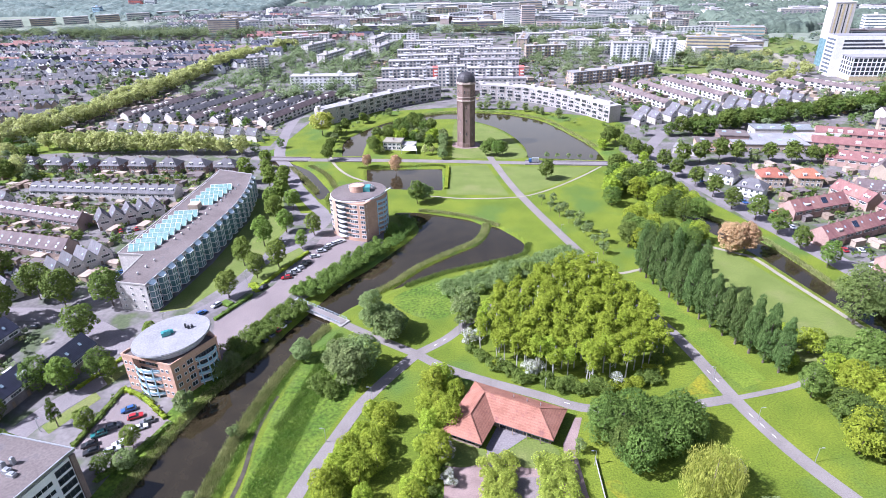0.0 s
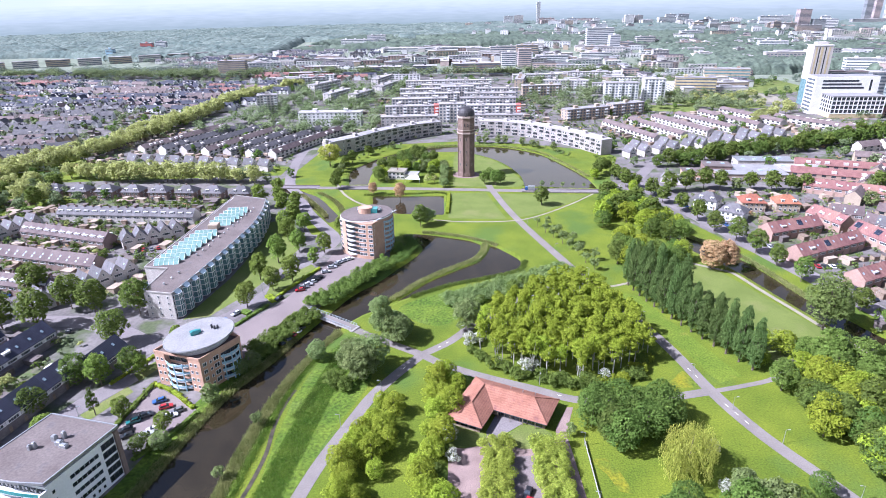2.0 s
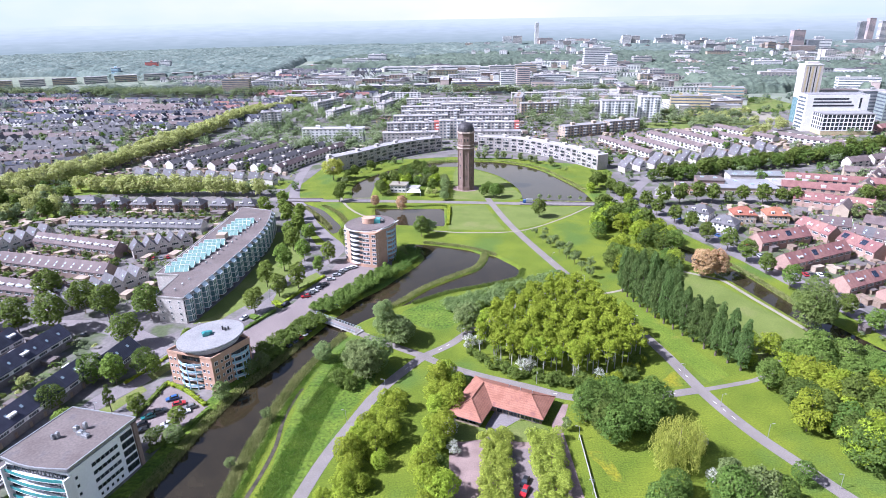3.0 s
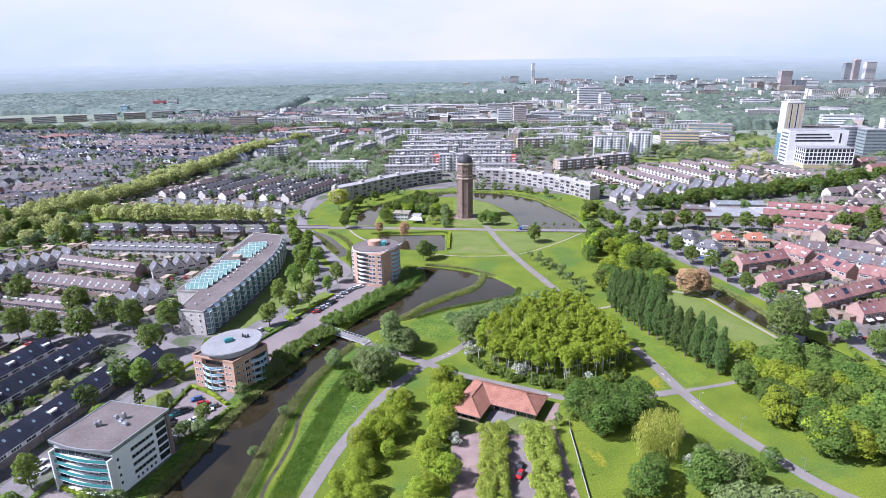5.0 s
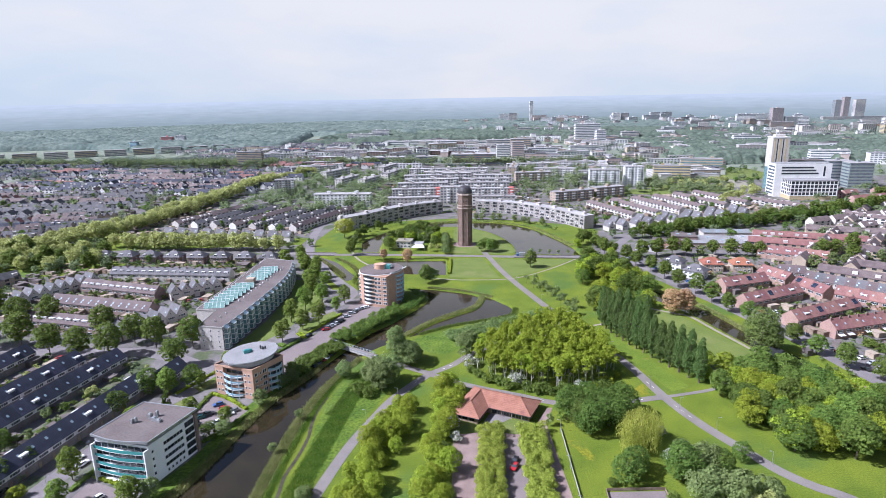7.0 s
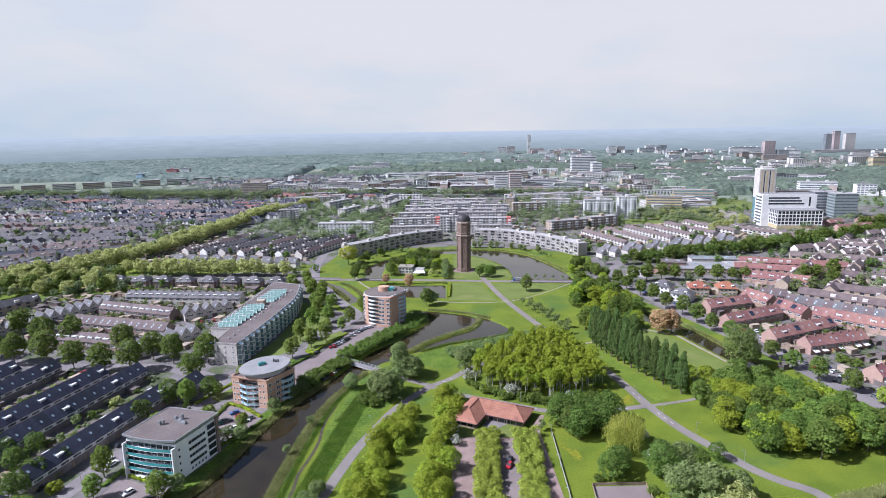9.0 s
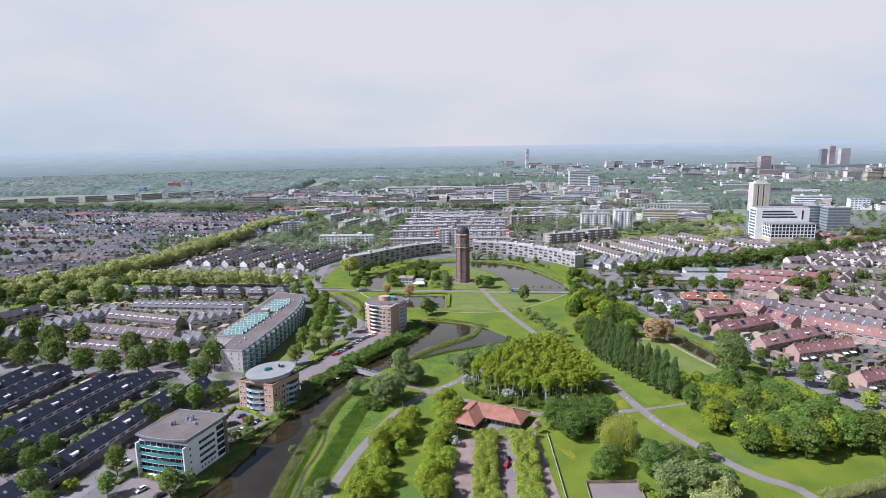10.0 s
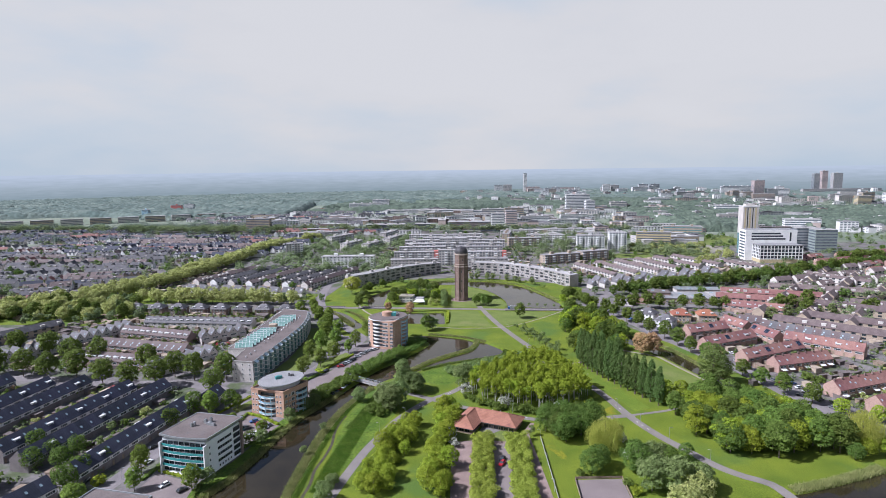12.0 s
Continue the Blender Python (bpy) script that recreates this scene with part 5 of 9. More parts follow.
def gable_roof(w, d, eave, ridge, over=0.35, thick=0.2, across=False):
    k = (ridge - eave) / ((w if across else d) / 2)
    a, o = (w if across else d) / 2 + over, (d if across else w) / 2
    ze, zr = eave - over * k + 0.16, ridge + 0.16
    s = Shape()
    for sg in (-1, 1):
        q = [(-o, sg * a, ze), (o, sg * a, ze), (o, 0, zr), (-o, 0, zr)]
        if across:
            q = [(y, x, z) for x, y, z in q]
        s.slab(q, thick)
    return s


SKY = Shape().box(-0.42, 0.42, -0.55, 0.55, 0, 0.07).mesh("skylight", [MAT["paleglass"]])


def dormer_shape(w, h, deep):
    return Shape().box(-w / 2, w / 2, 0, deep, 0, h).box(-w / 2 - 0.15, w / 2 + 0.15, -0.15, deep, h, h + 0.14)


def house(label, wall, roof, m, w=5.4, d=9.0, eave=5.2, ridge=9.0, dormer=0.0, back_dormer=0.0, lights=2, across=False, group="", solar=False, chimney=True, awning=False):
    t = thing("house", label, "house", m, group)
    part("wall", gable_shape(w, d, eave, ridge, across), wall, t)
    rf = part("roof", gable_roof(w, d, eave, ridge, across=across), roof, t)
    part("front_door", Shape().box(-0.5, 0.5, -0.08, 0.02, 0, 2.1), "wood", t, at=pose(-w / 2 + 0.9, -d / 2, 0))
    windows_on(t, WIN["long"], (-w / 2, -d / 2), (w / 2, -d / 2), 1, 3.2)
    windows_on(t, WIN["long"], (w / 2, d / 2), (-w / 2, d / 2), 1, 3.2)
    if roof == "darkroof":
        part("panel", Shape().box(-w / 2 + 0.06, w / 2 - 0.06, -d / 2 - 0.03, d / 2 + 0.03, 3.1, 4.7), "white", t, "white facade panel behind the windows")
    if across:
        windows_on(t, WIN["small"], (-w / 2, -d / 2), (w / 2, -d / 2), 1, eave + 0.9)
    if chimney:
        part("chimney", Shape().box(-0.3, 0.3, -0.3, 0.3, 0, 1.2).box(-0.36, 0.36, -0.36, 0.36, 1.2, 1.3), "brown_brick", t, at=pose(w / 2 - 0.4 if not across else 0, 0.6, ridge - 0.4))
    tilt = math.degrees(math.atan2(ridge - eave, (w if across else d) / 2))
    for i in range(lights):
        for sg in ((-1, 1) if lights == 1 else ((-1,), (1,))[i % 2]):
            if across:
                x, y = sg * w * 0.26, -d / 4 + i * d / 3
                at = pose(x, y, ridge - (ridge - eave) * 0.52 + 0.18, 0, -sg * -tilt, 0)
            else:
                x, y = -w / 4 + i * w / 2.2, sg * d * (0.24 + 0.07 * i)
                at = pose(x, y, ridge - (ridge - eave) * (0.48 + 0.14 * i) + 0.2, -sg * tilt, 0, 0)
            ob = new("skylight", SKY)
            ob.parent, ob.matrix_basis = rf, at
    for size, sg in ((dormer, -1), (back_dormer, 1)):
        if size:
            at = pose(0, sg * d * 0.36, eave + 0.55, 0, 0, 0 if sg < 0 else 180)
            dm = part("dormer", dormer_shape(size, 1.5, d * 0.2), "white", t, "white box dormer", at)
            ob = new("dormer_window", WIN["dormer"])
            ob.parent, ob.matrix_basis = dm, pose(0, 0, 0.25)
    if solar:
        y = -d * 0.25
        for i in range(3):
            part("solar_panel", Shape().box(-0.5, 0.5, -1.6, 1.6, 0, 0.06), "solar", rf, "", pose(-1.2 + i * 1.1, y, ridge - (ridge - eave) * 0.5 + 0.24, tilt, 0, 0))
    if awning:
        part("awning", Shape().slab([(-1.8, d / 2 + 2.0, 2.2), (1.8, d / 2 + 2.0, 2.2), (1.8, d / 2 + 0.05, 2.8), (-1.8, d / 2 + 0.05, 2.8)], 0.06), "whitepaint", t, "pale awning")
    return t


WIN["dormer"] = window_mesh(2.4, 1.0, 2)
WIN["long"] = window_mesh(3.8, 1.3, 3)
FIRST = {}


def place(kind, m):
    """The first of a kind is built, the others are copied from it."""
    if kind not in FIRST:
        FIRST[kind] = HOUSES[kind](m)
        return FIRST[kind]
    return copy_thing(FIRST[kind], m)


HOUSES = {
    "dark": lambda m: house("terraced brick house with dark tiled roof and skylights", "grey_brick", "darkroof", m, chimney=False, group="dark-roofed terraces"),
    "dark_dormer": lambda m: house("terraced brick house with dark roof and white dormer", "grey_brick", "darkroof", m, chimney=False, dormer=2.8, back_dormer=2.8, lights=1, group="dark-roofed terraces"),
    "brown": lambda m: house("terraced house with brown roof and white dormers", "brown_brick", "brownroof", m, dormer=3.4, back_dormer=3.4, lights=1, group="brown-roofed terraces", awning=True),
    "brown_sky": lambda m: house("terraced house with brown roof and many skylights", "brown_brick", "brownroof", m, lights=3, group="brown-roofed terraces", awning=True),
    "grey": lambda m: house("terraced house with grey roof and skylights", "cream", "greyroof", m, lights=2, back_dormer=2.6, group="grey-roofed terraces"),
    "gable": lambda m: house("narrow pale house with a grey gable roof", "cream", "greyroof", m, w=6.2, d=9.5, eave=5.0, ridge=9.2, lights=1, across=True, group="white gabled houses", chimney=False),
    "red": lambda m: house("terraced house with red tiled roof and skylights", "red_brick", "redroof", m, w=5.6, d=9.4, ridge=9.2, lights=2, group="red-roofed terraces", awning=True),
    "red_dormer": lambda m: house("terraced house with red tiled roof and white dormer", "red_brick", "redroof", m, w=5.6, d=9.4, ridge=9.2, dormer=3.0, lights=1, group="red-roofed terraces"),
    "red_solar": lambda m: house("terraced house with red tiled roof and solar panels", "red_brick", "redroof", m, w=5.6, d=9.4, ridge=9.2, lights=1, solar=True, group="red-roofed terraces"),
    "white": lambda m: house("white terraced house with grey roof and skylight", "white", "greyroof", m, w=5.4, d=9.0, ridge=8.2, lights=1, group="white terraces", chimney=False),
}


def far_terrace(a, b, wall, roof, ridge=8.6, d=8.5, flat=False, group="far terraces", dormers=True, gables=0.0):
    """A whole terrace seen from far off: walls, roof, rows of windows and dormers. The farthest are kept to be joined."""
    a, b = Vector(a), Vector(b)
    L, at = (b - a).length, local((a + b) / 2, bearing(a, b))
    n = max(2, int(L / 5.6))
    wl, rf, wn, dm = Shape(), Shape(), Shape(), Shape()
    if flat:
        wl.box(-L / 2, L / 2, -d / 2, d / 2, 0, 8.2)
        rf.box(-L / 2 - 0.2, L / 2 + 0.2, -d / 2 - 0.2, d / 2 + 0.2, 8.2, 8.6)
    else:
        wl, rf = gable_shape(L, d, 5.2, ridge), gable_roof(L, d, 5.2, ridge)
    for i in range(n):
        x = -L / 2 + L * (i + 0.5) / n
        for z in (0.9, 3.4) + ((6.0,) if flat else ()):
            wn.box(x - 1.3, x + 1.3, -d / 2 - 0.08, d / 2 + 0.08, z, z + 1.4)
        if dormers and not flat and random.random() < 0.6:
            s = random.choice((-1, 1))
            y0, y1 = sorted((s * d * 0.42, s * d * 0.16))
            dm.box(x - 1.5, x + 1.5, y0, y1, 5.9, 7.5)
        if random.random() < gables:
            # a cross gable towards the street
            e = -d / 2 - 0.9
            wl.add([(x - 2.6, e, 0), (x + 2.6, e, 0), (x + 2.6, e, 5.4), (x, e, 8.4), (x - 2.6, e, 5.4), (x - 2.6, 0, 0), (x + 2.6, 0, 0), (x + 2.6, 0, 5.4), (x - 2.6, 0, 5.4)], [(0, 1, 2, 3, 4), (5, 0, 4, 8), (1, 6, 7, 2)])
            for k in (-1, 1):
                rf.slab([(x + k * 2.9, e - 0.3, 5.15), (x, e - 0.3, 8.5), (x, 0.4, 8.5), (x + k * 2.9, 0.4, 5.15)][::k], 0.15)
    pieces = ((wl, wall), (rf, roof), (wn, "glass"), (dm, "cream"))
    if (a.x ** 2 + a.y ** 2) ** 0.5 > 610:
        for s, mt in pieces:
            q = JOINED.setdefault(mt, Shape())
            q.add([tuple(at @ Vector(v)) for v in s.v], s.f)
        return None
    t = thing("terrace", {"darkroof": "terrace of houses with dark roofs", "brownroof": "terrace of houses with brown roofs", "redroof": "terrace of houses with red roofs", "greyroof": "pale terrace of houses with grey roofs", "whiteroof": "white terrace of houses with flat roofs"}[roof], "house", at, group)
    part("wall", wl, wall, t)
    part("roof", rf, roof, t)
    tagged(part("window_row", wn, "glass", t), kind="stuff")
    if dm.v:
        tagged(part("dormer_row", dm, "cream", t), kind="stuff")
    return t


JOINED = {}


def terrace(a, b, kinds, w=5.4, flip=False):
    """A row of joined houses along the line from a to b, fronts to the right of that way."""
    a, b = Vector(a), Vector(b)
    if (a.x + b.x) / 2 > 252 or (a.x + b.x) / 2 < -290 or (a.y + b.y) / 2 > 462:
        far_terrace(a, b, "red_brick" if "red" in kinds[0] else "buff_brick", "redroof" if "red" in kinds[0] else "greyroof" if (a.x + b.x) < 0 else "brownroof", group="terraces of the east quarter")
        return
    n = max(1, round((b - a).length / w))
    d = (b - a).normalized()
    turn = bearing(a, b) + (180 if flip else 0)
    for i in range(n):
        p = a + d * w * (i + 0.5)
        place(kinds[i % len(kinds)], local(p, turn))


# dark-roofed terraces by the canal quarter
D = ("dark", "dark", "dark_dormer", "dark", "dark")
terrace((-149, 196), (-135, 263), D)
terrace((-127.5, 264.5), (-124.5, 279.5), ("dark",))
terrace((-176, 206), (-158, 289), D, flip=True)
terrace((-192, 214), (-175, 289), ("dark", "dark_dormer", "dark"))
terrace((-219, 222), (-205, 294), D, flip=True)
terrace((-234, 230), (-223, 296), ("dark", "dark", "dark_dormer"))
terrace((-262, 236), (-250, 298), D, flip=True)
terrace((-278, 240), (-268, 298), D)
terrace((-306, 245), (-296, 298), D, flip=True)
terrace((-160, 162), (-152, 186), ("dark",))
terrace((-186, 170), (-180, 198), ("dark",), flip=True)
# brown terraces between the cross street and the villas
terrace((-238, 429), (-150, 420.5), ("grey", "grey", "grey"), flip=True)
terrace((-240, 401), (-182, 383), ("brown", "brown", "brown"))
terrace((-240, 371), (-172, 353), ("brown_sky", "brown_sky"))
terrace((-236, 342), (-178, 328), ("brown", "brown"))
terrace((-178, 384), (-154, 402), ("gable",), 6.2)
terrace((-180, 316), (-155, 352), ("gable",), 6.2)
terrace((-292, 330), (-243, 418), ("gable",), 6.2)
terrace((-330, 372), (-302, 424), ("grey",), flip=True)
terrace((-312, 336), (-300, 350), ("brown",))
terrace((-370, 340), (-322, 345), ("brown_sky",))


def villa(m, label, wall, roof, group, w=12.5, d=10.0, eave=5.4, ridge=9.4):
    """A pair of houses under one hipped roof."""
    t = thing("villa", label, "house", m, group)
    part("wall", Shape().box(-w / 2, w / 2, -d / 2, d / 2, 0, eave), wall, t)
    o, r = 0.6, d / 2 * 0.85
    A, B, C, D_ = (-w / 2 - o, -d / 2 - o, eave), (w / 2 + o, -d / 2 - o, eave), (w / 2 + o, d / 2 + o, eave), (-w / 2 - o, d / 2 + o, eave)
    R0, R1 = (-w / 2 + r, 0, ridge), (w / 2 - r, 0, ridge)
    s = Shape()
    for f in ((A, B, R1, R0), (B, C, R1), (C, D_, R0, R1), (D_, A, R0)):
        s.slab(list(f), 0.2)
    rf = part("roof", s, roof, t)
    part("chimney", Shape().box(-0.4, 0.4, -0.3, 0.3, 0, 1.5), "brown_brick", t, at=pose(0, 0, ridge - 0.5))
    for x in (-w / 4, w / 4):
        dm = part("dormer", dormer_shape(1.8, 1.3, 1.9), "white", t, "white box dormer", pose(x, -d / 2 + 0.7, eave + 0.55))
        ob = new("dormer_window", WIN["square"])
        ob.parent, ob.matrix_basis = dm, pose(0, 0, -0.1)
        part("front_door", Shape().box(-0.5, 0.5, -0.08, 0.02, 0, 2.1), "wood", t, at=pose(x * 1.7, -d / 2, 0))
    for z in (0.8, 3.3):
        windows_on(t, WIN["square"], (-w / 2 + 1, -d / 2), (w / 2 - 1, -d / 2), 4, z)
        windows_on(t, WIN["square"], (w / 2, -d / 2), (w / 2, d / 2), 1, z)
        windows_on(t, WIN["square"], (-w / 2, d / 2), (-w / 2, -d / 2), 1, z)
    return t


HOUSES["villa_grey"] = lambda m: villa(m, "paired villa with grey hipped roof and dormers", "brown_brick", "greyroof", "row of villas")
HOUSES["villa_orange"] = lambda m: villa(m, "villa with bright orange hipped roof", "buff_brick", "orangeroof", "orange-roofed villas", 13, 11)
HOUSES["villa_slate"] = lambda m: villa(m, "pale rendered villa with dark grey hipped roof", "white", "greyroof", "slate-roofed villas", 13, 11)
for i in range(8):
    place("villa_grey", local((-270 + i * 18.6, 474.5 - i * 1.4), -4))
for x, y in ((176.5, 436), (195.5, 434)):
    place("villa_orange", local((x, y), -8))
for x, y in ((153, 441), (159, 419)):
    place("villa_slate", local((x, y), -40))
# red-roofed quarter beyond the east street
R = ("red", "red_dormer", "red", "red_solar", "red")
terrace((162, 388), (194, 399), R, 5.6)
terrace((161, 358), (200, 376), R, 5.6)
terrace((173, 331), (219, 352), R, 5.6)
terrace((202, 417), (209, 395), ("red", "red_dormer"), 5.6)
terrace((210.5, 391), (216, 372), ("red_solar", "red"), 5.6)
terrace((185, 318.5), (224, 330), ("red", "red", "red_dormer", "red", "red_solar"), 5.6, flip=True)
terrace((222, 372), (254, 340), ("red", "red", "red_dormer"), 5.6)
terrace((194, 279), (234, 294), R, 5.6, flip=True)
terrace((201, 258), (240, 271), ("red", "red_solar", "red_dormer"), 5.6)
terrace((212, 232), (240, 240), ("red",), 5.6)
terrace((256, 316), (262, 280), ("red", "red_dormer"), 5.6)
terrace((222, 402), (262, 360), ("brown_sky", "grey"), 5.4)
terrace((240, 420), (296, 366), ("brown_sky", "brown_sky", "grey"), 5.4)
terrace((268, 432), (330, 380), ("brown",), 5.4)
terrace((212, 418), (226, 412), ("brown_sky",), 5.4)
terrace((284, 352), (320, 316), ("red", "brown_sky"), 5.4)
terrace((300, 468), (372, 408), ("brown_sky", "grey"), 5.4)
terrace((282, 300), (312, 262), ("red",), 5.6)
terrace((326, 350), (372, 300), ("brown",), 5.4)
terrace((225, 470), (262, 448), ("red", "red_dormer"), 5.6)
terrace((232, 500), (290, 476), ("red", "red"), 5.6)
terrace((246, 522), (322, 494), ("red", "red_dormer", "red"), 5.6)
terrace((300, 540), (380, 506), ("grey",), 5.4)
terrace((330, 470), (400, 420), ("grey", "brown_sky"), 5.4)


# ---- flats and far blocks ----
def block(label, c, turn, w, d, h, wall, roof="whiteroof", floors=4, bays=8, band=False, style="wide", name="apartment_block", category="apartment building", group="", attic=True, accent=None):
    """A slab with a flat roof: rows of windows or a band a storey, parapet, lift houses."""
    t = thing(name, label, category, local(c, turn), group)
    part("wall", Shape().box(-w / 2, w / 2, -d / 2, d / 2, 0, h), wall, t)
    part("roof", Shape().box(-w / 2 - 0.3, w / 2 + 0.3, -d / 2 - 0.3, d / 2 + 0.3, h, h + 0.5), roof, t)
    st, rows, slabs = h / floors, Shape(), Shape()
    grid = not band and c[1] > 712
    for k in range(floors):
        z = k * st + st * 0.3
        if band:
            wb = Shape().box(-w / 2 + 0.6, w / 2 - 0.6, -d / 2 - 0.12, d / 2 + 0.12, z, z + st * 0.42)
            wb.box(-w / 2 - 0.12, w / 2 + 0.12, -d / 2 + 0.8, d / 2 - 0.8, z + 0.01, z + st * 0.42 - 0.01)
            if c[1] > 950:
                rows.add(wb.v, wb.f)
            else:
                part("window_band", wb, band, t)
        elif grid:
            # windows bay by bay, with a projecting balcony at every second or third
            n, m = max(3, int(w / 3.6)), max(2, int(d / 4.5))
            for i in range(n):
                x = -w / 2 + w * (i + 0.5) / n
                rows.box(x - 1.0, x + 1.0, -d / 2 - 0.12, d / 2 + 0.12, z, z + st * 0.55)
                if k and (i + len(label)) % 3 == 0:
                    slabs.box(x - 1.7, x + 1.7, -d / 2 - 1.5, -d / 2 + 0.1, z - st * 0.28, z + st * 0.12)
            for i in range(m):
                y = -d / 2 + d * (i + 0.5) / m
                rows.box(-w / 2 - 0.12, w / 2 + 0.12, y - 0.7, y + 0.7, z + 0.02, z + st * 0.5)
        else:
            windows_on(t, WIN[style], (-w / 2, -d / 2), (w / 2, -d / 2), bays, z)
            windows_on(t, WIN[style], (-w / 2, d / 2), (-w / 2, -d / 2), max(2, int(d / 4)), z)
            windows_on(t, WIN[style], (w / 2, -d / 2), (w / 2, d / 2), max(2, int(d / 4)), z)
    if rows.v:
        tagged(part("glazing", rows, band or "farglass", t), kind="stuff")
    if slabs.v:
        tagged(part("balcony_row", slabs, "whitepaint", t, "white balcony fronts"), kind="stuff")
    if attic:
        for i in range(max(1, int(w / 22))):
            x = -w / 2 + w * (i + 0.5) / max(1, int(w / 22))
            part("lift_house", Shape().box(x - 2, x + 2, -2, 2, h + 0.5, h + 2.9).box(x - 2.2, x + 2.2, -2.2, 2.2, h + 2.9, h + 3.1), wall, t)
    if accent:
        part("end_panel", Shape().box(w / 2 - 5, w / 2 + 0.2, -d / 2 - 0.2, d / 2 + 0.2, h * 0.45, h + 0.8), accent, t, "red end panel")
    return t


for c, turn, w, h, acc in (((-46, 688), 3, 56, 12, None), ((38, 690), -3, 56, 12, None), ((-46, 730), 3, 56, 15, "redpanel"), ((40, 728), -3, 56, 15, "redpanel"),
                           ((-4, 716), 0, 26, 19, None), ((-40, 772), 2, 62, 16, None), ((36, 770), -2, 62, 16, None), ((-30, 815), 2, 70, 15, None), ((40, 812), -2, 60, 15, None),
                           ((2, 850), 0, 40, 18, None), ((-44, 862), 2, 52, 14, None), ((52, 858), -2, 52, 14, None), ((0, 905), 0, 90, 13, None), ((-10, 955), 0, 120, 12, None)):
    block("pale terraced block of flats with flat roof", c, turn, w, 11, h, "cream", floors=max(3, int(h / 3)), bays=int(w / 4.2), group="pale flats", accent=acc)
block("long white five-storey slab of flats", (-128, 706), -2, 64, 13, 14, "white", floors=5, bays=14, group="pale flats")
block("tall cream block of flats", (-213, 775), 12, 22, 14, 22, "cream", floors=8, bays=5, group="pale flats")
for c, w, h, turn in (((-150, 860), 50, 13, 70), ((-118, 850), 46, 13, 70), ((-180, 930), 60, 15, 65), ((-230, 1000), 70, 13, 20), ((-95, 930), 60, 12, 75), ((-110, 1010), 60, 12, 75)):
    block("pale block of flats with flat roof", c, turn, w, 11, h, "cream", floors=4, bays=int(w / 4.5), group="pale flats")
block("white stepped apartment tower", (195, 817), -6, 38, 16, 24, "white", floors=8, bays=7, group="pale flats")
block("white stepped apartment tower", (235, 823), -6, 24, 16, 27, "white", floors=9, bays=6, group="pale flats")
block("buff brick slab of flats with balconies", (136, 724), 22, 52, 12, 11.5, "buff_brick", floors=4, bays=12, group="pale flats")
block("buff brick slab of flats with balconies", (182, 744), 22, 40, 12, 12.5, "buff_brick", floors=4, bays=9, group="pale flats")
for c, w, h, turn in (((110, 880), 50, 14, 5), ((150, 930), 60, 13, -10), ((90, 950), 46, 15, 80), ((210, 900), 60, 12, -12), ((250, 960), 60, 12, -15), ((120, 1010), 70, 12, 0), ((200, 1030), 60, 12, -8)):
    block("pale block of flats with flat roof", c, turn, w, 12, h, "cream" if w > 55 else "buff_brick", floors=4, bays=int(w / 4.5), group="pale flats")
block("long yellow office with window bands", (301, 868), -14, 48, 14, 22, "yellowbrick", floors=6, band="farglass", name="office_building", category="office building")

block("brick and glass office wing", (396, 1002), -16, 62, 18, 17, "buff_brick", floors=4, band="blueglass", name="office_building", category="office building")
def town_hall():
    """A big white slab with long window bands high up and a glazed wing framed in white before it."""
    t = thing("town_hall", "large white hall with a dark glazed front wing", "office building", local((402, 738), -4))
    part("wall", Shape().box(-31, 31, -10, 10, 0, 38), "white", t)
    part("roof", Shape().box(-30, 30, -9, 9, 38, 38.4), "paleroof", t)
    for k in range(3):
        part("window_band", Shape().box(-24, 17 - k * 3, -10.15, -9.9, 26 + k * 3.4, 27.9 + k * 3.4), "glass", t)
    part("window_band", Shape().box(22, 24, -10.15, -9.9, 24, 35), "glass", t)
    for k in range(9):
        part("window_band", Shape().box(-31.15, -30.9, -8, 8, 3 + k * 3.8, 5 + k * 3.8), "farglass", t)
    wing = part("wing", Shape().box(-22, 28, -32, -10, 0, 21), "glass", t, "dark glazed wing with white frames")
    part("wing_roof", Shape().box(-22.5, 28.5, -32.5, -9.9, 21, 21.9), "paleroof", wing)
    part("wing_base", Shape().box(-22.1, 28.1, -32.1, -10, 0, 4.4), "yellowbrick", wing)
    for k in range(5):
        part("frame_rail", Shape().box(-22.3, 28.3, -32.3, -10, 4.4 + k * 4.1, 5.3 + k * 4.1), "white", wing)
    for k in range(13):
        x = -22 + 49.6 * k / 12
        part("frame_post", Shape().box(x - 0.4, x + 0.4, -32.4, -31.9, 4, 21.2), "white", wing)
    for k in range(6):
        y = -32 + 21.5 * k / 5
        part("frame_post", Shape().box(-22.4, -21.9, y - 0.3, y + 0.5, 4, 21.2), "white", wing)


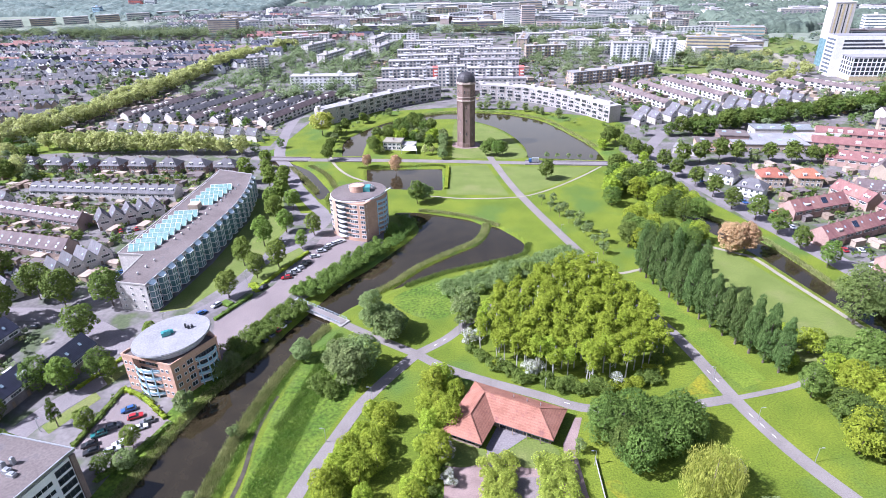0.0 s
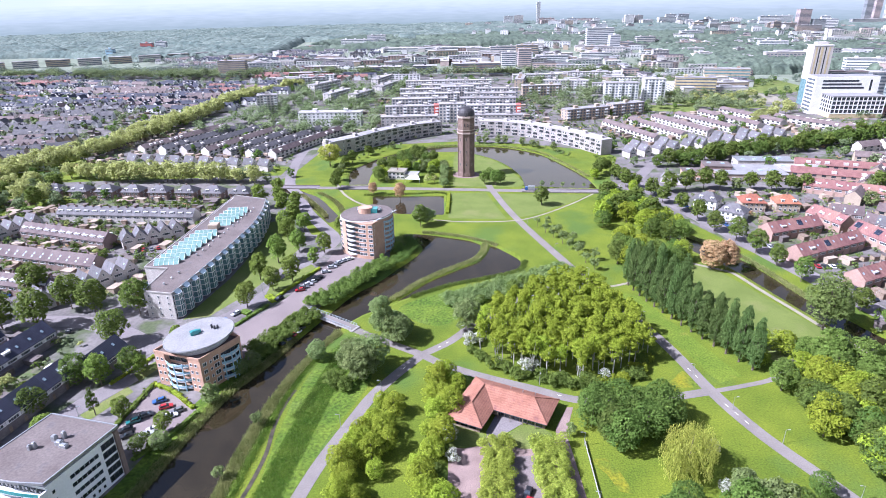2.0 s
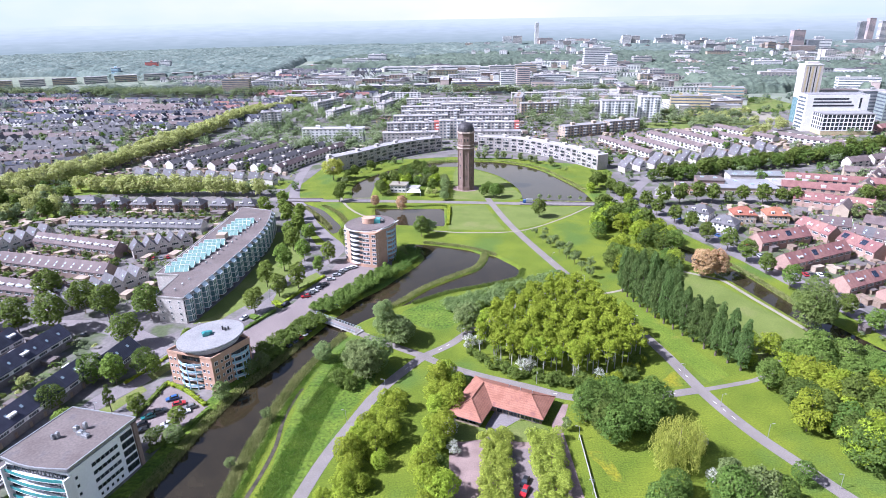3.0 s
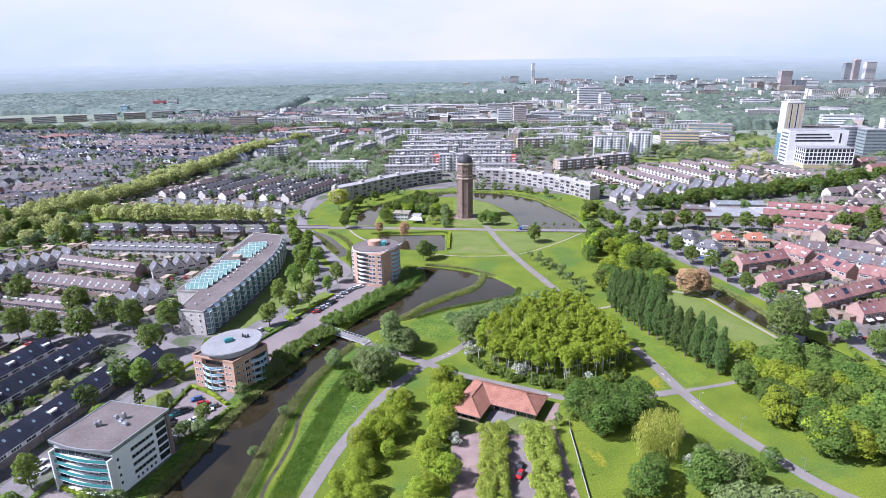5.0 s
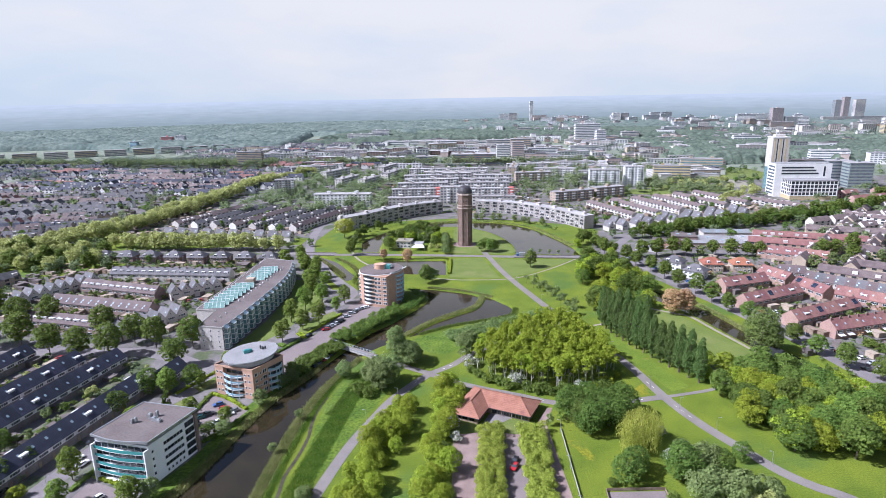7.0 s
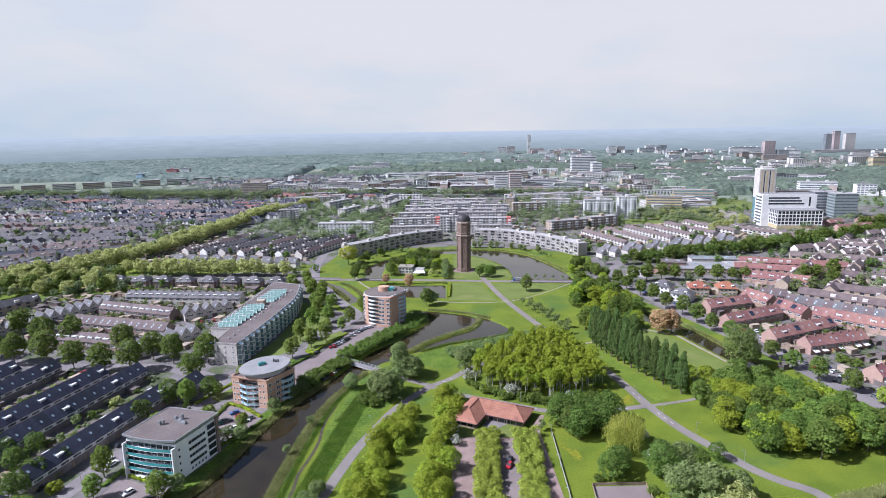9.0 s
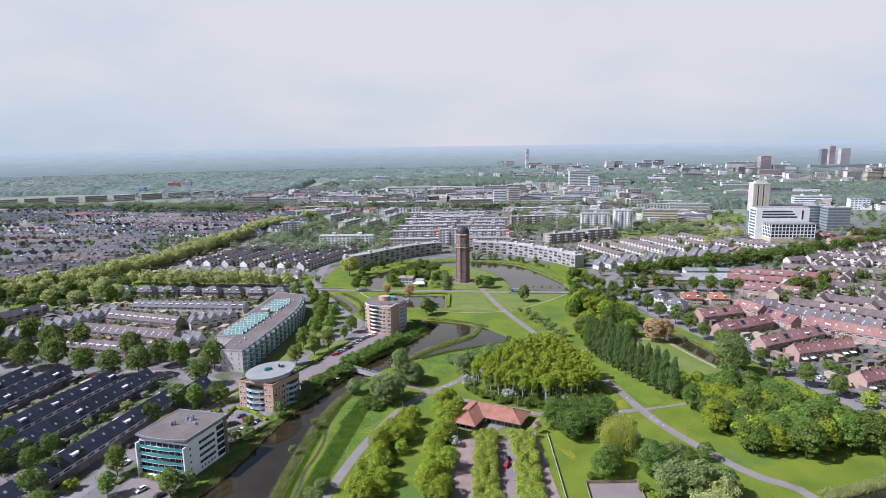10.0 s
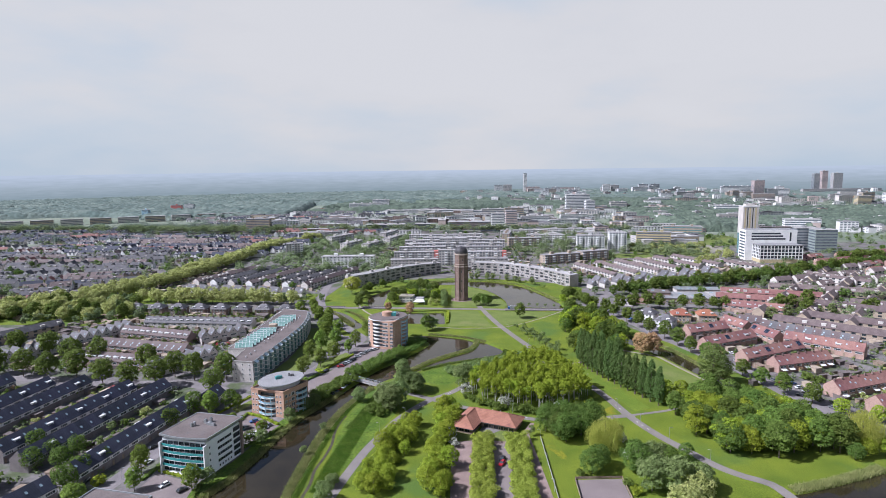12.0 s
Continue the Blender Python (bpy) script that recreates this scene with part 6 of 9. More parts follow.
# white hall complex
town_hall()
def slab_tower():
    """A slim slab: pale walls, tall dark and ochre strips up the front, a glazed foot."""
    t = thing("office_tower", "slim cream slab tower with tall ochre strips", "office building", local((402, 790), -4))
    part("foot", Shape().box(-9.8, 9.8, -7.8, 7.8, 0, 28), "blueglass", t, "dark glazed foot")
    part("wall", Shape().box(-10, 10, -8, 8, 28, 64), "cream", t)
    part("roof", Shape().box(-10.4, 10.4, -8.4, 8.4, 64, 64.8), "white", t)
    part("plant_room", Shape().box(-6, 6, -4, 4, 64.8, 67.5), "cream", t)
    for x, w, m in ((-7.2, 1.6, "yellowbrick"), (-4.2, 1.1, "glass"), (-1.2, 2.2, "yellowbrick"), (2.4, 1.1, "glass"), (6.2, 1.8, "yellowbrick")):
        part("strip", Shape().box(x - w / 2, x + w / 2, -8.14, -7.9, 29, 62.5), m, t, "ochre panel strip" if m == "yellowbrick" else "glazed strip")
    for k in range(11):
        part("window_band", Shape().box(9.9, 10.14, -6.5, 6.5, 29.4 + k * 3.05, 30.9 + k * 3.05), "farglass", t)


slab_tower()
block("dark glass office wing", (446, 806), -4, 40, 16, 34, "metal", floors=9, band="farglass", name="office_building", category="office building", roof="flatroof")
block("grey office block with window bands", (498, 822), -6, 30, 20, 31, "metal", floors=8, band="farglass", name="office_building", category="office building")
block("grey-green office block with window bands", (508, 796), -6, 28, 20, 31, "greygreen", floors=8, band="farglass", name="office_building", category="office building")
# offices and towers farther out, the brick towers walled paler to imitate haze
for lab, c, w, d, h, wall, fl in (
        ("white office tower with window bands", (333, 1555), 62, 18, 48, "white", 12), ("round-cornered white tower", (343, 1458), 22, 22, 38, "white", 10),
        ("orange brick office tower", (124, 1216), 23, 18, 32, "pink_brick", 9), ("white office wing", (98, 1246), 26, 18, 24, "white", 7), ("long white office wing", (180, 1262), 60, 16, 16, "white", 5),
        ("low dark office", (-131, 1152), 74, 26, 12, "darkmetal", 3), ("low dark office", (-53, 1168), 40, 24, 11, "darkmetal", 3), ("dark stepped office", (36, 1150), 80, 30, 16, "brown_brick", 4), ("low dark office", (80, 1120), 50, 16, 9, "darkmetal", 3),
        ("white stepped hospital", (-260, 1790), 100, 24, 18, "white", 5), ("white stepped hospital", (-215, 1800), 50, 24, 28, "white", 8),
        ("brown and grey slab of flats", (-375, 1126), 46, 14, 28, "buff_brick", 9), ("low white hall", (-60, 1600), 240, 26, 9, "white", 2), ("low white hall", (70, 1560), 90, 26, 9, "white", 2),
        ("white slab of flats", (1190, 2482), 122, 20, 34, "white", 10), ("red-brown tower block", (1079, 2088), 36, 22, 66, "pink_brick", 20), ("long buff slab of flats", (1010, 2080), 90, 16, 28, "buff_brick", 9), ("grey tower block", (1124, 2080), 36, 20, 37, "metal", 12),
        ("grey high-rise", (1741, 2842), 30, 22, 76, "metal", 22), ("reddish high-rise", (1772, 2834), 27, 22, 89, "pink_brick", 26), ("reddish high-rise", (1822, 2816), 44, 22, 78, "cream", 22), ("long pale slab of flats", (1504, 2293), 300, 16, 26, "cream", 9),
        ("yellow tower block", (1127, 1622), 36, 18, 33, "yellowbrick", 10), ("pale tower block", (230, 2871), 40, 18, 38, "white", 12), ("pale tower block", (275, 2880), 40, 18, 40, "cream", 12), ("pink tower block", (390, 2830), 66, 18, 30, "pink_brick", 10),
        ("tall pale tower", (489, 3910), 22, 20, 84, "white", 24), ("pale tower block", (700, 2672), 34, 18, 41, "white", 12), ("pale tower block", (742, 2690), 34, 18, 38, "cream", 12), ("pale tower block", (850, 2626), 40, 18, 42, "white", 12), ("pale tower block", (905, 2640), 40, 18, 42, "metal", 12),
        ("white stepped office", (668, 1895), 62, 20, 20, "white", 6), ("white low office", (826, 1961), 72, 20, 15, "white", 4), ("blue-clad tower", (-789, 1502), 16, 14, 24, "bluesteel", 8), ("red and white flats", (-800, 1699), 30, 14, 24, "redpanel", 8), ("white flats", (-765, 1705), 26, 14, 26, "white", 8)):
    f = min(1.0, 2800 / math.hypot(*c))
    c, w, d, h = (c[0] * f, c[1] * f), w * f, d * f, 119 - (119 - h) * f
    lab = lab if len(lab.split()) > 3 else lab + " in the far town"
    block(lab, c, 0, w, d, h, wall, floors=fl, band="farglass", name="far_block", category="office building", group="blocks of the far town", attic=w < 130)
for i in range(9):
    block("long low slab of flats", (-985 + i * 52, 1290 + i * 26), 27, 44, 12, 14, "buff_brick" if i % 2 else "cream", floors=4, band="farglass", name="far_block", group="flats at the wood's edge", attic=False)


# pale blocks standing out of the far woods
for i in range(30):
    a, d = random.uniform(0.16, 0.66), random.uniform(2150, 2780)
    w, h = random.choice((24, 30, 40, 70, 110)), random.uniform(22, 36)
    block("pale block of flats in the far town", (math.sin(a) * d, math.cos(a) * d), random.choice((-6, 0, 8)), w, 16, h, random.choice(("white", "cream", "white", "white", "buff_brick")), floors=8, band="farglass", name="far_block", group="blocks of the far town", attic=w < 60)
for i in range(16):
    a, d = random.uniform(0.05, 0.6), random.uniform(1250, 2000)
    w = random.choice((30, 46, 60))
    block("white office block among far trees", (math.sin(a) * d, math.cos(a) * d), random.choice((-14, -6, 0)), w, 16, random.uniform(12, 24), random.choice(("white", "cream", "buff_brick")), floors=5, band="farglass", name="far_block", group="blocks of the far town")


# white terraces north-east
for i in range(6):
    a = Vector((148 + i * 27.5, 684 + i * 12))
    far_terrace(a, a + Vector((27, -76)), "cream", "brownroof", 7.4, dormers=False)
for i in range(12):
    a = Vector((138 + i * 13.2, 562 + i * 5.0))
    place("gable", local(a, 22))
    if i % 2:
        place("gable", local(a + Vector((-3, 14)), 22))
for i in range(5):
    far_terrace((320 + i * 14, 700 - i * 26), (352 + i * 14, 660 - i * 26), "cream", "brownroof", 7.4)
# north-west: pale terraces between the tree lines
for i in range(7):
    a = Vector((-270 + i * 20, 592 - i * 4))
    far_terrace(a, a + Vector((38, 95)), "white" if i % 2 else "cream", "greyroof" if i % 3 else "brownroof", 8.0)
for i in range(10):
    a = Vector((-258 + i * 12.5, 556 - i * 2.4))
    place("gable", local(a, 66))
# far west quarters, in blocks with their own way
for ox, oy, turn, rows, gap, length, cols, roof, wall in ((-640, 560, 8, 11, 23, 62, 4, "greyroof", "cream"), (-900, 640, -4, 12, 25, 66, 4, "greyroof", "white"), (-650, 850, -10, 11, 22, 70, 5, "darkroof", "white"),
                                                          (-1000, 950, 6, 9, 25, 70, 5, "darkroof", "cream"), (-560, 1180, -5, 6, 30, 64, 5, "greyroof", "white"), (-520, 460, 24, 6, 20, 48, 4, "greyroof", "buff_brick"),
                                                          (-640, 1400, 0, 7, 34, 70, 6, "greyroof", "white"), (-480, 800, 3, 9, 22, 54, 3, "brownroof", "cream"), (-330, 1060, 4, 3, 30, 60, 3, "redroof", "brown_brick")):
    c, s = math.cos(radians(turn)), math.sin(radians(turn))
    for j in range(rows):
        for i in range(cols):
            if random.random() < 0.07:
                continue
            x, y = i * (length + 10) + (j % 2) * 8 + random.uniform(-3, 3), j * gap + random.uniform(-1.5, 1.5)
            a = Vector((ox + x * c - y * s, oy + x * s + y * c))
            L = length * random.uniform(0.75, 1.0)
            r = roof if random.random() < 0.5 else random.choice(("darkroof", "brownroof", "darkroof", "brownroof", "redroof"))
            if random.random() < 0.16:
                # a row of gables end on
                for k in range(4):
                    m = a + Vector((c, s)) * L * (k + 0.5) / 4
                    far_terrace(m - Vector((-s, c)) * 6, m + Vector((-s, c)) * 6, "white", r, 9.0, 7.5, dormers=False)
                continue
            far_terrace(a, a + Vector((c, s)) * L * 0.46, wall, r, random.uniform(7.8, 9.6), gables=0.3)
            far_terrace(a + Vector((c, s)) * L * 0.54 + Vector((-s, c)) * random.uniform(-2, 2), a + Vector((c, s)) * L, random.choice((wall, "white")), r, random.uniform(7.6, 9.4), gables=0.3)
# far east quarters
for ox, oy, turn, rows, gap, length, cols, roof, wall in ((395, 300, 48, 8, 30, 58, 4, "brownroof", "buff_brick"), (470, 560, 18, 6, 32, 60, 5, "redroof", "red_brick"), (700, 430, 40, 7, 34, 64, 4, "brownroof", "buff_brick"),
                                                          (330, 540, 20, 3, 30, 56, 3, "brownroof", "cream")):
    c, s = math.cos(radians(turn)), math.sin(radians(turn))
    for j in range(rows):
        for i in range(cols):
            x, y = i * (length + 12), j * gap
            a = Vector((ox + x * c - y * s, oy + x * s + y * c))
            L = length * random.uniform(0.7, 1.0)
            far_terrace(a, a + Vector((c, s)) * L * 0.45, wall, roof)
            far_terrace(a + Vector((c, s)) * L * 0.56, a + Vector((c, s)) * L, wall, roof)
# mixed low town round the offices
for i in range(60):
    x, y = random.uniform(-330, 560), random.uniform(1030, 1480)
    if abs(x - 30) < 130 and y < 1260:
        continue
    far_terrace((x, y), (x + random.uniform(30, 60), y + random.uniform(-8, 8)), random.choice(("white", "cream", "brown_brick")), "whiteroof", flat=True)
for i in range(110):
    x, y = random.uniform(-900, 2300), random.uniform(1500, 2900)
    if x < 200 and y > 1750 or y < 1500 + abs(x) * 0.25:
        continue
    far_terrace((x, y), (x + random.uniform(30, 90), y + random.uniform(-8, 8)), random.choice(("white", "cream", "brown_brick", "orange_brick")), "whiteroof", flat=True)


# the crowded pale blocks of the far town
def far_blocks(n, a0, a1, d0, d1, tall):
    for i in range(n):
        a, d = random.uniform(a0, a1), random.uniform(d0, d1)
        w, dp, h = random.choice((16, 24, 30, 46, 64)), random.uniform(11, 17), random.choice((7, 9, 11, 13, tall * 0.7, tall)) * random.uniform(0.8, 1.15)
        m = local((math.sin(a) * d, math.cos(a) * d), random.choice((-14, -6, 0, 8, 74, 90)))
        wl, rf, wn = Shape().box(-w / 2, w / 2, -dp / 2, dp / 2, 0, h), Shape().box(-w / 2 - 0.3, w / 2 + 0.3, -dp / 2 - 0.3, dp / 2 + 0.3, h, h + 0.6), Shape()
        rf.box(-w * 0.2, w * 0.1, -3, 3, h + 0.6, h + 2.6)
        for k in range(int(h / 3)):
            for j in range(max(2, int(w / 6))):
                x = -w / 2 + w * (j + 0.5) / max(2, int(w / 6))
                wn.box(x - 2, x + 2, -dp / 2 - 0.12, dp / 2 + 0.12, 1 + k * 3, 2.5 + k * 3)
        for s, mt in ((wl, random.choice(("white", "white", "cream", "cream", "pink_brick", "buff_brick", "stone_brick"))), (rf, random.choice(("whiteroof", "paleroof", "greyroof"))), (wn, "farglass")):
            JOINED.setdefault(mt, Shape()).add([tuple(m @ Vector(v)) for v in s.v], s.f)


far_blocks(150, 0.12, 0.72, 1250, 1900, 18)
far_blocks(190, 0.02, 0.74, 1900, 2900, 26)
far_blocks(50, -0.32, 0.1, 1240, 1640, 12)
far_blocks(36, 0.14, 0.42, 930, 1230, 12)


# school and shops by the east street
def hall(label, c, turn, w, d, h, wall, roof, name="school"):
    t = thing(name, label, "public building", local(c, turn))
    part("wall", Shape().box(-w / 2, w / 2, -d / 2, d / 2, 0, h), wall, t)
    part("roof", Shape().box(-w / 2 - 0.4, w / 2 + 0.4, -d / 2 - 0.4, d / 2 + 0.4, h, h + 0.4), roof, t)
    windows_on(t, WIN["wide"], (-w / 2, -d / 2), (w / 2, -d / 2), int(w / 4), 0.9)
    windows_on(t, WIN["wide"], (-w / 2, d / 2), (-w / 2, -d / 2), int(d / 4), 0.9)
    for i in range(int(w / 9)):
        part("roof_light", Shape().box(-1.2, 1.2, -1.2, 1.2, 0, 0.5), "paleglass", t, at=pose(-w / 2 + 4 + i * 9, random.uniform(-d / 4, d / 4), h + 0.4))
    return t


hall("low school with pale flat roof", (205, 505), -6, 46, 26, 4.5, "buff_brick", "paleroof")
hall("low school wing with pale flat roof", (243, 505), -6, 30, 20, 5.0, "buff_brick", "whiteroof")
hall("low hall with metal roof", (228, 530), -6, 40, 14, 5.5, "cream", "metal")
hall("low shop with orange wall panels", (166, 500), -10, 16, 12, 6.0, "orange_brick", "flatroof", "shop")
hall("two-storey dark roofed clubhouse", (186, 512), -10, 18, 14, 7.0, "brown_brick", "flatroof", "clubhouse")
hall("low pale sports hall", (150, 492), -30, 16, 10, 4.0, "cream", "whiteroof", "sports_hall")


def island_house():
    t = thing("house", "white villa with flat roof on the moat island", "house", local((-40, 511), -8))
    part("wall", Shape().box(-8, 4, -5, 5, 0, 5.4), "cream", t)
    part("wing", Shape().box(4, 13, -4, 4, 0, 3.4), "white", t)
    part("roof", Shape().box(-8.4, 4.4, -5.4, 5.4, 5.4, 5.8), "sand", t)
    part("wing_roof", Shape().box(4, 13.4, -4.4, 4.4, 3.4, 3.7), "whiteroof", t)
    part("pergola", Shape().slab([(6, -13, 2.8), (17, -13, 2.8), (14, -4.6, 3.4), (8, -4.6, 3.4)], 0.15), "whitepaint", t, "white sail roof")
    for x in (6.2, 16.6):
        part("pergola_post", Shape().box(x - 0.1, x + 0.1, -12.9, -12.7, 0, 2.7), "metal", t)
    windows_on(t, WIN["wide"], (-8, -5), (4, -5), 4, 0.9)
    windows_on(t, WIN["wide"], (-8, -5), (4, -5), 4, 3.3)
    windows_on(t, WIN["door_pane"], (4, -4), (13, -4), 3, 0.1)
    part("chimney", Shape().box(-2.4, -1.6, -0.4, 0.4, 5.8, 7.2), "brown_brick", t)


island_house()

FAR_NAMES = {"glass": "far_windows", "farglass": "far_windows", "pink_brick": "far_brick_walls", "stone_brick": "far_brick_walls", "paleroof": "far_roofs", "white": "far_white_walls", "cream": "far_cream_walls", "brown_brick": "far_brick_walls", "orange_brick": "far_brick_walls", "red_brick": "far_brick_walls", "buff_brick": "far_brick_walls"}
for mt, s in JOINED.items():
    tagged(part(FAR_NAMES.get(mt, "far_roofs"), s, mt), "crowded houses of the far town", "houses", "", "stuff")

# ---- trees and shrubs ----
def sprays(centres, radii, count, size, rng, droop=0.0, flat=0.35, cull=False, hang=False, rise=False):
    """Small leaf sprays over the skins of many clumps; with cull, none deep inside a neighbouring clump."""
    want = count
    count = int(count * 2.4) if cull else count
    k = rng.integers(0, len(centres), count)
    d = rng.normal(size=(count, 3))
    d /= np.linalg.norm(d, axis=1)[:, None]
    d[:, 2] = np.abs(d[:, 2]) * 0.75 + d[:, 2] * 0.25
    r = radii[k] * rng.uniform(0.72, 1.06, count)[:, None]
    p = centres[k] + d * r
    if cull:
        near = ((p[:, None, :].astype("f4") - centres[None].astype("f4")) ** 2).sum(2) < (radii[:, 0] * 0.72).astype("f4") ** 2
        near[np.arange(count), k] = False
        ok = np.nonzero(~near.any(1))[0]
        ok = (ok if len(ok) > want * 0.3 else np.arange(count))[:want]
        p, d, count = p[ok], d[ok], len(ok)
    p[:, 2] -= droop * rng.uniform(0, 1, count)
    nrm = d * (1 - flat) + rng.normal(size=(count, 3)) * 0.32
    nrm[:, 2] += flat
    nrm /= np.linalg.norm(nrm, axis=1)[:, None]
    a = np.cross(nrm, rng.normal(size=(count, 3)))
    a /= np.linalg.norm(a, axis=1)[:, None]
    b = np.cross(nrm, a)
    if hang:
        a = np.array([0.0, 0.0, -1.7]) + rng.normal(size=(count, 3)) * 0.35
        b = b * 0.5
    if rise:
        a = np.array([0.0, 0.0, 1.7]) + rng.normal(size=(count, 3)) * 0.45
        b = b * 0.6
    s = (size * rng.uniform(0.6, 1.35, count))[:, None]
    v = np.stack([p + a * s, p - a * s * 0.5 + b * s * 0.72, p - a * s * 0.5 - b * s * 0.72], 1)
    return v.reshape(-1, 3)


def leaf_mesh(name, v, materials, white=0.0, k=3):
    n = len(v) // k
    me = bpy.data.meshes.new(name)
    me.from_pydata(v.tolist(), [], np.arange(n * k).reshape(n, k).tolist())
    for m in materials:
        me.materials.append(MAT[m])
    if white:
        rng = np.random.default_rng(5)
        me.polygons.foreach_set("material_index", (rng.uniform(size=n) < white).astype(int).tolist())
    return me


def clumps(rng, n, rx, ry, rz, cz, r0, r1, hollow=0.35, taper=0.0):
    d = rng.normal(size=(n, 3))
    d /= np.linalg.norm(d, axis=1)[:, None]
    r = rng.uniform(hollow, 1.0, n)[:, None] ** 0.45 * 0.84
    c = d * r * np.array([rx, ry, rz])
    if taper:
        k = 1 - taper * (c[:, 2:3] / rz)
        c[:, :2] *= np.clip(k, 0.2, 1.6)
    c[:, 2] += cz
    return c, rng.uniform(r0, r1, n)[:, None]


def limbs(rng, h, r, n, bark_from=0.25, reach=0.4, lean=0.0):
    s = Shape()
    tx, ty = rng.normal() * lean, rng.normal() * lean
    s.cone(0, 0, -0.4, h * 0.55, r, r * 0.6, 7, tilt=(tx, ty))
    s.cone(tx, ty, h * 0.55, h * 0.9, r * 0.6, r * 0.15, 6, tilt=(tx * 0.5, ty * 0.5))
    for i in range(n):
        a, z = 6.2832 * i / max(n, 1) + rng.uniform(-0.4, 0.4), h * rng.uniform(bark_from, 0.6)
        k = reach * h * rng.uniform(0.5, 0.9)
        s.cone(tx * z / h, ty * z / h, z, z + k * 0.9, r * 0.45, r * 0.1, 5, tilt=(math.cos(a) * k * 0.8, math.sin(a) * k * 0.8))
    return s


KINDS = {
    #            label, category, height, crown (rx, rz, centre), clumps, clump radius, leaves, leaf size, material, bark
    "street": ("broad green street tree in full leaf", "tree", 13, (4.6, 5.6, 7.4), 84, (1.2, 2.0), 2500, 0.46, ("leaf",), "bark"),
    "dark": ("dense dark green leafy tree", "tree", 12, (5.0, 5.8, 5.8), 90, (1.3, 2.1), 2200, 0.43, ("leaf_dark",), "bark"),
    "big": ("large tall green park tree", "tree", 23, (7.6, 10.6, 12.0), 170, (1.5, 2.5), 5200, 0.44, ("leaf_park",), "bark"),
    "tall": ("tall slim grey-green bankside tree", "tree", 20, (4.6, 8.8, 10.6), 110, (1.1, 1.8), 4200, 0.42, ("leaf_grey",), "bark"),
    "fresh": ("rounded tree in fresh bright green leaf", "tree", 11, (4.4, 5.2, 5.4), 80, (1.2, 1.9), 2000, 0.43, ("leaf_fresh",), "bark"),
    "slender": ("slender young tree with pale trunk and bright top", "tree", 13.5, (2.3, 4.4, 9.8), 26, (0.8, 1.25), 820, 0.34, ("leaf_aspen",), "palebark"),
    "avenue": ("tall bright green avenue tree", "tree", 13, (3.7, 5.8, 7.0), 76, (1.1, 1.8), 2500, 0.42, ("leaf_avenue",), "bark"),
    "poplar": ("tall narrow dark green poplar", "tree", 22, (2.7, 11.4, 10.8), 200, (0.55, 1.0), 5000, 0.35, ("leaf_poplar",), "bark"),
    "willow": ("yellow-green weeping willow with hanging leaves", "tree", 12, (6.0, 4.8, 6.6), 90, (1.2, 1.9), 6500, 0.30, ("leaf_willow",), "bark"),
    "yellow": ("yellow-green tree in young leaf", "tree", 13, (5.6, 5.6, 6.6), 50, (1.5, 2.4), 1700, 0.50, ("leaf_yellow",), "bark"),
    "copper": ("copper-brown leafed park tree", "tree", 14, (5.2, 6.6, 7.2), 90, (1.1, 1.8), 4600, 0.36, ("leaf_copper",), "bark"),
    "grey": ("soft grey-green leafed bankside tree", "tree", 9, (3.8, 4.4, 4.5), 50, (1.0, 1.7), 1600, 0.40, ("leaf_grey",), "bark"),
    "small": ("small thin grey-green tree", "tree", 6.5, (2.3, 2.4, 4.1), 20, (0.6, 1.1), 640, 0.30, ("leaf_grey",), "bark"),
    "shrub": ("rounded green leafy shrub", "shrub", 4.0, (2.8, 2.2, 1.8), 26, (0.7, 1.2), 900, 0.30, ("leaf",), "bark"),
    "bright_shrub": ("bright green leafy shrub", "shrub", 3.6, (2.6, 2.0, 1.7), 24, (0.7, 1.1), 850, 0.30, ("leaf_fresh",), "bark"),
    "blossom": ("shrub white with spring blossom", "shrub", 4.6, (2.4, 2.2, 2.4), 18, (0.7, 1.1), 800, 0.26, ("leaf_grey", "blossom"), "bark"),
    "garden": ("small leafy garden tree", "tree", 5.0, (1.9, 2.0, 3.0), 14, (0.6, 1.0), 360, 0.34, ("leaf",), "bark"),
    "garden_gold": ("small golden garden tree", "tree", 5.0, (1.9, 1.9, 3.0), 14, (0.6, 1.0), 360, 0.34, ("leaf_yellow",), "bark"),
    "town": ("green tree among the houses", "tree", 10, (4.2, 4.6, 5.4), 28, (1.2, 2.0), 900, 0.50, ("leaf_town",), "bark"),
    "town_dark": ("dark green tree among the houses", "tree", 10, (4.2, 4.6, 5.4), 28, (1.2, 2.0), 900, 0.50, ("leaf_dark",), "bark"),
    "cypress": ("dark narrow garden conifer", "tree", 13, (1.9, 6.2, 6.4), 34, (0.6, 1.1), 1100, 0.34, ("leaf_dark",), "bark"),
}
GROW = {"avenue": 1.28, "street": 1.28, "dark": 1.22, "fresh": 1.28, "grey": 1.22, "willow": 1.32, "yellow": 1.25, "poplar": 1.06, "big": 1.05, "shrub": 1.1, "bright_shrub": 1.1}
GROUP = {"poplar": "row of poplars", "slender": "copse of young trees", "street": "street trees", "yellow": "yellow-green tree belt", "small": "young trees by the path", "town": "trees of the town"}
TREES = {}


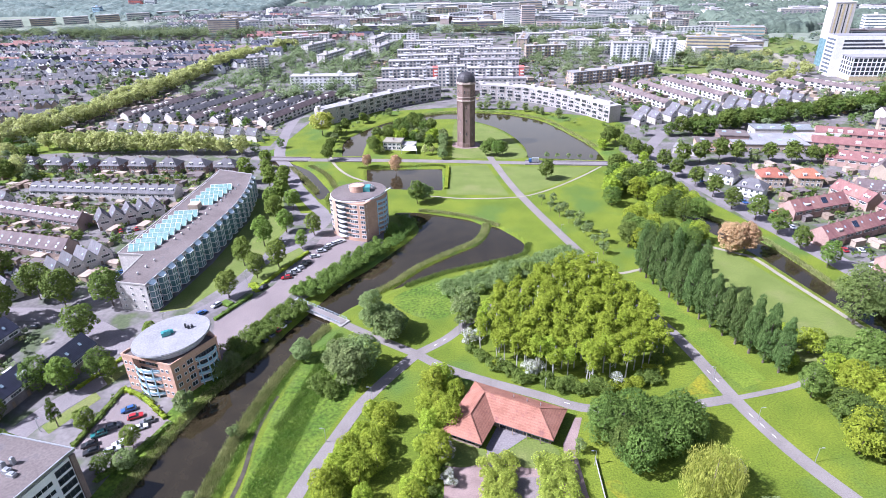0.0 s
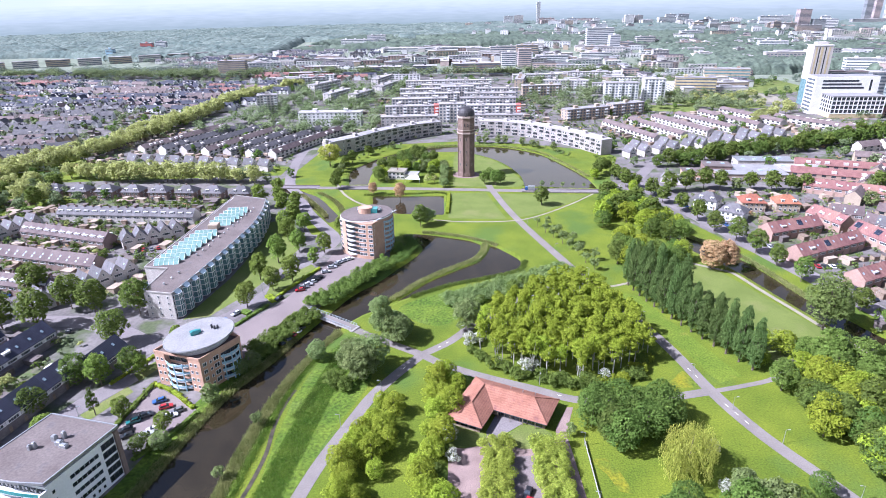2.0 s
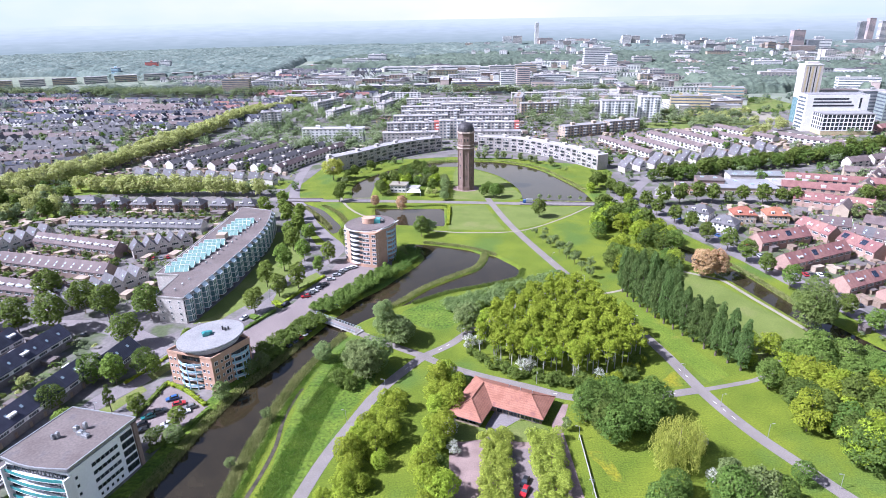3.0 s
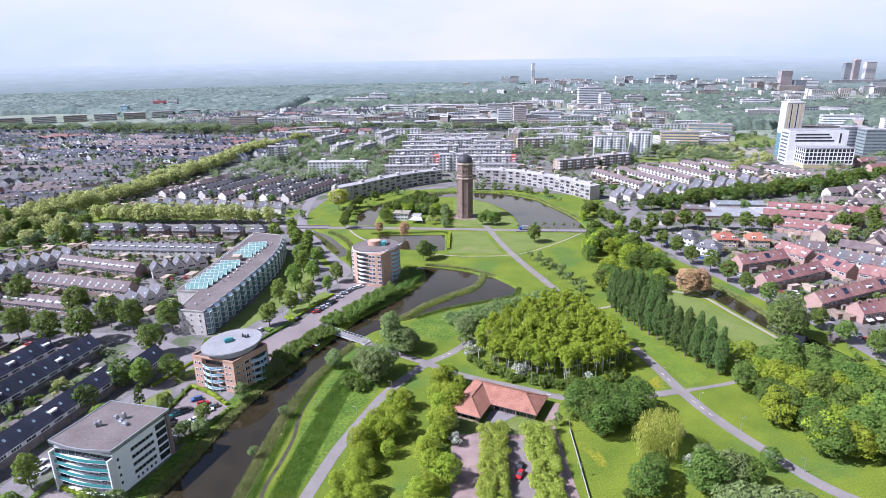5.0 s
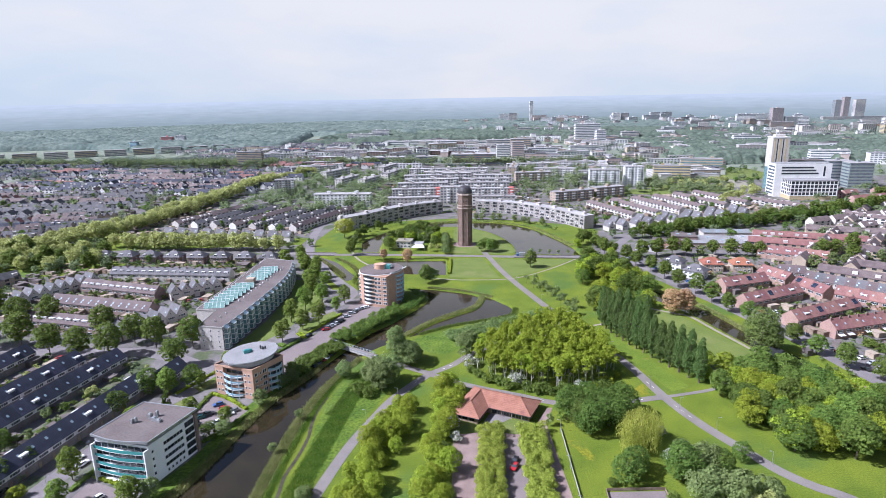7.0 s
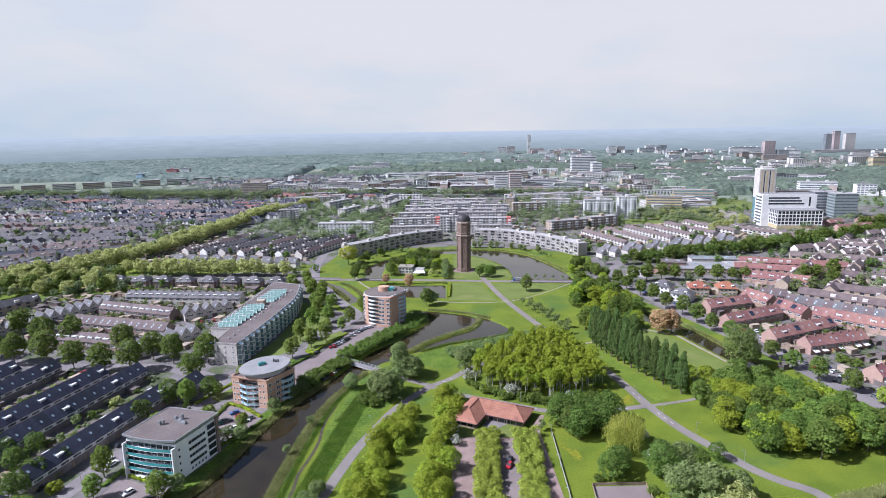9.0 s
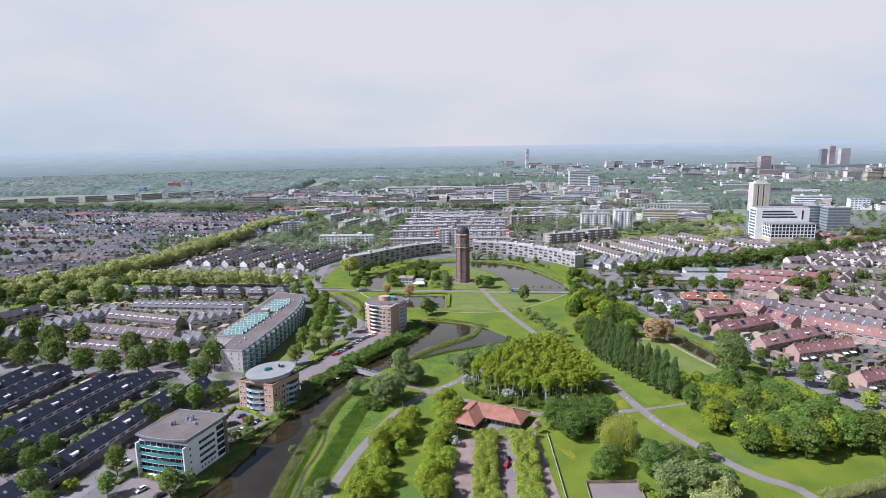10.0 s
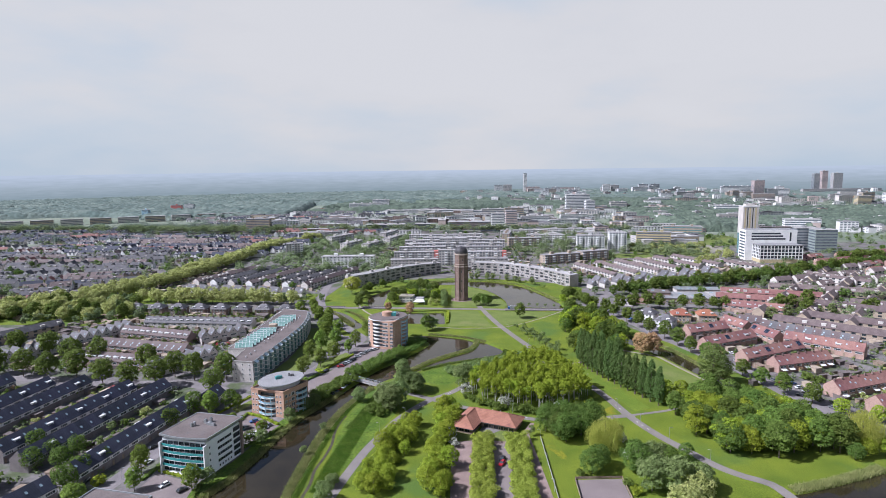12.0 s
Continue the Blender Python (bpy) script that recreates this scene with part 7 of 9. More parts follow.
def build_tree(kind, m, variant):
    label, cat, h, (rx, rz, cz), n, (r0, r1), leaves, size, mats, bark = KINDS[kind]
    rng = np.random.default_rng(sum(map(ord, kind)) * 7 + variant * 101)
    t = thing("shrub" if cat == "shrub" else "tree", label, cat, m, GROUP.get(kind, ""))
    part("trunk", limbs(rng, h * (0.95 if kind != "poplar" else 0.8), max(0.09, h * 0.018), 5 if cat == "tree" else 3, 0.2 if cat == "shrub" else 0.3, 0.28, 0.25 if kind == "slender" else 0.1), bark, t)
    squeeze = 1.0 + rng.uniform(-0.12, 0.12)
    c, r = clumps(rng, n, rx * squeeze, rx / squeeze, rz, cz, r0, r1, 0.3, 0.5 if kind in ("poplar", "cypress") else (0.12 if kind in ("street", "big") else 0.0))
    v = sprays(c, r, int(leaves * 1.9), size * 0.74, rng, cull=True, hang=kind == "willow", rise=kind in ("poplar", "cypress"), droop=3.6 if kind == "willow" else 0.0, flat=0.1 if kind in ("willow", "poplar") else 0.35)
    v[:, 2] = np.maximum(v[:, 2], 0.05)
    ob = new("crown", leaf_mesh("crown", v, mats, 0.7 if kind == "blossom" else 0.0))
    ob.parent = t
    return t


BATCH = {}


def tree(kind, x, y, s=1.0, z=0.0):
    variant = random.randrange(3)
    s *= GROW.get(kind, 1.0)
    near = y < 415 and -136 < x < 176 and kind not in ("garden", "garden_gold", "yellow", "slender", "shrub", "bright_shrub", "small") or abs(x) < 62 and 440 < y < 520 or kind == "slender" and (y < 270 or x < 12)
    if not near:
        BATCH.setdefault(kind, []).append((x, y, s, random.uniform(0, 6.28)))
        return None
    m = pose(x, y, z, 0, 0, random.uniform(0, 360)) @ Matrix.Diagonal((s, s, s * random.uniform(0.9, 1.1), 1))
    key = (kind, variant)
    if key not in TREES:
        TREES[key] = build_tree(kind, Matrix.Identity(4), variant)
        TREES[key].matrix_basis = m
        return TREES[key]
    ob = TREES[key]
    c = ob.copy()
    scene.collection.objects.link(c)
    for child in ob.children:
        k = child.copy()
        scene.collection.objects.link(k)
        k.parent = c
    c.matrix_basis = m
    return c


def along(kind, pts, gap, s=(0.85, 1.15), jitter=1.0):
    """Trees along a line."""
    q = smooth_line(pts, 1.0)
    run, last = 0.0, None
    for p in q:
        if last is not None:
            run += (p - last).length
        last = p
        if run >= 0:
            run -= gap
            k = kind if isinstance(kind, str) else random.choice(kind)
            tree(k, p.x + random.uniform(-jitter, jitter), p.y + random.uniform(-jitter, jitter), random.uniform(*s))


def inside(p, poly):
    ok = False
    for a, b in zip(poly, poly[1:] + poly[:1]):
        if (a[1] > p[1]) != (b[1] > p[1]) and p[0] < (b[0] - a[0]) * (p[1] - a[1]) / (b[1] - a[1]) + a[0]:
            ok = not ok
    return ok


def fill(kinds, poly, gap, s=(0.8, 1.15)):
    """Trees set loosely over a plot."""
    xs, ys = [p[0] for p in poly], [p[1] for p in poly]
    y, odd = min(ys), 0
    while y < max(ys):
        x = min(xs) + odd * gap / 2
        while x < max(xs):
            p = (x + random.uniform(-0.35, 0.35) * gap, y + random.uniform(-0.35, 0.35) * gap)
            if inside(p, poly):
                tree(random.choice(kinds), p[0], p[1], random.uniform(*s))
            x += gap
        y, odd = y + gap * 0.87, 1 - odd


# poplars in two staggered rows, the copse, shrubs along its edge
for i in range(14):
    k = i / 13
    tree("poplar", 77.0 + 25.0 * k ** 1.3, 335 - 65.5 * k, random.uniform(0.92, 1.06))
for i in range(4):
    tree("poplar", 86.0 + 2.6 * i, 338 - 7.4 * i, random.uniform(0.9, 1.02))
COPSE = [(6, 281), (12, 294), (22, 308), (36, 322), (54, 331), (62, 316), (68, 294), (69, 276), (60, 267), (42, 263), (22, 269)]
fill(("slender",), COPSE, 4.6, (0.85, 1.12))
along(("bright_shrub", "shrub", "shrub"), [(5, 280), (20, 267), (40, 261), (58, 264), (68, 276)], 2.5, (0.6, 1.0), 1.6)
for x, y, s in ((5, 285, 1.2), (8, 288, 1.0), (24, 268.5, 1.2), (27, 270, 0.9), (50, 264, 0.9), (15, 273, 0.7), (-2, 234, 1.2), (-1, 226, 1.0), (72, 229, 0.9), (128, 240, 1.0)):
    tree("blossom", x, y, s)
along(("shrub", "bright_shrub"), [(12, 318), (26, 330), (44, 341)], 4.5, (0.8, 1.2), 2)
# banks by the bridge and the path
for k, x, y, s in (("tall", -28, 291, 1.0), ("grey", -22.5, 288, 1.15), ("grey", -24, 295, 1.0), ("grey", -20, 293, 0.8), ("grey", -30, 271, 1.3), ("grey", -35, 269, 1.25), ("grey", -32, 264.5, 1.2), ("grey", -37.5, 272, 0.9), ("grey", -50, 277, 0.75),
                   ("grey", 4.4, 297, 1.15), ("small", 7, 299, 1.2), ("shrub", -41, 262, 1.3), ("shrub", -37, 259, 1.0), ("small", -60.5, 241, 0.8), ("small", -64.5, 219, 0.7)):
    tree(k, x, y, s)
fill(("fresh", "fresh", "bright_shrub"), [(-21, 258), (-16, 252), (-18, 236), (-22, 214), (-26, 188), (-40, 188), (-34, 214), (-28, 238)], 5.0, (0.42, 0.72))
fill(("fresh", "fresh", "shrub"), [(-8, 268), (1, 266), (0, 244), (-3, 236), (-2, 214), (-3, 186), (-12, 186), (-11, 214), (-10, 245)], 4.8, (0.45, 0.78))
for x, y, k in ((-86, 231, 0.8), (-79, 252, 0.9), (-96, 196, 0.9), (-75, 268, 0.8), (-72, 272, 0.9)):
    tree("grey" if k > 0.75 else "shrub", x, y, k * 0.75)
fill(("shrub", "grey"), [(-46.5, 200), (-44.5, 198), (-49, 178), (-53, 178)], 4.2, (0.5, 0.8))
# pavilion surroundings
fill(("dark",), [(38, 250), (40, 230), (47, 226), (56, 234), (66, 244), (66, 250), (52, 250)], 5.6, (0.72, 0.95))
tree("willow", 62.5, 221.5, 1.05)
for k, x, y, s in (("dark", 71, 204, 1.0), ("grey", 78, 206, 1.1), ("dark", 83, 205, 0.75), ("dark", 57.5, 208, 0.7), ("dark", 53, 203, 0.85), ("blossom", 70, 215, 0.8), ("grey", 74, 214, 0.8), ("grey", 72, 190, 1.2), ("grey", 80, 188, 1.3), ("small", 33.5, 236, 0.8),
                   ("grey", 90, 190, 1.1), ("dark", 94, 214, 0.5), ("shrub", 64, 240, 1.0), ("yellow", 86, 182, 0.7), ("yellow", 78, 176, 0.7)):
    tree(k, x, y, s)
# wood on the east side
EAST = [(105, 246), (112, 258), (122, 267), (133, 270), (143, 264), (152, 254), (157, 241), (161, 226), (160, 218), (148, 216), (130, 211), (118, 214), (108, 230)]
fill(("fresh", "street", "dark", "fresh", "street"), EAST, 7.4, (0.75, 1.05))
along(("dark", "shrub"), [(160, 234), (154, 254), (142, 267), (126, 271)], 6, (0.5, 0.7), 1.5)
for k, x, y, s in (("street", 106, 258, 0.75), ("fresh", 117, 268, 0.7), ("street", 122, 274, 0.65), ("willow", 171.5, 223, 1.1), ("fresh", 114, 222, 1.0), ("fresh", 107, 236, 0.95)):
    tree(k, x, y, s)
tree("big", 140.5, 296, 1.04)
tree("big", 145.5, 300, 0.85)
tree("copper", 119.5, 350.5, 1.1)
tree("copper", 127.0, 351.5, 1.05)
for x, y, s in ((116.5, 279.5, 0.78), (110.5, 284, 0.6), (105.5, 272, 0.5)):
    tree("fresh", x, y, s)
fill(("street", "fresh", "dark", "fresh"), [(80, 404), (86, 434), (94, 458), (104, 460), (112, 436), (118, 408), (121, 388), (112, 372), (106, 384), (100, 408), (92, 420)], 7.4, (0.7, 0.95))
fill(("street", "fresh"), [(76, 360), (84, 384), (92, 380), (96, 352), (88, 346)], 7, (0.65, 0.9))
fill(("street", "fresh", "dark"), [(98, 350), (104, 372), (112, 368), (111, 358), (105, 345)], 6.6, (0.6, 0.85))
along("small", [(46, 408), (56, 382), (66, 350)], 8.5, (0.9, 1.2), 0.6)
along("small", [(52, 408), (62, 380), (70, 352)], 12, (0.9, 1.1), 0.8)
for k, x, y, s in (("shrub", 64.5, 194, 0.7), ("bright_shrub", 65.5, 188, 0.8), ("shrub", 48, 201.5, 0.6), ("fresh", 168, 215, 0.6), ("dark", 162, 213, 0.55), ("fresh", 177, 216, 0.6)):
    tree(k, x, y, s)
# tower island and moat
for x, y, s in ((20, 492, 0.62), (27.5, 490, 0.68), (24, 500, 0.62), (31, 493, 0.6), (53, 446, 0.78)):
    tree("street", x, y, s)
along("grey", [(-8.5, 486), (-8, 510), (-9, 535)], 6, (0.6, 0.75), 0.5)
fill(("dark", "street", "fresh", "grey"), [(-56, 492), (-57, 530), (-46, 560), (-24, 576), (-14, 560), (-14, 524), (-28, 520), (-50, 522), (-52, 496)], 7.4, (0.5, 0.75))
for k, x, y, s in (("garden_gold", -48, 498, 1.0), ("garden_gold", -20, 494, 1.3), ("garden_gold", -15, 496, 1.2), ("street", -17, 506, 0.6), ("copper", -55, 472, 0.6), ("copper", -36, 462, 0.78), ("willow", -98, 545, 1.2), ("street", -84, 505, 0.6), ("street", -20, 411, 0.75), ("grey", -16, 414, 1.0), ("dark", -29, 372, 0.5), ("street", -82, 484, 0.7)):
    tree(k, x, y, s)
along(("grey", "street", "small"), [(-84, 520), (-82, 550), (-68, 585), (-44, 608)], 8, (0.5, 0.7), 2)
along(("grey", "small"), [(20, 618), (50, 612), (76, 590), (92, 556)], 8, (0.55, 0.75), 1.5)
along("small", [(58, 483), (90, 480)], 7, (0.6, 0.8), 0.5)
along(("street", "fresh"), [(98, 500), (108, 520), (118, 470)], 9, (0.55, 0.75), 2)
# streets on the west side
for x, y in ((-288, 358), (-266, 357), (-241, 340), (-224, 341), (-186, 327), (-164, 316), (-150, 310), (-132, 311), (-256, 319), (-237, 312), (-221, 314), (-199, 303), (-182, 299), (-167, 299), (-130, 288), (-275, 322), (-294, 326), (-312, 324), (-330, 322), (-310, 352), (-345, 326)):
    tree("street", x, y, random.uniform(0.92, 1.08))
for x, y, s in ((-130, 263, 0.8), (-134.5, 247, 0.72), (-114, 269, 0.7), (-183, 226, 0.65), (-172, 208, 0.68), (-170, 217, 0.61), (-161, 209.5, 0.65), (-148, 202, 0.68), (-162, 222, 0.61), (-145, 211, 0.58), (-148, 191, 0.79), (-91, 229.5, 0.50), (-176, 190, 0.65), (-192, 196, 0.65), (-205, 205, 0.61)):
    tree("dark", x, y, s)
for x, y, s in ((-91, 343, .8), (-82, 332, .75), (-88.5, 316.5, .8), (-75.5, 341.5, .85), (-81, 376, .8), (-67, 373, .75), (-69.5, 359, .55), (-88, 362.5, .9), (-90.5, 391, .9), (-85, 405, .8), (-96, 425, .85), (-96, 404, .8), (-94, 416, .8), (-106, 436, .9), (-112, 452, .8), (-100, 446, .7),
                (-118, 470, .8), (-122, 446, 1.0), (-60, 392, .6), (-64, 402, .6), (-121, 262, .8), (-110, 268, .5), (-106, 288, .5), (-119, 232, .75), (-126, 205, .7), (-104, 244, .55), (-88, 238, .5), (-122, 192, .6), (-100, 192, .7), (-134, 176, .8)):
    tree("avenue", x, y, s)
tree("bright_shrub", -138, 196, 1.0)
tree("cypress", -114, 246, 0.8)
along("dark", [(-250, 205), (-215, 210)], 10, (0.6, 0.8), 2)
# yellow-green belts
along(("yellow", "yellow", "town", "yellow"), [(-136, 500), (-185, 505), (-232, 508), (-285, 518)], 6.8, (0.75, 1.1), 2.6)
along("yellow", [(-460, 440), (-390, 462), (-340, 505), (-318, 545), (-300, 600), (-290, 660), (-284, 740), (-274, 840), (-262, 920), (-225, 1000)], 6.8, (0.72, 1.1), 4)
along("yellow", [(-470, 455), (-400, 480), (-352, 520), (-334, 560), (-314, 610), (-303, 670), (-296, 740), (-286, 840), (-274, 925)], 7.6, (0.7, 1.05), 4)
fill(("yellow", "town", "street", "town"), [(-262, 480), (-256, 452), (-266, 440), (-300, 440), (-345, 444), (-430, 446), (-420, 474), (-345, 500)], 10.5, (0.6, 0.95))
along(("yellow", "town"), [(-292, 500), (-320, 480), (-350, 470), (-395, 450)], 9, (0.65, 0.9), 4)
tree("cypress", -178, 578, 1.25)
# streets on the east side
along("street", [(121, 478), (134, 428), (144, 390), (153, 343), (159, 324)], 16, (0.6, 0.8), 1.2)
along(("street", "fresh"), [(164, 310), (172, 284), (184, 260), (204, 238)], 14, (0.6, 0.8), 1.5)
along(("street", "grey"), [(140, 470), (170, 474), (210, 470), (262, 462), (300, 480)], 11, (0.7, 0.95), 2)
along(("street", "grey"), [(250, 440), (290, 450), (340, 450), (380, 440)], 11, (0.7, 0.95), 3)
along(("street", "dark"), [(150, 530), (200, 552), (260, 574), (330, 602), (420, 640), (520, 690)], 8, (0.7, 1.0), 2.5)
along(("street", "dark"), [(170, 530), (230, 556), (300, 582), (400, 626)], 11, (0.7, 0.95), 2.5)
along("yellow", [(290, 690), (330, 720), (360, 760), (300, 790)], 14, (0.6, 0.8), 4)
along(("town", "yellow"), [(240, 830), (300, 800), (350, 830), (420, 880)], 14, (0.7, 0.9), 4)
tree("garden_gold", 196, 604, 1.8)
along("street", [(470, 700), (560, 720), (640, 760)], 9, (0.8, 1.0), 4)


# gardens among the near houses
def garden_trees(poly, n):
    xs, ys = [p[0] for p in poly], [p[1] for p in poly]
    made = 0
    while made < n:
        p = (random.uniform(min(xs), max(xs)), random.uniform(min(ys), max(ys)))
        if inside(p, poly):
            tree(random.choice(("garden", "garden", "shrub", "garden_gold", "small")), p[0], p[1], random.uniform(0.5, 0.95))
            made += 1


for poly, n in (([(-166, 215), (-156, 215), (-145, 260), (-152, 275)], 16), ([(-206, 228), (-198, 228), (-186, 285), (-194, 290)], 16), ([(-250, 240), (-242, 238), (-232, 292), (-240, 296)], 12), ([(-236, 440), (-150, 432), (-146, 456), (-240, 464)], 34),
                ([(-236, 408), (-176, 398), (-160, 412), (-236, 420)], 14), ([(-232, 380), (-180, 366), (-180, 376), (-232, 392)], 14), ([(-232, 352), (-180, 340), (-180, 346), (-232, 362)], 12), ([(-130, 330), (-138, 330), (-150, 420), (-142, 428)], 16),
                ([(186, 332), (222, 343), (220, 348), (186, 338)], 12), ([(196, 296), (230, 306), (228, 314), (194, 306)], 12), ([(200, 264), (236, 276), (232, 284), (198, 274)], 10), ([(168, 384), (215, 388), (212, 420), (168, 424)], 18), ([(150, 448), (200, 448), (200, 458), (150, 458)], 10)):
    garden_trees(poly, n)


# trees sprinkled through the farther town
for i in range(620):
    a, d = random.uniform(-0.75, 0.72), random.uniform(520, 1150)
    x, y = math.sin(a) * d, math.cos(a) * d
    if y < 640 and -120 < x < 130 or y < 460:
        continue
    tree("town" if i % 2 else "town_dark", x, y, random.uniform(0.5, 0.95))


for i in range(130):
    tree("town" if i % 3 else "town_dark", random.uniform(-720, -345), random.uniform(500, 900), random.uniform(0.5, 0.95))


# ---- shrubs of the gardens ----
ROADS = [smooth_line(q, 6) for q in ([(-135, 190), (-122, 250), (-108, 284), (-88.5, 317), (-72, 368), (-66, 392), (-92, 440), (-118, 500), (-132, 640)], [(-330, 318), (-256, 316), (-200, 306), (-150, 304), (-112, 284)],
                                     [(112, 477), (122, 492), (134, 461), (158, 370), (175, 305), (188, 250), (205, 228)], [(112, 477), (150, 538), (175, 560), (290, 600), (420, 640)])]


def on_road(x, y, free=5.5):
    return any((p.x - x) ** 2 + (p.y - y) ** 2 < free * free for q in ROADS for p in q)


def bushes(name, label, areas, leaves, leaf, size, material, seed):
    """Low shrubs scattered over garden ground."""
    rng, out = np.random.default_rng(seed), []
    for n, x0, x1, y0, y1 in areas:
        for i in range(n):
            x, y = rng.uniform(x0, x1), rng.uniform(y0, y1)
            if on_road(x, y):
                continue
            s = size * rng.uniform(0.5, 1.3)
            c, r = clumps(rng, 4, s, s, s * 0.8, s * 0.9, s * 0.4, s * 0.7)
            v = sprays(c, r, leaves, leaf * (0.7 + 0.3 * s), rng)
            v[:, 2] = np.maximum(v[:, 2], 0.05)
            out.append(v + np.array([x, y, 0]))
    return tagged(new(name, leaf_mesh(name, np.concatenate(out), (material,))), label, "shrubs", "", "stuff")


WEST_G, VILLA_G, EAST_G = (-330, -142, 190, 300), (-300, -140, 322, 470), (160, 300, 240, 470)
FAR_G = ((-320, -130, 520, 700), (110, 330, 540, 760), (-130, 130, 640, 900), (-720, -320, 440, 900), (300, 700, 280, 700))
bushes("garden_shrubs", "green shrubs crowding the back gardens", [(340, *WEST_G), (760, *VILLA_G), (420, *EAST_G)] + [(n, *a) for n, a in zip((420, 420, 380, 500, 500), FAR_G)], 34, 0.42, 1.4, "leaf_town", 91)
bushes("garden_shrubs", "dark shrubs crowding the back gardens", [(220, *WEST_G), (480, *VILLA_G), (300, *EAST_G)] + [(n, *a) for n, a in zip((300, 260, 300, 600, 400), FAR_G)], 34, 0.46, 1.8, "leaf_dark", 92)
bushes("garden_shrubs", "golden shrubs in the back gardens", [(14, *WEST_G), (36, *VILLA_G), (30, *EAST_G)] + [(n, *a) for n, a in zip((40, 40, 30, 50, 40), FAR_G)], 40, 0.44, 1.5, "leaf_yellow", 93)
bushes("garden_shrubs", "copper-red shrubs in the back gardens", [(20, *WEST_G), (50, *VILLA_G), (40, *EAST_G)] + [(n, *a) for n, a in zip((30, 40, 30, 60, 40), FAR_G)], 40, 0.44, 1.6, "leaf_copper", 94)


# trees past the near ones: one mass of crowns and one of trunks a kind
for kind, places in BATCH.items():
    label, cat, h, (rx, rz, cz), n, (r0, r1), leaves, size, mats, bark = KINDS[kind]
    rng = np.random.default_rng(len(kind) * 31 + len(places))
    out, stems = [], Shape()
    for x, y, s, a in places:
        far = math.hypot(x, y)
        keep = 0.72 if far < 420 else 0.4 if kind == "yellow" and far < 750 else 0.3 if far < 680 else 0.16
        keep, grow = (min(0.72, keep * 2), 1.15) if leaves < 700 else (keep, keep ** -0.45)
        c, r = clumps(rng, n, rx * s, rx * s, rz * s, cz * s, r0 * s, r1 * s, 0.3)
        v = sprays(c, r, int(leaves * keep * 1.8), size * grow * s * 0.78, rng, cull=far < 420)
        v[:, 2] = np.maximum(v[:, 2], 0.05)
        out.append(v + np.array([x, y, 0]))
        stems.cone(x, y, -0.2, h * s * 0.7, h * s * 0.018, h * s * 0.008, 5, tilt=(rng.normal() * 0.2, rng.normal() * 0.2))
    tagged(new(kind + "_tree_crowns", leaf_mesh("crowns", np.concatenate(out), mats, 0.7 if kind == "blossom" else 0.0)), label + ", one of many", cat + "s", "", "stuff")
    tagged(part(kind + "_tree_trunks", stems, bark), "bare trunks under the leaf crowns", "trees", "", "stuff")


# ---- woods, hedges, reeds: what nobody could count ----
def wood(name, label, spots, size, leaves, leaf, material, seed, wide=0.55):
    """Many crowns as one mass of leaf sprays."""
    rng = np.random.default_rng(seed)
    out = []
    for x, y in spots:
        s = size * rng.uniform(0.7, 1.25)
        c, r = clumps(rng, 9, s * wide, s * wide, s * 0.42, s * 0.62, s * 0.3, s * 0.5, 0.1)
        v = sprays(c, r, int(leaves * 1.4), leaf, rng, flat=0.8)
        v[:, 2] = np.maximum(v[:, 2], 0.05)
        out.append(v + np.array([x, y, 0]))
    ob = new(name, leaf_mesh(name, np.concatenate(out), (material,)))
    return tagged(ob, label, "wood", "", "stuff")


def spots(n, f, seed):
    rng, out = np.random.default_rng(seed), []
    while len(out) < n:
        p = f(rng)
        if p is not None:
            out.append(p)
    return out


def band(x0, y0, x1, y1, width):
    def f(r):
        k = r.uniform()
        return (x0 + (x1 - x0) * k + r.uniform(-0.5, 0.5) * width * 0.2, y0 + (y1 - y0) * k + r.uniform(-0.5, 0.5) * width)
    return f


def plot(x0, x1, y0, y1, rule=lambda x, y: True):
    def f(r):
        x, y = r.uniform(x0, x1), r.uniform(y0, y1)
        return (x, y) if rule(x, y) else None
    return f


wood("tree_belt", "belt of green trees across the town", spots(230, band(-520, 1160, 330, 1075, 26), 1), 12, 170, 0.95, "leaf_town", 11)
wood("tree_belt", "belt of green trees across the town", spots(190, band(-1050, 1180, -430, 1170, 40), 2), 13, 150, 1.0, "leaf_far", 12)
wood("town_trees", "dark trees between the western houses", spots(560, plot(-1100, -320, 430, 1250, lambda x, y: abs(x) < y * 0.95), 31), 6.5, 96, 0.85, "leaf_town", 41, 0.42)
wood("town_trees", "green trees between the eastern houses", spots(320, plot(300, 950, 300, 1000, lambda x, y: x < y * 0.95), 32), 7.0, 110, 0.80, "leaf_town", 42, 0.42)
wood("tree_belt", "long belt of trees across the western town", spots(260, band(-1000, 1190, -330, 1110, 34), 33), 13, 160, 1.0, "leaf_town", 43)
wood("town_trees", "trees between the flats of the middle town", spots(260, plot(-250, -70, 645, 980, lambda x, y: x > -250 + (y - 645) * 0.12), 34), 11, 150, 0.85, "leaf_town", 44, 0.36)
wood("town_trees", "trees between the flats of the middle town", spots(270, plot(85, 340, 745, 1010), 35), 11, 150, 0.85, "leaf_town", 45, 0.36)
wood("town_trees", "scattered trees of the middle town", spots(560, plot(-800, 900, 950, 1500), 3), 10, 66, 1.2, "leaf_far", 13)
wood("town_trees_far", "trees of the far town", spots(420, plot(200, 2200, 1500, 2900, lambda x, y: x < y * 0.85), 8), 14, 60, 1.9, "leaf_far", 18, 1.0)


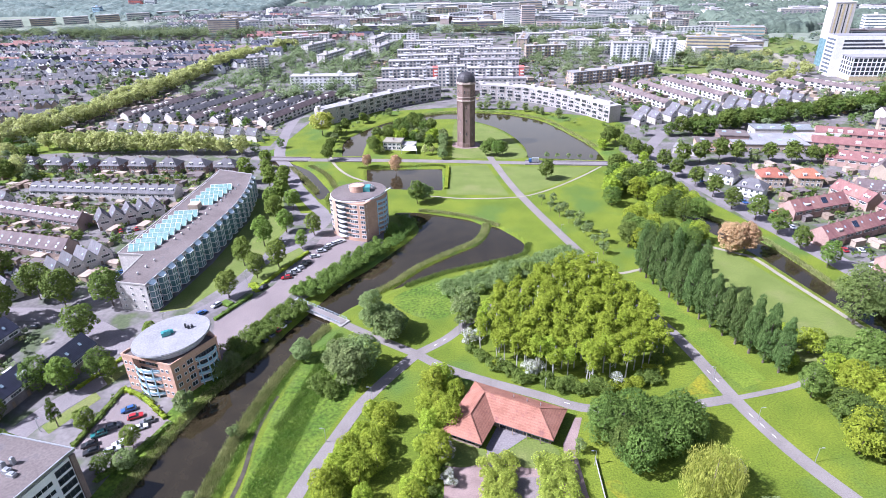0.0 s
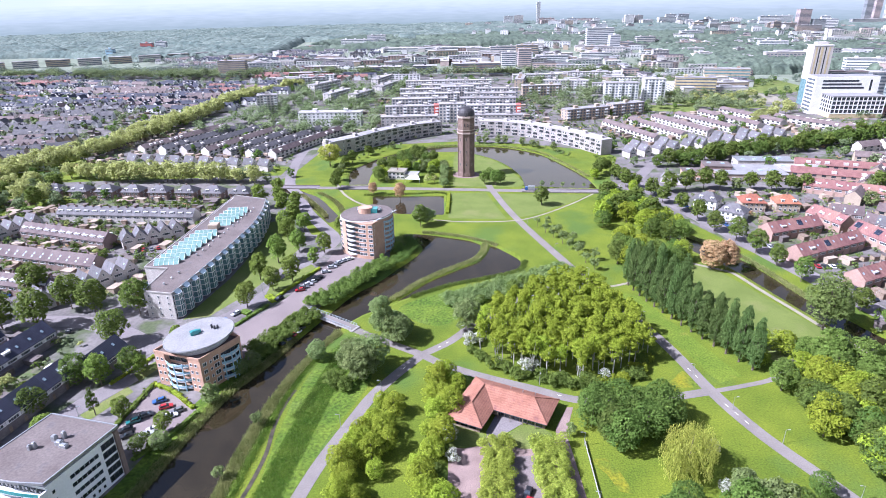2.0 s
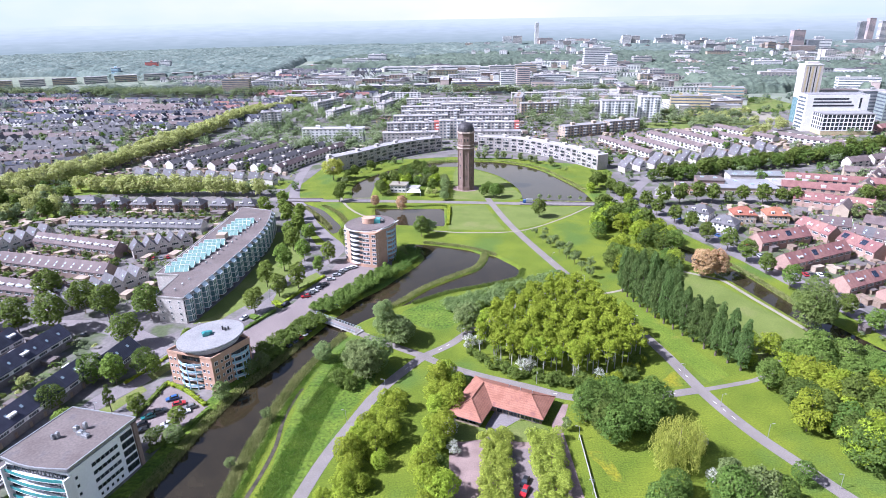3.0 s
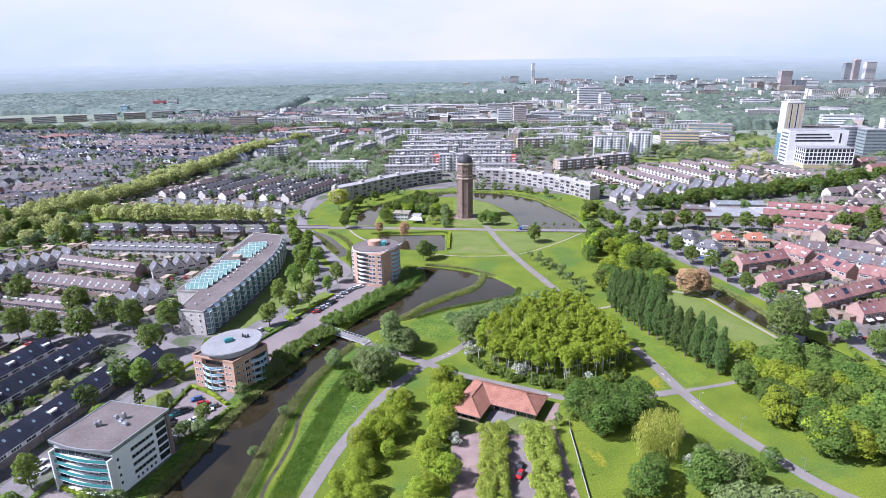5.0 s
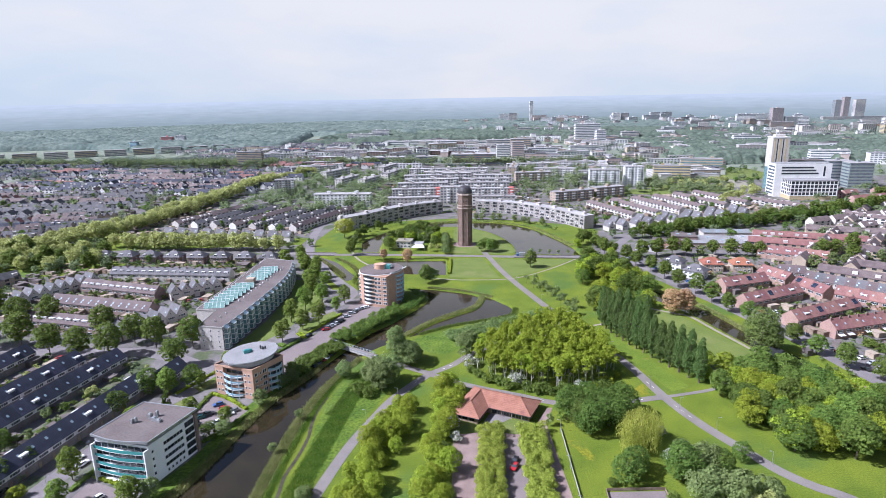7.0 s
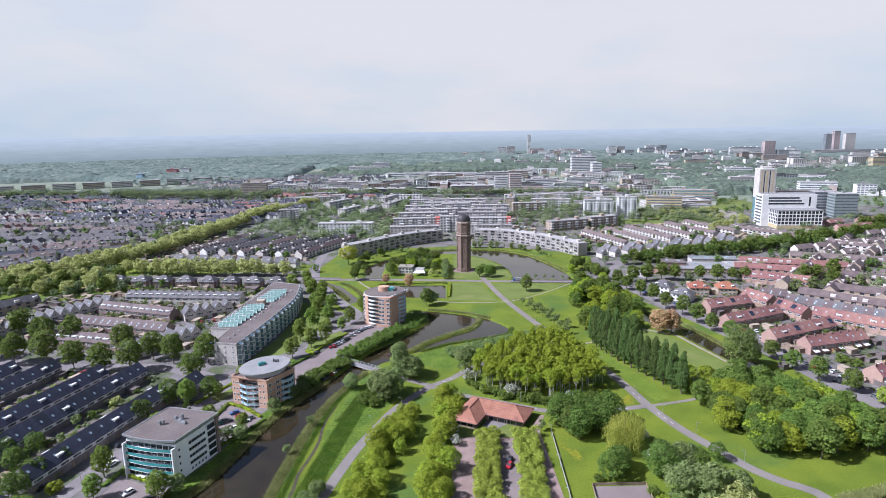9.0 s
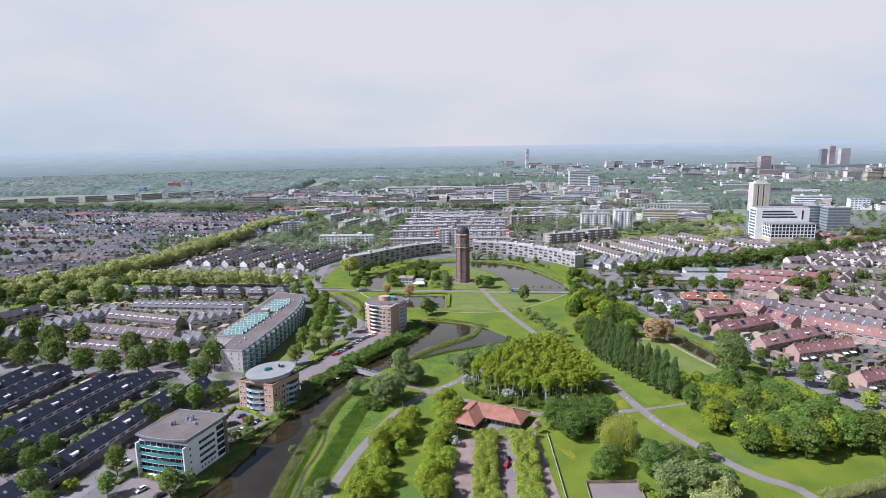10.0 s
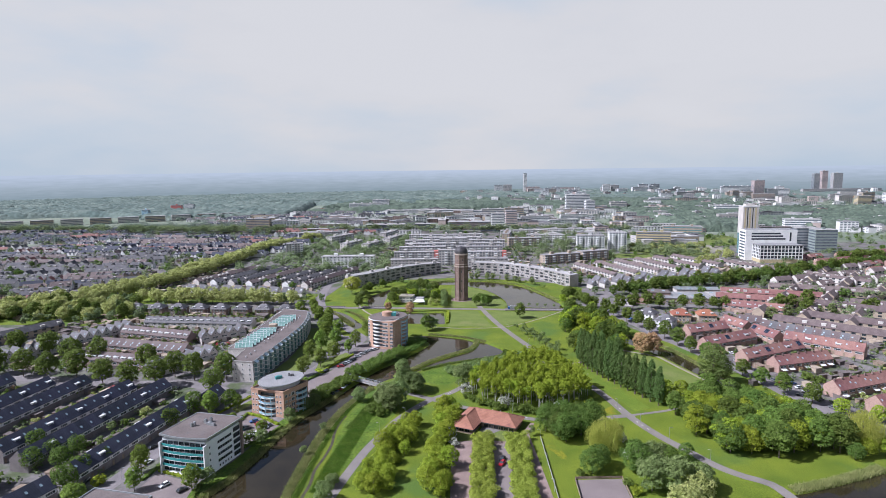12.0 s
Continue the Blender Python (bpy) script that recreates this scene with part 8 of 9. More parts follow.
def canopy(name, label, x0, x1, y0, y1, step, pitch, high, rule, seed, clear=0.0, material="canopy"):
    """The crowded crowns of a wood as one uneven leafy roof, with clearings."""
    rng = np.random.default_rng(seed)
    x, y = np.meshgrid(np.arange(x0, x1, step), np.arange(y0, y1, step))
    x, y = x + rng.uniform(-0.3, 0.3, x.shape) * step, y + rng.uniform(-0.3, 0.3, x.shape) * step
    ci, cj = np.floor((x - x0) / pitch).astype(int) + 1, np.floor((y - y0) / pitch).astype(int) + 1
    ni, nj = ci.max() + 2, cj.max() + 2
    px, py = rng.uniform(0, 1, (ni, nj)), rng.uniform(0, 1, (ni, nj))
    ph, pr = high * rng.uniform(0.72, 1.05, (ni, nj)), pitch * rng.uniform(0.75, 1.1, (ni, nj))
    z = np.zeros(x.shape)
    for di in (-1, 0, 1):
        for dj in (-1, 0, 1):
            a, b = ci + di, cj + dj
            d = np.hypot(x - x0 - (a - 1 + px[a, b]) * pitch, y - y0 - (b - 1 + py[a, b]) * pitch) / pr[a, b]
            z = np.maximum(z, ph[a, b] * np.sqrt(np.clip(1 - d * d * 0.8, 0, 1)))
    z += rng.uniform(-0.06, 0.06, x.shape) * high
    patch = np.sin(x / 97 + 1.3 * np.sin(y / 143 + seed)) * np.sin(y / 71 + 1.1 * np.sin(x / 157))
    ok = rule(x, y) & (patch > -1 + 2 * clear)
    ok[:2], ok[-2:], ok[:, :2], ok[:, -2:] = False, False, False, False
    for turn in range(3):
        near = ok.copy()
        near[1:-1, 1:-1] = ok[1:-1, 1:-1] & ok[:-2, 1:-1] & ok[2:, 1:-1] & ok[1:-1, :-2] & ok[1:-1, 2:]
        z = np.where(ok & ~near, z * (0.45, 0.75, 0.9)[turn], z)
        ok, whole = near, ok if turn == 0 else whole
    ok = whole
    z = np.where(ok, z, 0.03)
    ny, nx = x.shape
    keep = ok[:-1, :-1] | ok[1:, :-1] | ok[:-1, 1:] | ok[1:, 1:]
    k = np.nonzero(keep.ravel())[0]
    k = k // (nx - 1) * nx + k % (nx - 1)
    f = np.stack([k, k + 1, k + nx + 1, k + nx], 1)
    used, f = np.unique(f, return_inverse=True)
    me = bpy.data.meshes.new(name)
    me.from_pydata(np.stack([x.ravel(), y.ravel(), z.ravel()], 1)[used].tolist(), [], f.reshape(-1, 4).tolist())
    me.materials.append(MAT[material])
    me.polygons.foreach_set("use_smooth", [True] * len(me.polygons))
    return tagged(new(name, me), label, "wood", "", "stuff")


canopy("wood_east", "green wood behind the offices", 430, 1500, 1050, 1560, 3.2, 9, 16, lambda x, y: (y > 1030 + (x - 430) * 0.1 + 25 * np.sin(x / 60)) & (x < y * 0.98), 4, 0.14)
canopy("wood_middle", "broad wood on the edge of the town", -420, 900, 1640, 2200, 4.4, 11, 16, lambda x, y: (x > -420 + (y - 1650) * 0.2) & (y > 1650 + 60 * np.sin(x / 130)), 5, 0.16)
canopy("wood_west", "wide wood to the north-west", -2300, -420, 1300, 2960, 5.4, 13, 17, lambda x, y: (x * x + y * y < 2960 ** 2) & (y > 1390 - x * 0.15 + 50 * np.sin(x / 90)) & (x < -400 - (y - 1350) * 0.1) & (np.abs(x) < y * 0.95), 6, 0.08, "canopy_hazed")
canopy("wood_far", "far woods under the horizon", -700, 2400, 1950, 2980, 8.0, 17, 18, lambda x, y: (x * x + y * y < 2980 ** 2) & (np.abs(x) < y * 0.95) & (y > 2050 + 80 * np.sin(x / 170)), 7, 0.22, "canopy_hazed")


def hedge_mass(name, label, pts, width, height, n, leaf, material, seed, cat="hedge", kind="stuff", clump=(1.0, 1.7)):
    """A ragged hedge along a line."""
    rng = np.random.default_rng(seed)
    q = smooth_line(pts, 1.2 if width > 3 else 0.5)
    n, leaf = int(n * 1.9), leaf * 0.78
    c, r = [], []
    for i, p in enumerate(q):
        d = (q[min(i + 1, len(q) - 1)] - q[max(i - 1, 0)]).normalized()
        for k in range(max(1, int(width / 1.3))):
            o = rng.uniform(-0.5, 0.5) * width
            c.append((p.x - d.y * o + rng.normal() * 0.3, p.y + d.x * o + rng.normal() * 0.3, height * rng.uniform(0.3, 0.75)))
            r.append(rng.uniform(*clump))
    v = sprays(np.array(c), np.array(r)[:, None], n, leaf, rng)
    v[:, 2] = np.clip(v[:, 2], 0.02, height * 1.25)
    ob = new(name, leaf_mesh(name, v, (material,)))
    if width < 5 and cat == "hedge":
        core = Shape()
        for a, b in zip(q, q[1:]):
            core.bar((*a, 0.0), (*b, 0.0), width * 0.8, height * 0.8)
        part("hedge_core", core, material, ob)
    return tagged(ob, label, cat, "", kind)


hedge_mass("bank_hedge", "tall bright hedge along the canal", [(-73, 278), (-68.5, 290), (-61, 304), (-58.5, 308)], 9.0, 4.8, 17000, 0.34, "leaf", 21)
hedge_mass("bank_hedge", "tall bright hedge along the canal", [(-60, 315), (-51, 328), (-40.5, 346), (-32, 358)], 10.5, 5.2, 26000, 0.34, "leaf", 22)
hedge_mass("bank_hedge", "dark shrubs on the pond bank", [(-30, 358), (-25, 370), (-22, 382), (-27, 392)], 6.0, 3.4, 6500, 0.28, "leaf_dark", 23)
for i, (pts, w, h) in enumerate((([(-105, 238), (-103, 262)], 1.4, 1.2), ([(-103, 262), (-95, 258), (-84, 249)], 1.4, 1.2), ([(-82, 247), (-86, 236), (-92, 226)], 1.4, 1.2), ([(-118, 262), (-110, 281), (-103, 296)], 1.2, 1.0), ([(-88.4, 300.4), (-82, 314), (-80, 318)], 1.5, 1.2), ([(-78.4, 325), (-73, 338.4), (-66, 355)], 1.5, 1.2),
                                 ([(-90, 313), (-86, 311)], 4.0, 0.8), ([(-83, 327), (-78, 321)], 3.6, 0.8), ([(-123, 199), (-122, 206), (-120.6, 212)], 1.8, 1.1), ([(-119.6, 206.2), (-106.4, 201)], 1.0, 1.0), ([(-98.6, 196), (-97.4, 186), (-99, 174)], 1.4, 1.2), ([(-5, 432), (-4.5, 470)], 2.4, 1.6))):
    hedge_mass("hedge", "low clipped green garden hedge", pts, w, h, int(520 * (Vector(pts[0]) - Vector(pts[-1])).length / 6), 0.2, "leaf_fresh" if i % 2 else "leaf", 30 + i, kind="", clump=(0.35, 0.6))
# pollard rows over the car park, dense and flat-topped
for i, (a, b) in enumerate((((11.6, 232), (8.2, 160)), ((26.4, 232), (23.4, 160)))):
    hedge_mass("pleached_tree_row", "dense clipped row of yellow-green trees", [a, ((a[0] + b[0]) / 2, 196), b], 8.2, 5.0, 36000, 0.32, "leaf_lime", 50 + i, "tree row", clump=(1.2, 1.8))
    for k in range(9):
        p = Vector(a).lerp(Vector(b), (k + 0.5) / 9)
        t = thing("tree", "clipped car park tree with bare stem", "tree", local(p, 0), "car park trees")
        part("trunk", Shape().cone(0, 0, -0.2, 2.6, 0.14, 0.1, 7), "bark", t)


def reeds(name, pts, width, height, n, seed, material="reed"):
    rng = np.random.default_rng(seed)
    n = int(n * 2.2)
    q = smooth_line(pts, 1.0)
    idx = rng.integers(0, len(q) - 1, n)
    v = np.zeros((n, 4, 3))
    for j, i in enumerate(idx):
        d = (q[i + 1] - q[i]).normalized()
        o = rng.uniform(-0.5, 0.5) * width
        x, y = q[i].x - d.y * o + rng.uniform(-.6, .6), q[i].y + d.x * o + rng.uniform(-.6, .6)
        a, w, h = rng.uniform(0, 3.14), rng.uniform(0.05, 0.13), height * rng.uniform(0.6, 1.2)
        c, s = math.cos(a) * w, math.sin(a) * w
        lx, ly = rng.normal() * 0.35, rng.normal() * 0.35
        v[j] = ((x - c, y - s, -0.8), (x + c, y + s, -0.8), (x + c * .4 + lx, y + s * .4 + ly, h), (x - c * .4 + lx, y - s * .4 + ly, h))
    ob = new(name, leaf_mesh(name, v.reshape(-1, 3), (material,), k=4))
    return tagged(ob, "pale reeds along the water's edge", "reeds", "", "stuff")


hedge_mass("willow_scrub", "dense grey-green scrub between pond and copse", [(-4, 318), (12, 327), (28, 337), (44, 345), (54, 351)], 13.0, 3.0, 16000, 0.34, "leaf_grey", 84, "scrub", clump=(1.0, 1.6))
reeds("reed_fringe", [(-63.2, 178), (-62.4, 200), (-61.6, 222), (-59.6, 246), (-56.2, 265), (-51.0, 283), (-45, 296)], 2.4, 0.75, 7000, 85, "reed")
reeds("tall_grass", [(-59.6, 184), (-59, 206), (-57.8, 232), (-55, 258), (-50, 280)], 1.8, 0.4, 4200, 86, "tuft")
reeds("tall_grass", [(-51.6, 190), (-50, 210), (-47.4, 232), (-44.4, 256), (-41, 276)], 7.5, 0.4, 12000, 87, "tuft")
reeds("reeds", [(-95, 186), (-88.6, 201), (-84.8, 217), (-81.5, 236), (-76.6, 256), (-70, 271), (-66, 280), (-62, 292)], 3.4, 0.55, 5200, 61)
reeds("reeds", [(-64, 190), (-63.6, 212), (-62.6, 232), (-60.6, 250), (-57, 268), (-52, 282), (-46, 298)], 1.6, 0.6, 3600, 62)
reeds("reeds", [(-34, 317), (-26, 325.5), (-14.3, 342), (-1, 355), (9.5, 364.5), (14, 375), (15.5, 385)], 2.6, 0.8, 3600, 63)
reeds("reeds", [(-18, 402), (-4, 398), (9, 392), (22, 382)], 2.0, 0.9, 1300, 64)
reeds("reeds", [(34, 362), (30, 351), (12, 342), (-4, 335), (-20, 324)], 2.4, 0.9, 2200, 65, "leaf")
reeds("reed_bed", [(2, 326), (26, 332), (40, 342), (52, 350)], 6.0, 1.0, 4200, 83, "leaf_grey")
reeds("reeds", [(-60, 470), (-30, 471.5), (-6, 470), (-4.5, 432)], 2.0, 0.9, 1400, 66, "leaf")
reeds("reeds", [(-78, 430), (-90, 452), (-104, 474)], 3.0, 0.9, 1200, 67)
reeds("reeds", [(-66, 430), (-78, 458), (-92, 476)], 3.0, 0.9, 1200, 68)
reeds("reeds", [(-33, 601), (-5, 609), (22, 609), (46, 601), (70, 579), (85, 541), (95, 507)], 3.0, 0.9, 2400, 69)
reeds("reeds", [(123, 396), (133, 379), (140.5, 365), (144.6, 350), (147, 337), (149, 326), (152, 316), (156, 306)], 2.6, 0.7, 2600, 70)
reeds("reeds", [(124, 190.5), (138, 194.6), (150, 198.8), (168, 206)], 4.0, 1.0, 2600, 71)
reeds("ditch_reeds", [(-50, 245), (-46, 262), (-43, 282), (-40, 292)], 2.4, 0.6, 1600, 72, "leaf")
setting("ditch", ribbon([(-57.6, 182), (-56.4, 196), (-56.9, 206), (-55.3, 218), (-54.6, 229), (-55.6, 241), (-55, 252), (-53.6, 259)], 1.2, 0.05), "mud", "muddy ditch along the bank", "ditch")

# ---- bridge, cars, lamps, sheds ----
def bridge():
    a, b = Vector((-62.0, 312.6)), Vector((-40.0, 298.0))
    d = (b - a).normalized()
    t = thing("footbridge", "grey concrete footbridge with pale blue railings", "bridge", local(a, bearing(a, b)))
    L = (b - a).length
    part("deck", Shape().box(0, L, -1.9, 1.9, 0.1, 0.62), "concrete", t)
    part("walkway", Shape().box(0, L, -1.6, 1.6, 0.62, 0.68), "asphalt", t)
    for s in (-1, 1):
        part("handrail", Shape().box(0, L, s * 1.8 - 0.06, s * 1.8 + 0.06, 1.62, 1.72).box(0, L, s * 1.8 - 0.03, s * 1.8 + 0.03, 1.1, 1.16), "bridge_steel", t)
        for i in range(15):
            x = 0.4 + (L - 0.8) * i / 14
            part("post", Shape().box(x - 0.05, x + 0.05, s * 1.8 - 0.05, s * 1.8 + 0.05, 0.6, 1.65), "bridge_steel", t)
    for x in (L * 0.32, L * 0.68):
        part("pier", Shape().box(x - 0.3, x + 0.3, -1.5, 1.5, -1.8, 0.1), "concrete", t)
    for x in (0.0, L):
        part("abutment", Shape().box(x - 0.9, x + 0.9, -2.3, 2.3, -1.0, 0.5), "concrete", t)


bridge()


def road_bridge(c, turn, w, L):
    t = thing("road_bridge", "low concrete road bridge with pale parapets", "bridge", local(c, turn))
    part("deck", Shape().box(-L / 2, L / 2, -w / 2, w / 2, -0.3, 0.16), "road", t)
    for s in (-1, 1):
        part("parapet", Shape().box(-L / 2, L / 2, s * w / 2 - 0.15, s * w / 2 + 0.15, 0.16, 0.8), "gravel", t)


road_bridge((-110, 489), -4, 7.4, 30)
road_bridge((-69, 486), -3, 7.4, 22)
road_bridge((70, 474), -5, 7.4, 52)

CAR_COLOURS = {"white": (0.72, 0.72, 0.72), "silver": (0.38, 0.39, 0.41), "grey": (0.12, 0.125, 0.13), "black": (0.018, 0.018, 0.02), "blue": (0.03, 0.09, 0.25), "red": (0.35, 0.02, 0.025), "teal": (0.02, 0.12, 0.12)}
for k, c in CAR_COLOURS.items():
    MAT["car_" + k] = mat("car_paint_" + k, c, tuple(x * 1.05 for x in c), scale=1.0, rough=0.28, spec=0.6)


def build_car(colour, m, far):
    t = thing("car", colour + " car parked on the paving", "car", m, "parked cars")
    side = [(-2.1, 0.35), (2.1, 0.35), (2.15, 0.75), (1.15, 0.95), (-1.95, 1.0), (-2.15, 0.7)]
    cab = [(-1.85, 0.98), (0.95, 0.95), (0.25, 1.46), (-1.4, 1.5)]
    body, glass, top = Shape(), Shape(), Shape()
    v = [(x, -0.86, z) for x, z in side] + [(x, 0.86, z) for x, z in side]
    n = len(side)
    body.add(v, [tuple(range(n)), tuple(range(2 * n - 1, n - 1, -1))] + [(i, i + n, (i + 1) % n + n, (i + 1) % n) for i in range(n)])
    v = [(x, -0.8 if z < 1.2 else -0.62, z) for x, z in cab] + [(x, 0.8 if z < 1.2 else 0.62, z) for x, z in cab]
    glass.add(v, [(0, 1, 2, 3), (7, 6, 5, 4), (1, 5, 6, 2), (3, 7, 4, 0)])
    top.add([(-1.42, -0.62, 1.5), (0.27, -0.62, 1.46), (0.27, 0.62, 1.46), (-1.42, 0.62, 1.5), (-1.3, -0.55, 1.56), (0.15, -0.55, 1.53), (0.15, 0.55, 1.53), (-1.3, 0.55, 1.56)],
            [(4, 5, 6, 7), (0, 1, 5, 4), (1, 2, 6, 5), (2, 3, 7, 6), (3, 0, 4, 7)])
    part("body", body, "car_" + colour, t)
    part("cabin_glass", glass, "glass", t, "dark car windows")
    part("car_roof", top, "car_" + colour, t)
    if far:
        pair = Shape()
        for x in (-1.3, 1.35):
            pair.box(x - 0.3, x + 0.3, -0.9, 0.9, 0.0, 0.5)
        tagged(part("wheelset", pair, "tyre", t), kind="stuff")
        return t
    wheel = Shape().cone(0, 0, -0.1, 0.1, 0.31, 0.31, 10).mesh("wheel", [MAT["tyre"]])
    for x in (-1.3, 1.35):
        for y in (-0.8, 0.8):
            part("wheel", wheel, "tyre", t, "", pose(x, y, 0.31, 90, 0, 0))
    return t


CARS = {}


def car(x, y, turn, colour=None):
    colour = colour or random.choice(("white", "silver", "silver", "grey", "grey", "black", "black", "blue", "red"))
    m = pose(x, y, 0.09, 0, 0, turn + random.uniform(-3, 3) + random.choice((0, 180)))
    key = (colour, y > 300 or abs(x) > 110)
    if key not in CARS:
        CARS[key] = build_car(colour, m, key[1])
    else:
        copy_thing(CARS[key], m)


def parked(a, b, n, turn, gaps=0.2, jitter=0.3):
    a, b = Vector(a), Vector(b)
    for i in range(n):
        if random.random() > gaps:
            p = a.lerp(b, (i + 0.5) / n)
            car(p.x + random.uniform(-jitter, jitter), p.y + random.uniform(-jitter, jitter), turn)


# car park behind the offices, strip by the canal, streets
for x, y, c in ((-96.5, 252.5, "blue"), (-93.0, 249.5, "red"), (-97.5, 245.5, "grey"), (-100.0, 242.5, "teal"), (-100.5, 238.5, "black"), (-88.5, 247.5, "grey"), (-89.5, 245.0, "white"), (-92.0, 239.0, "white"), (-93.0, 236.5, "silver"), (-98.5, 236.0, "black")):
    car(x, y, 30, c)
parked((-67, 286), (-57, 310), 8, 150)
parked((-55, 322), (-44, 346), 8, 160, 0.3)
parked((-70, 330), (-57, 362), 12, 20, 0.25)
parked((-58, 360), (-52, 366), 4, 40)
parked((-80, 318), (-74, 328), 3, 60, 0.4)
parked((-96, 303), (-90, 312), 3, 55, 0.4)
for x, y, turn, c in ((-131, 216, 75, "white"), (-127.5, 213, 75, "white"), (-123, 231, 70, "black"), (-108, 171, 80, "black"), (-111, 168, 80, "silver"), (-144, 198, 80, "black"), (18.8, 214, 65, "black"), (18.4, 210.5, 65, "red"), (-112, 195, 60, "white"), (-103.5, 191.5, 60, "black"), (-132.2, 226.5, 70, "black")):
    car(x, y, turn, c)
parked((-250, 330), (-160, 326), 12, 10, 0.4)
parked((-240, 300), (-150, 296), 12, 5, 0.45)
parked((-238, 378), (-170, 358), 18, 78, 0.15)
parked((-172, 374), (-152, 384), 6, 120, 0.2)
parked((-139, 320), (-143, 345), 8, 5, 0.1)
parked((-135, 318), (-137, 330), 5, 5, 0.1)
parked((-152, 340), (-147, 356), 5, 10, 0.2)
parked((150, 410), (166, 352), 11, 104, 0.2)
parked((155, 412), (171, 354), 8, 104, 0.4)
parked((172, 338), (179, 290), 9, 98, 0.25)
parked((178, 282), (190, 254), 7, 112, 0.3)
parked((184, 300), (186, 272), 5, 20, 0.3)
parked((168, 352), (182, 352), 4, 90, 0.2)
parked((128, 470), (142, 432), 7, 110, 0.3)


def far_cars(material, label, streets, seed):
    """Cars along the streets of the farther town, too small to pick apart."""
    rng, s = np.random.default_rng(seed), Shape()
    for n, x0, y0, x1, y1 in streets:
        for i in range(n):
            k = rng.uniform()
            x, y = x0 + (x1 - x0) * k + rng.normal() * 0.7, y0 + (y1 - y0) * k + rng.normal() * 0.7
            d = Vector((x1 - x0, y1 - y0)).normalized()
            u, v = d * 2.1, Vector((-d.y, d.x)) * 0.86
            p = Vector((x, y))
            for a, z0, z1 in ((1.0, 0.25, 0.95), (0.55, 0.95, 1.5)):
                s.prism([tuple(p - u * a - v), tuple(p + u * a - v), tuple(p + u * a + v), tuple(p - u * a + v)], z0, z1)
    return tagged(part("far_cars", s, material), label, "cars", "", "stuff")


STREETS = ((22, -130, 640, -132, 900), (20, -110, 668, 110, 668), (18, -80, 748, 90, 746), (18, -80, 792, 90, 790), (16, 84, 700, 96, 900), (22, 150, 545, 300, 604), (20, 300, 604, 420, 640), (16, -280, 585, -150, 560), (16, 130, 660, 300, 730),
           (14, -190, 700, -170, 900), (14, 250, 520, 320, 540), (16, 230, 440, 320, 380), (14, 300, 330, 380, 420), (16, -620, 700, -360, 740), (16, -600, 900, -300, 860), (24, 60, 890, 100, 1000), (20, 0, 880, 60, 884))
for i, (mt, label) in enumerate((("car_white", "white cars parked along far streets"), ("car_silver", "silver cars parked along far streets"), ("car_grey", "grey cars parked along far streets"), ("car_black", "black cars parked along far streets"))):
    far_cars(mt, label, [(max(3, n // 3), *q) for n, *q in STREETS], 160 + i)


def lorry():
    t = thing("lorry", "small lorry with blue cab parked by the gate", "lorry", local((49.5, 477), 175))
    part("cargo_box", Shape().box(-3.2, 1.2, -1.15, 1.15, 0.8, 3.0), "metal", t)
    part("cab", Shape().box(1.4, 3.2, -1.1, 1.1, 0.5, 2.4), "car_blue", t)
    part("windscreen", Shape().box(3.18, 3.24, -0.95, 0.95, 1.4, 2.2), "glass", t)
    for x in (-2.2, 2.2):
        for y in (-1.0, 1.0):
            part("wheel", Shape().cone(0, 0, -0.14, 0.14, 0.45, 0.45, 12), "tyre", t, "", pose(x, y, 0.5, 90, 0, 0))


lorry()


def build_lamp(m):
    t = thing("street_lamp", "slim grey street lamp with small head", "street lamp", m, "street lamps")
    part("pole", Shape().cone(0, 0, 0, 5.0, 0.09, 0.06, 8), "metal", t)
    part("arm", Shape().bar((0, 0, 4.9), (0.9, 0, 5.05), 0.07, 0.07), "metal", t)
    part("lamp_head", Shape().box(0.6, 1.3, -0.13, 0.13, 5.02, 5.16), "metal", t)
    return t


first_lamp = None
for x, y, turn in ((86, 248, 0), (80.5, 266, 180), (73, 302, 0), (61, 343, 180), (50, 372, 0), (40, 408, 180), (94, 233, 0), (103, 212, 180), (65, 251.5, 90), (28, 261.5, 270), (2, 292, 0), (-24.5, 257, 180), (-35, 240, 180), (-118, 244, 0), (-106, 298, 0), (-86, 330, 0),
                   (-77, 356, 0), (-125, 222, 180), (-150, 309, 90), (-190, 312, 90), (-228, 316, 90), (164, 360, 0), (174, 318, 0), (181, 284, 0), (148, 400, 0), (136, 444, 0), (-131, 200, 0), (37, 232, 180), (36.5, 210, 180), (36, 190, 180)):
    m = local((x, y), turn)
    first_lamp = copy_thing(first_lamp, m) if first_lamp else build_lamp(m)


def build_shed(m):
    t = thing("garden_shed", "small wooden garden shed with dark roof", "shed", m, "garden sheds")
    part("wall", Shape().box(-1.5, 1.5, -1.2, 1.2, 0, 2.2), "wood", t)
    part("roof", Shape().slab([(-1.7, -1.4, 2.25), (1.7, -1.4, 2.25), (1.7, 1.4, 2.55), (-1.7, 1.4, 2.55)], 0.12), "flatroof", t)
    return t


first_shed = None


def sheds(a, b, n, turn):
    global first_shed
    a, b = Vector(a), Vector(b)
    for i in range(n):
        p = a.lerp(b, (i + random.uniform(0.3, 0.7)) / n)
        m = local(p, turn + random.choice((0, 180)))
        first_shed = copy_thing(first_shed, m) if first_shed else build_shed(m)


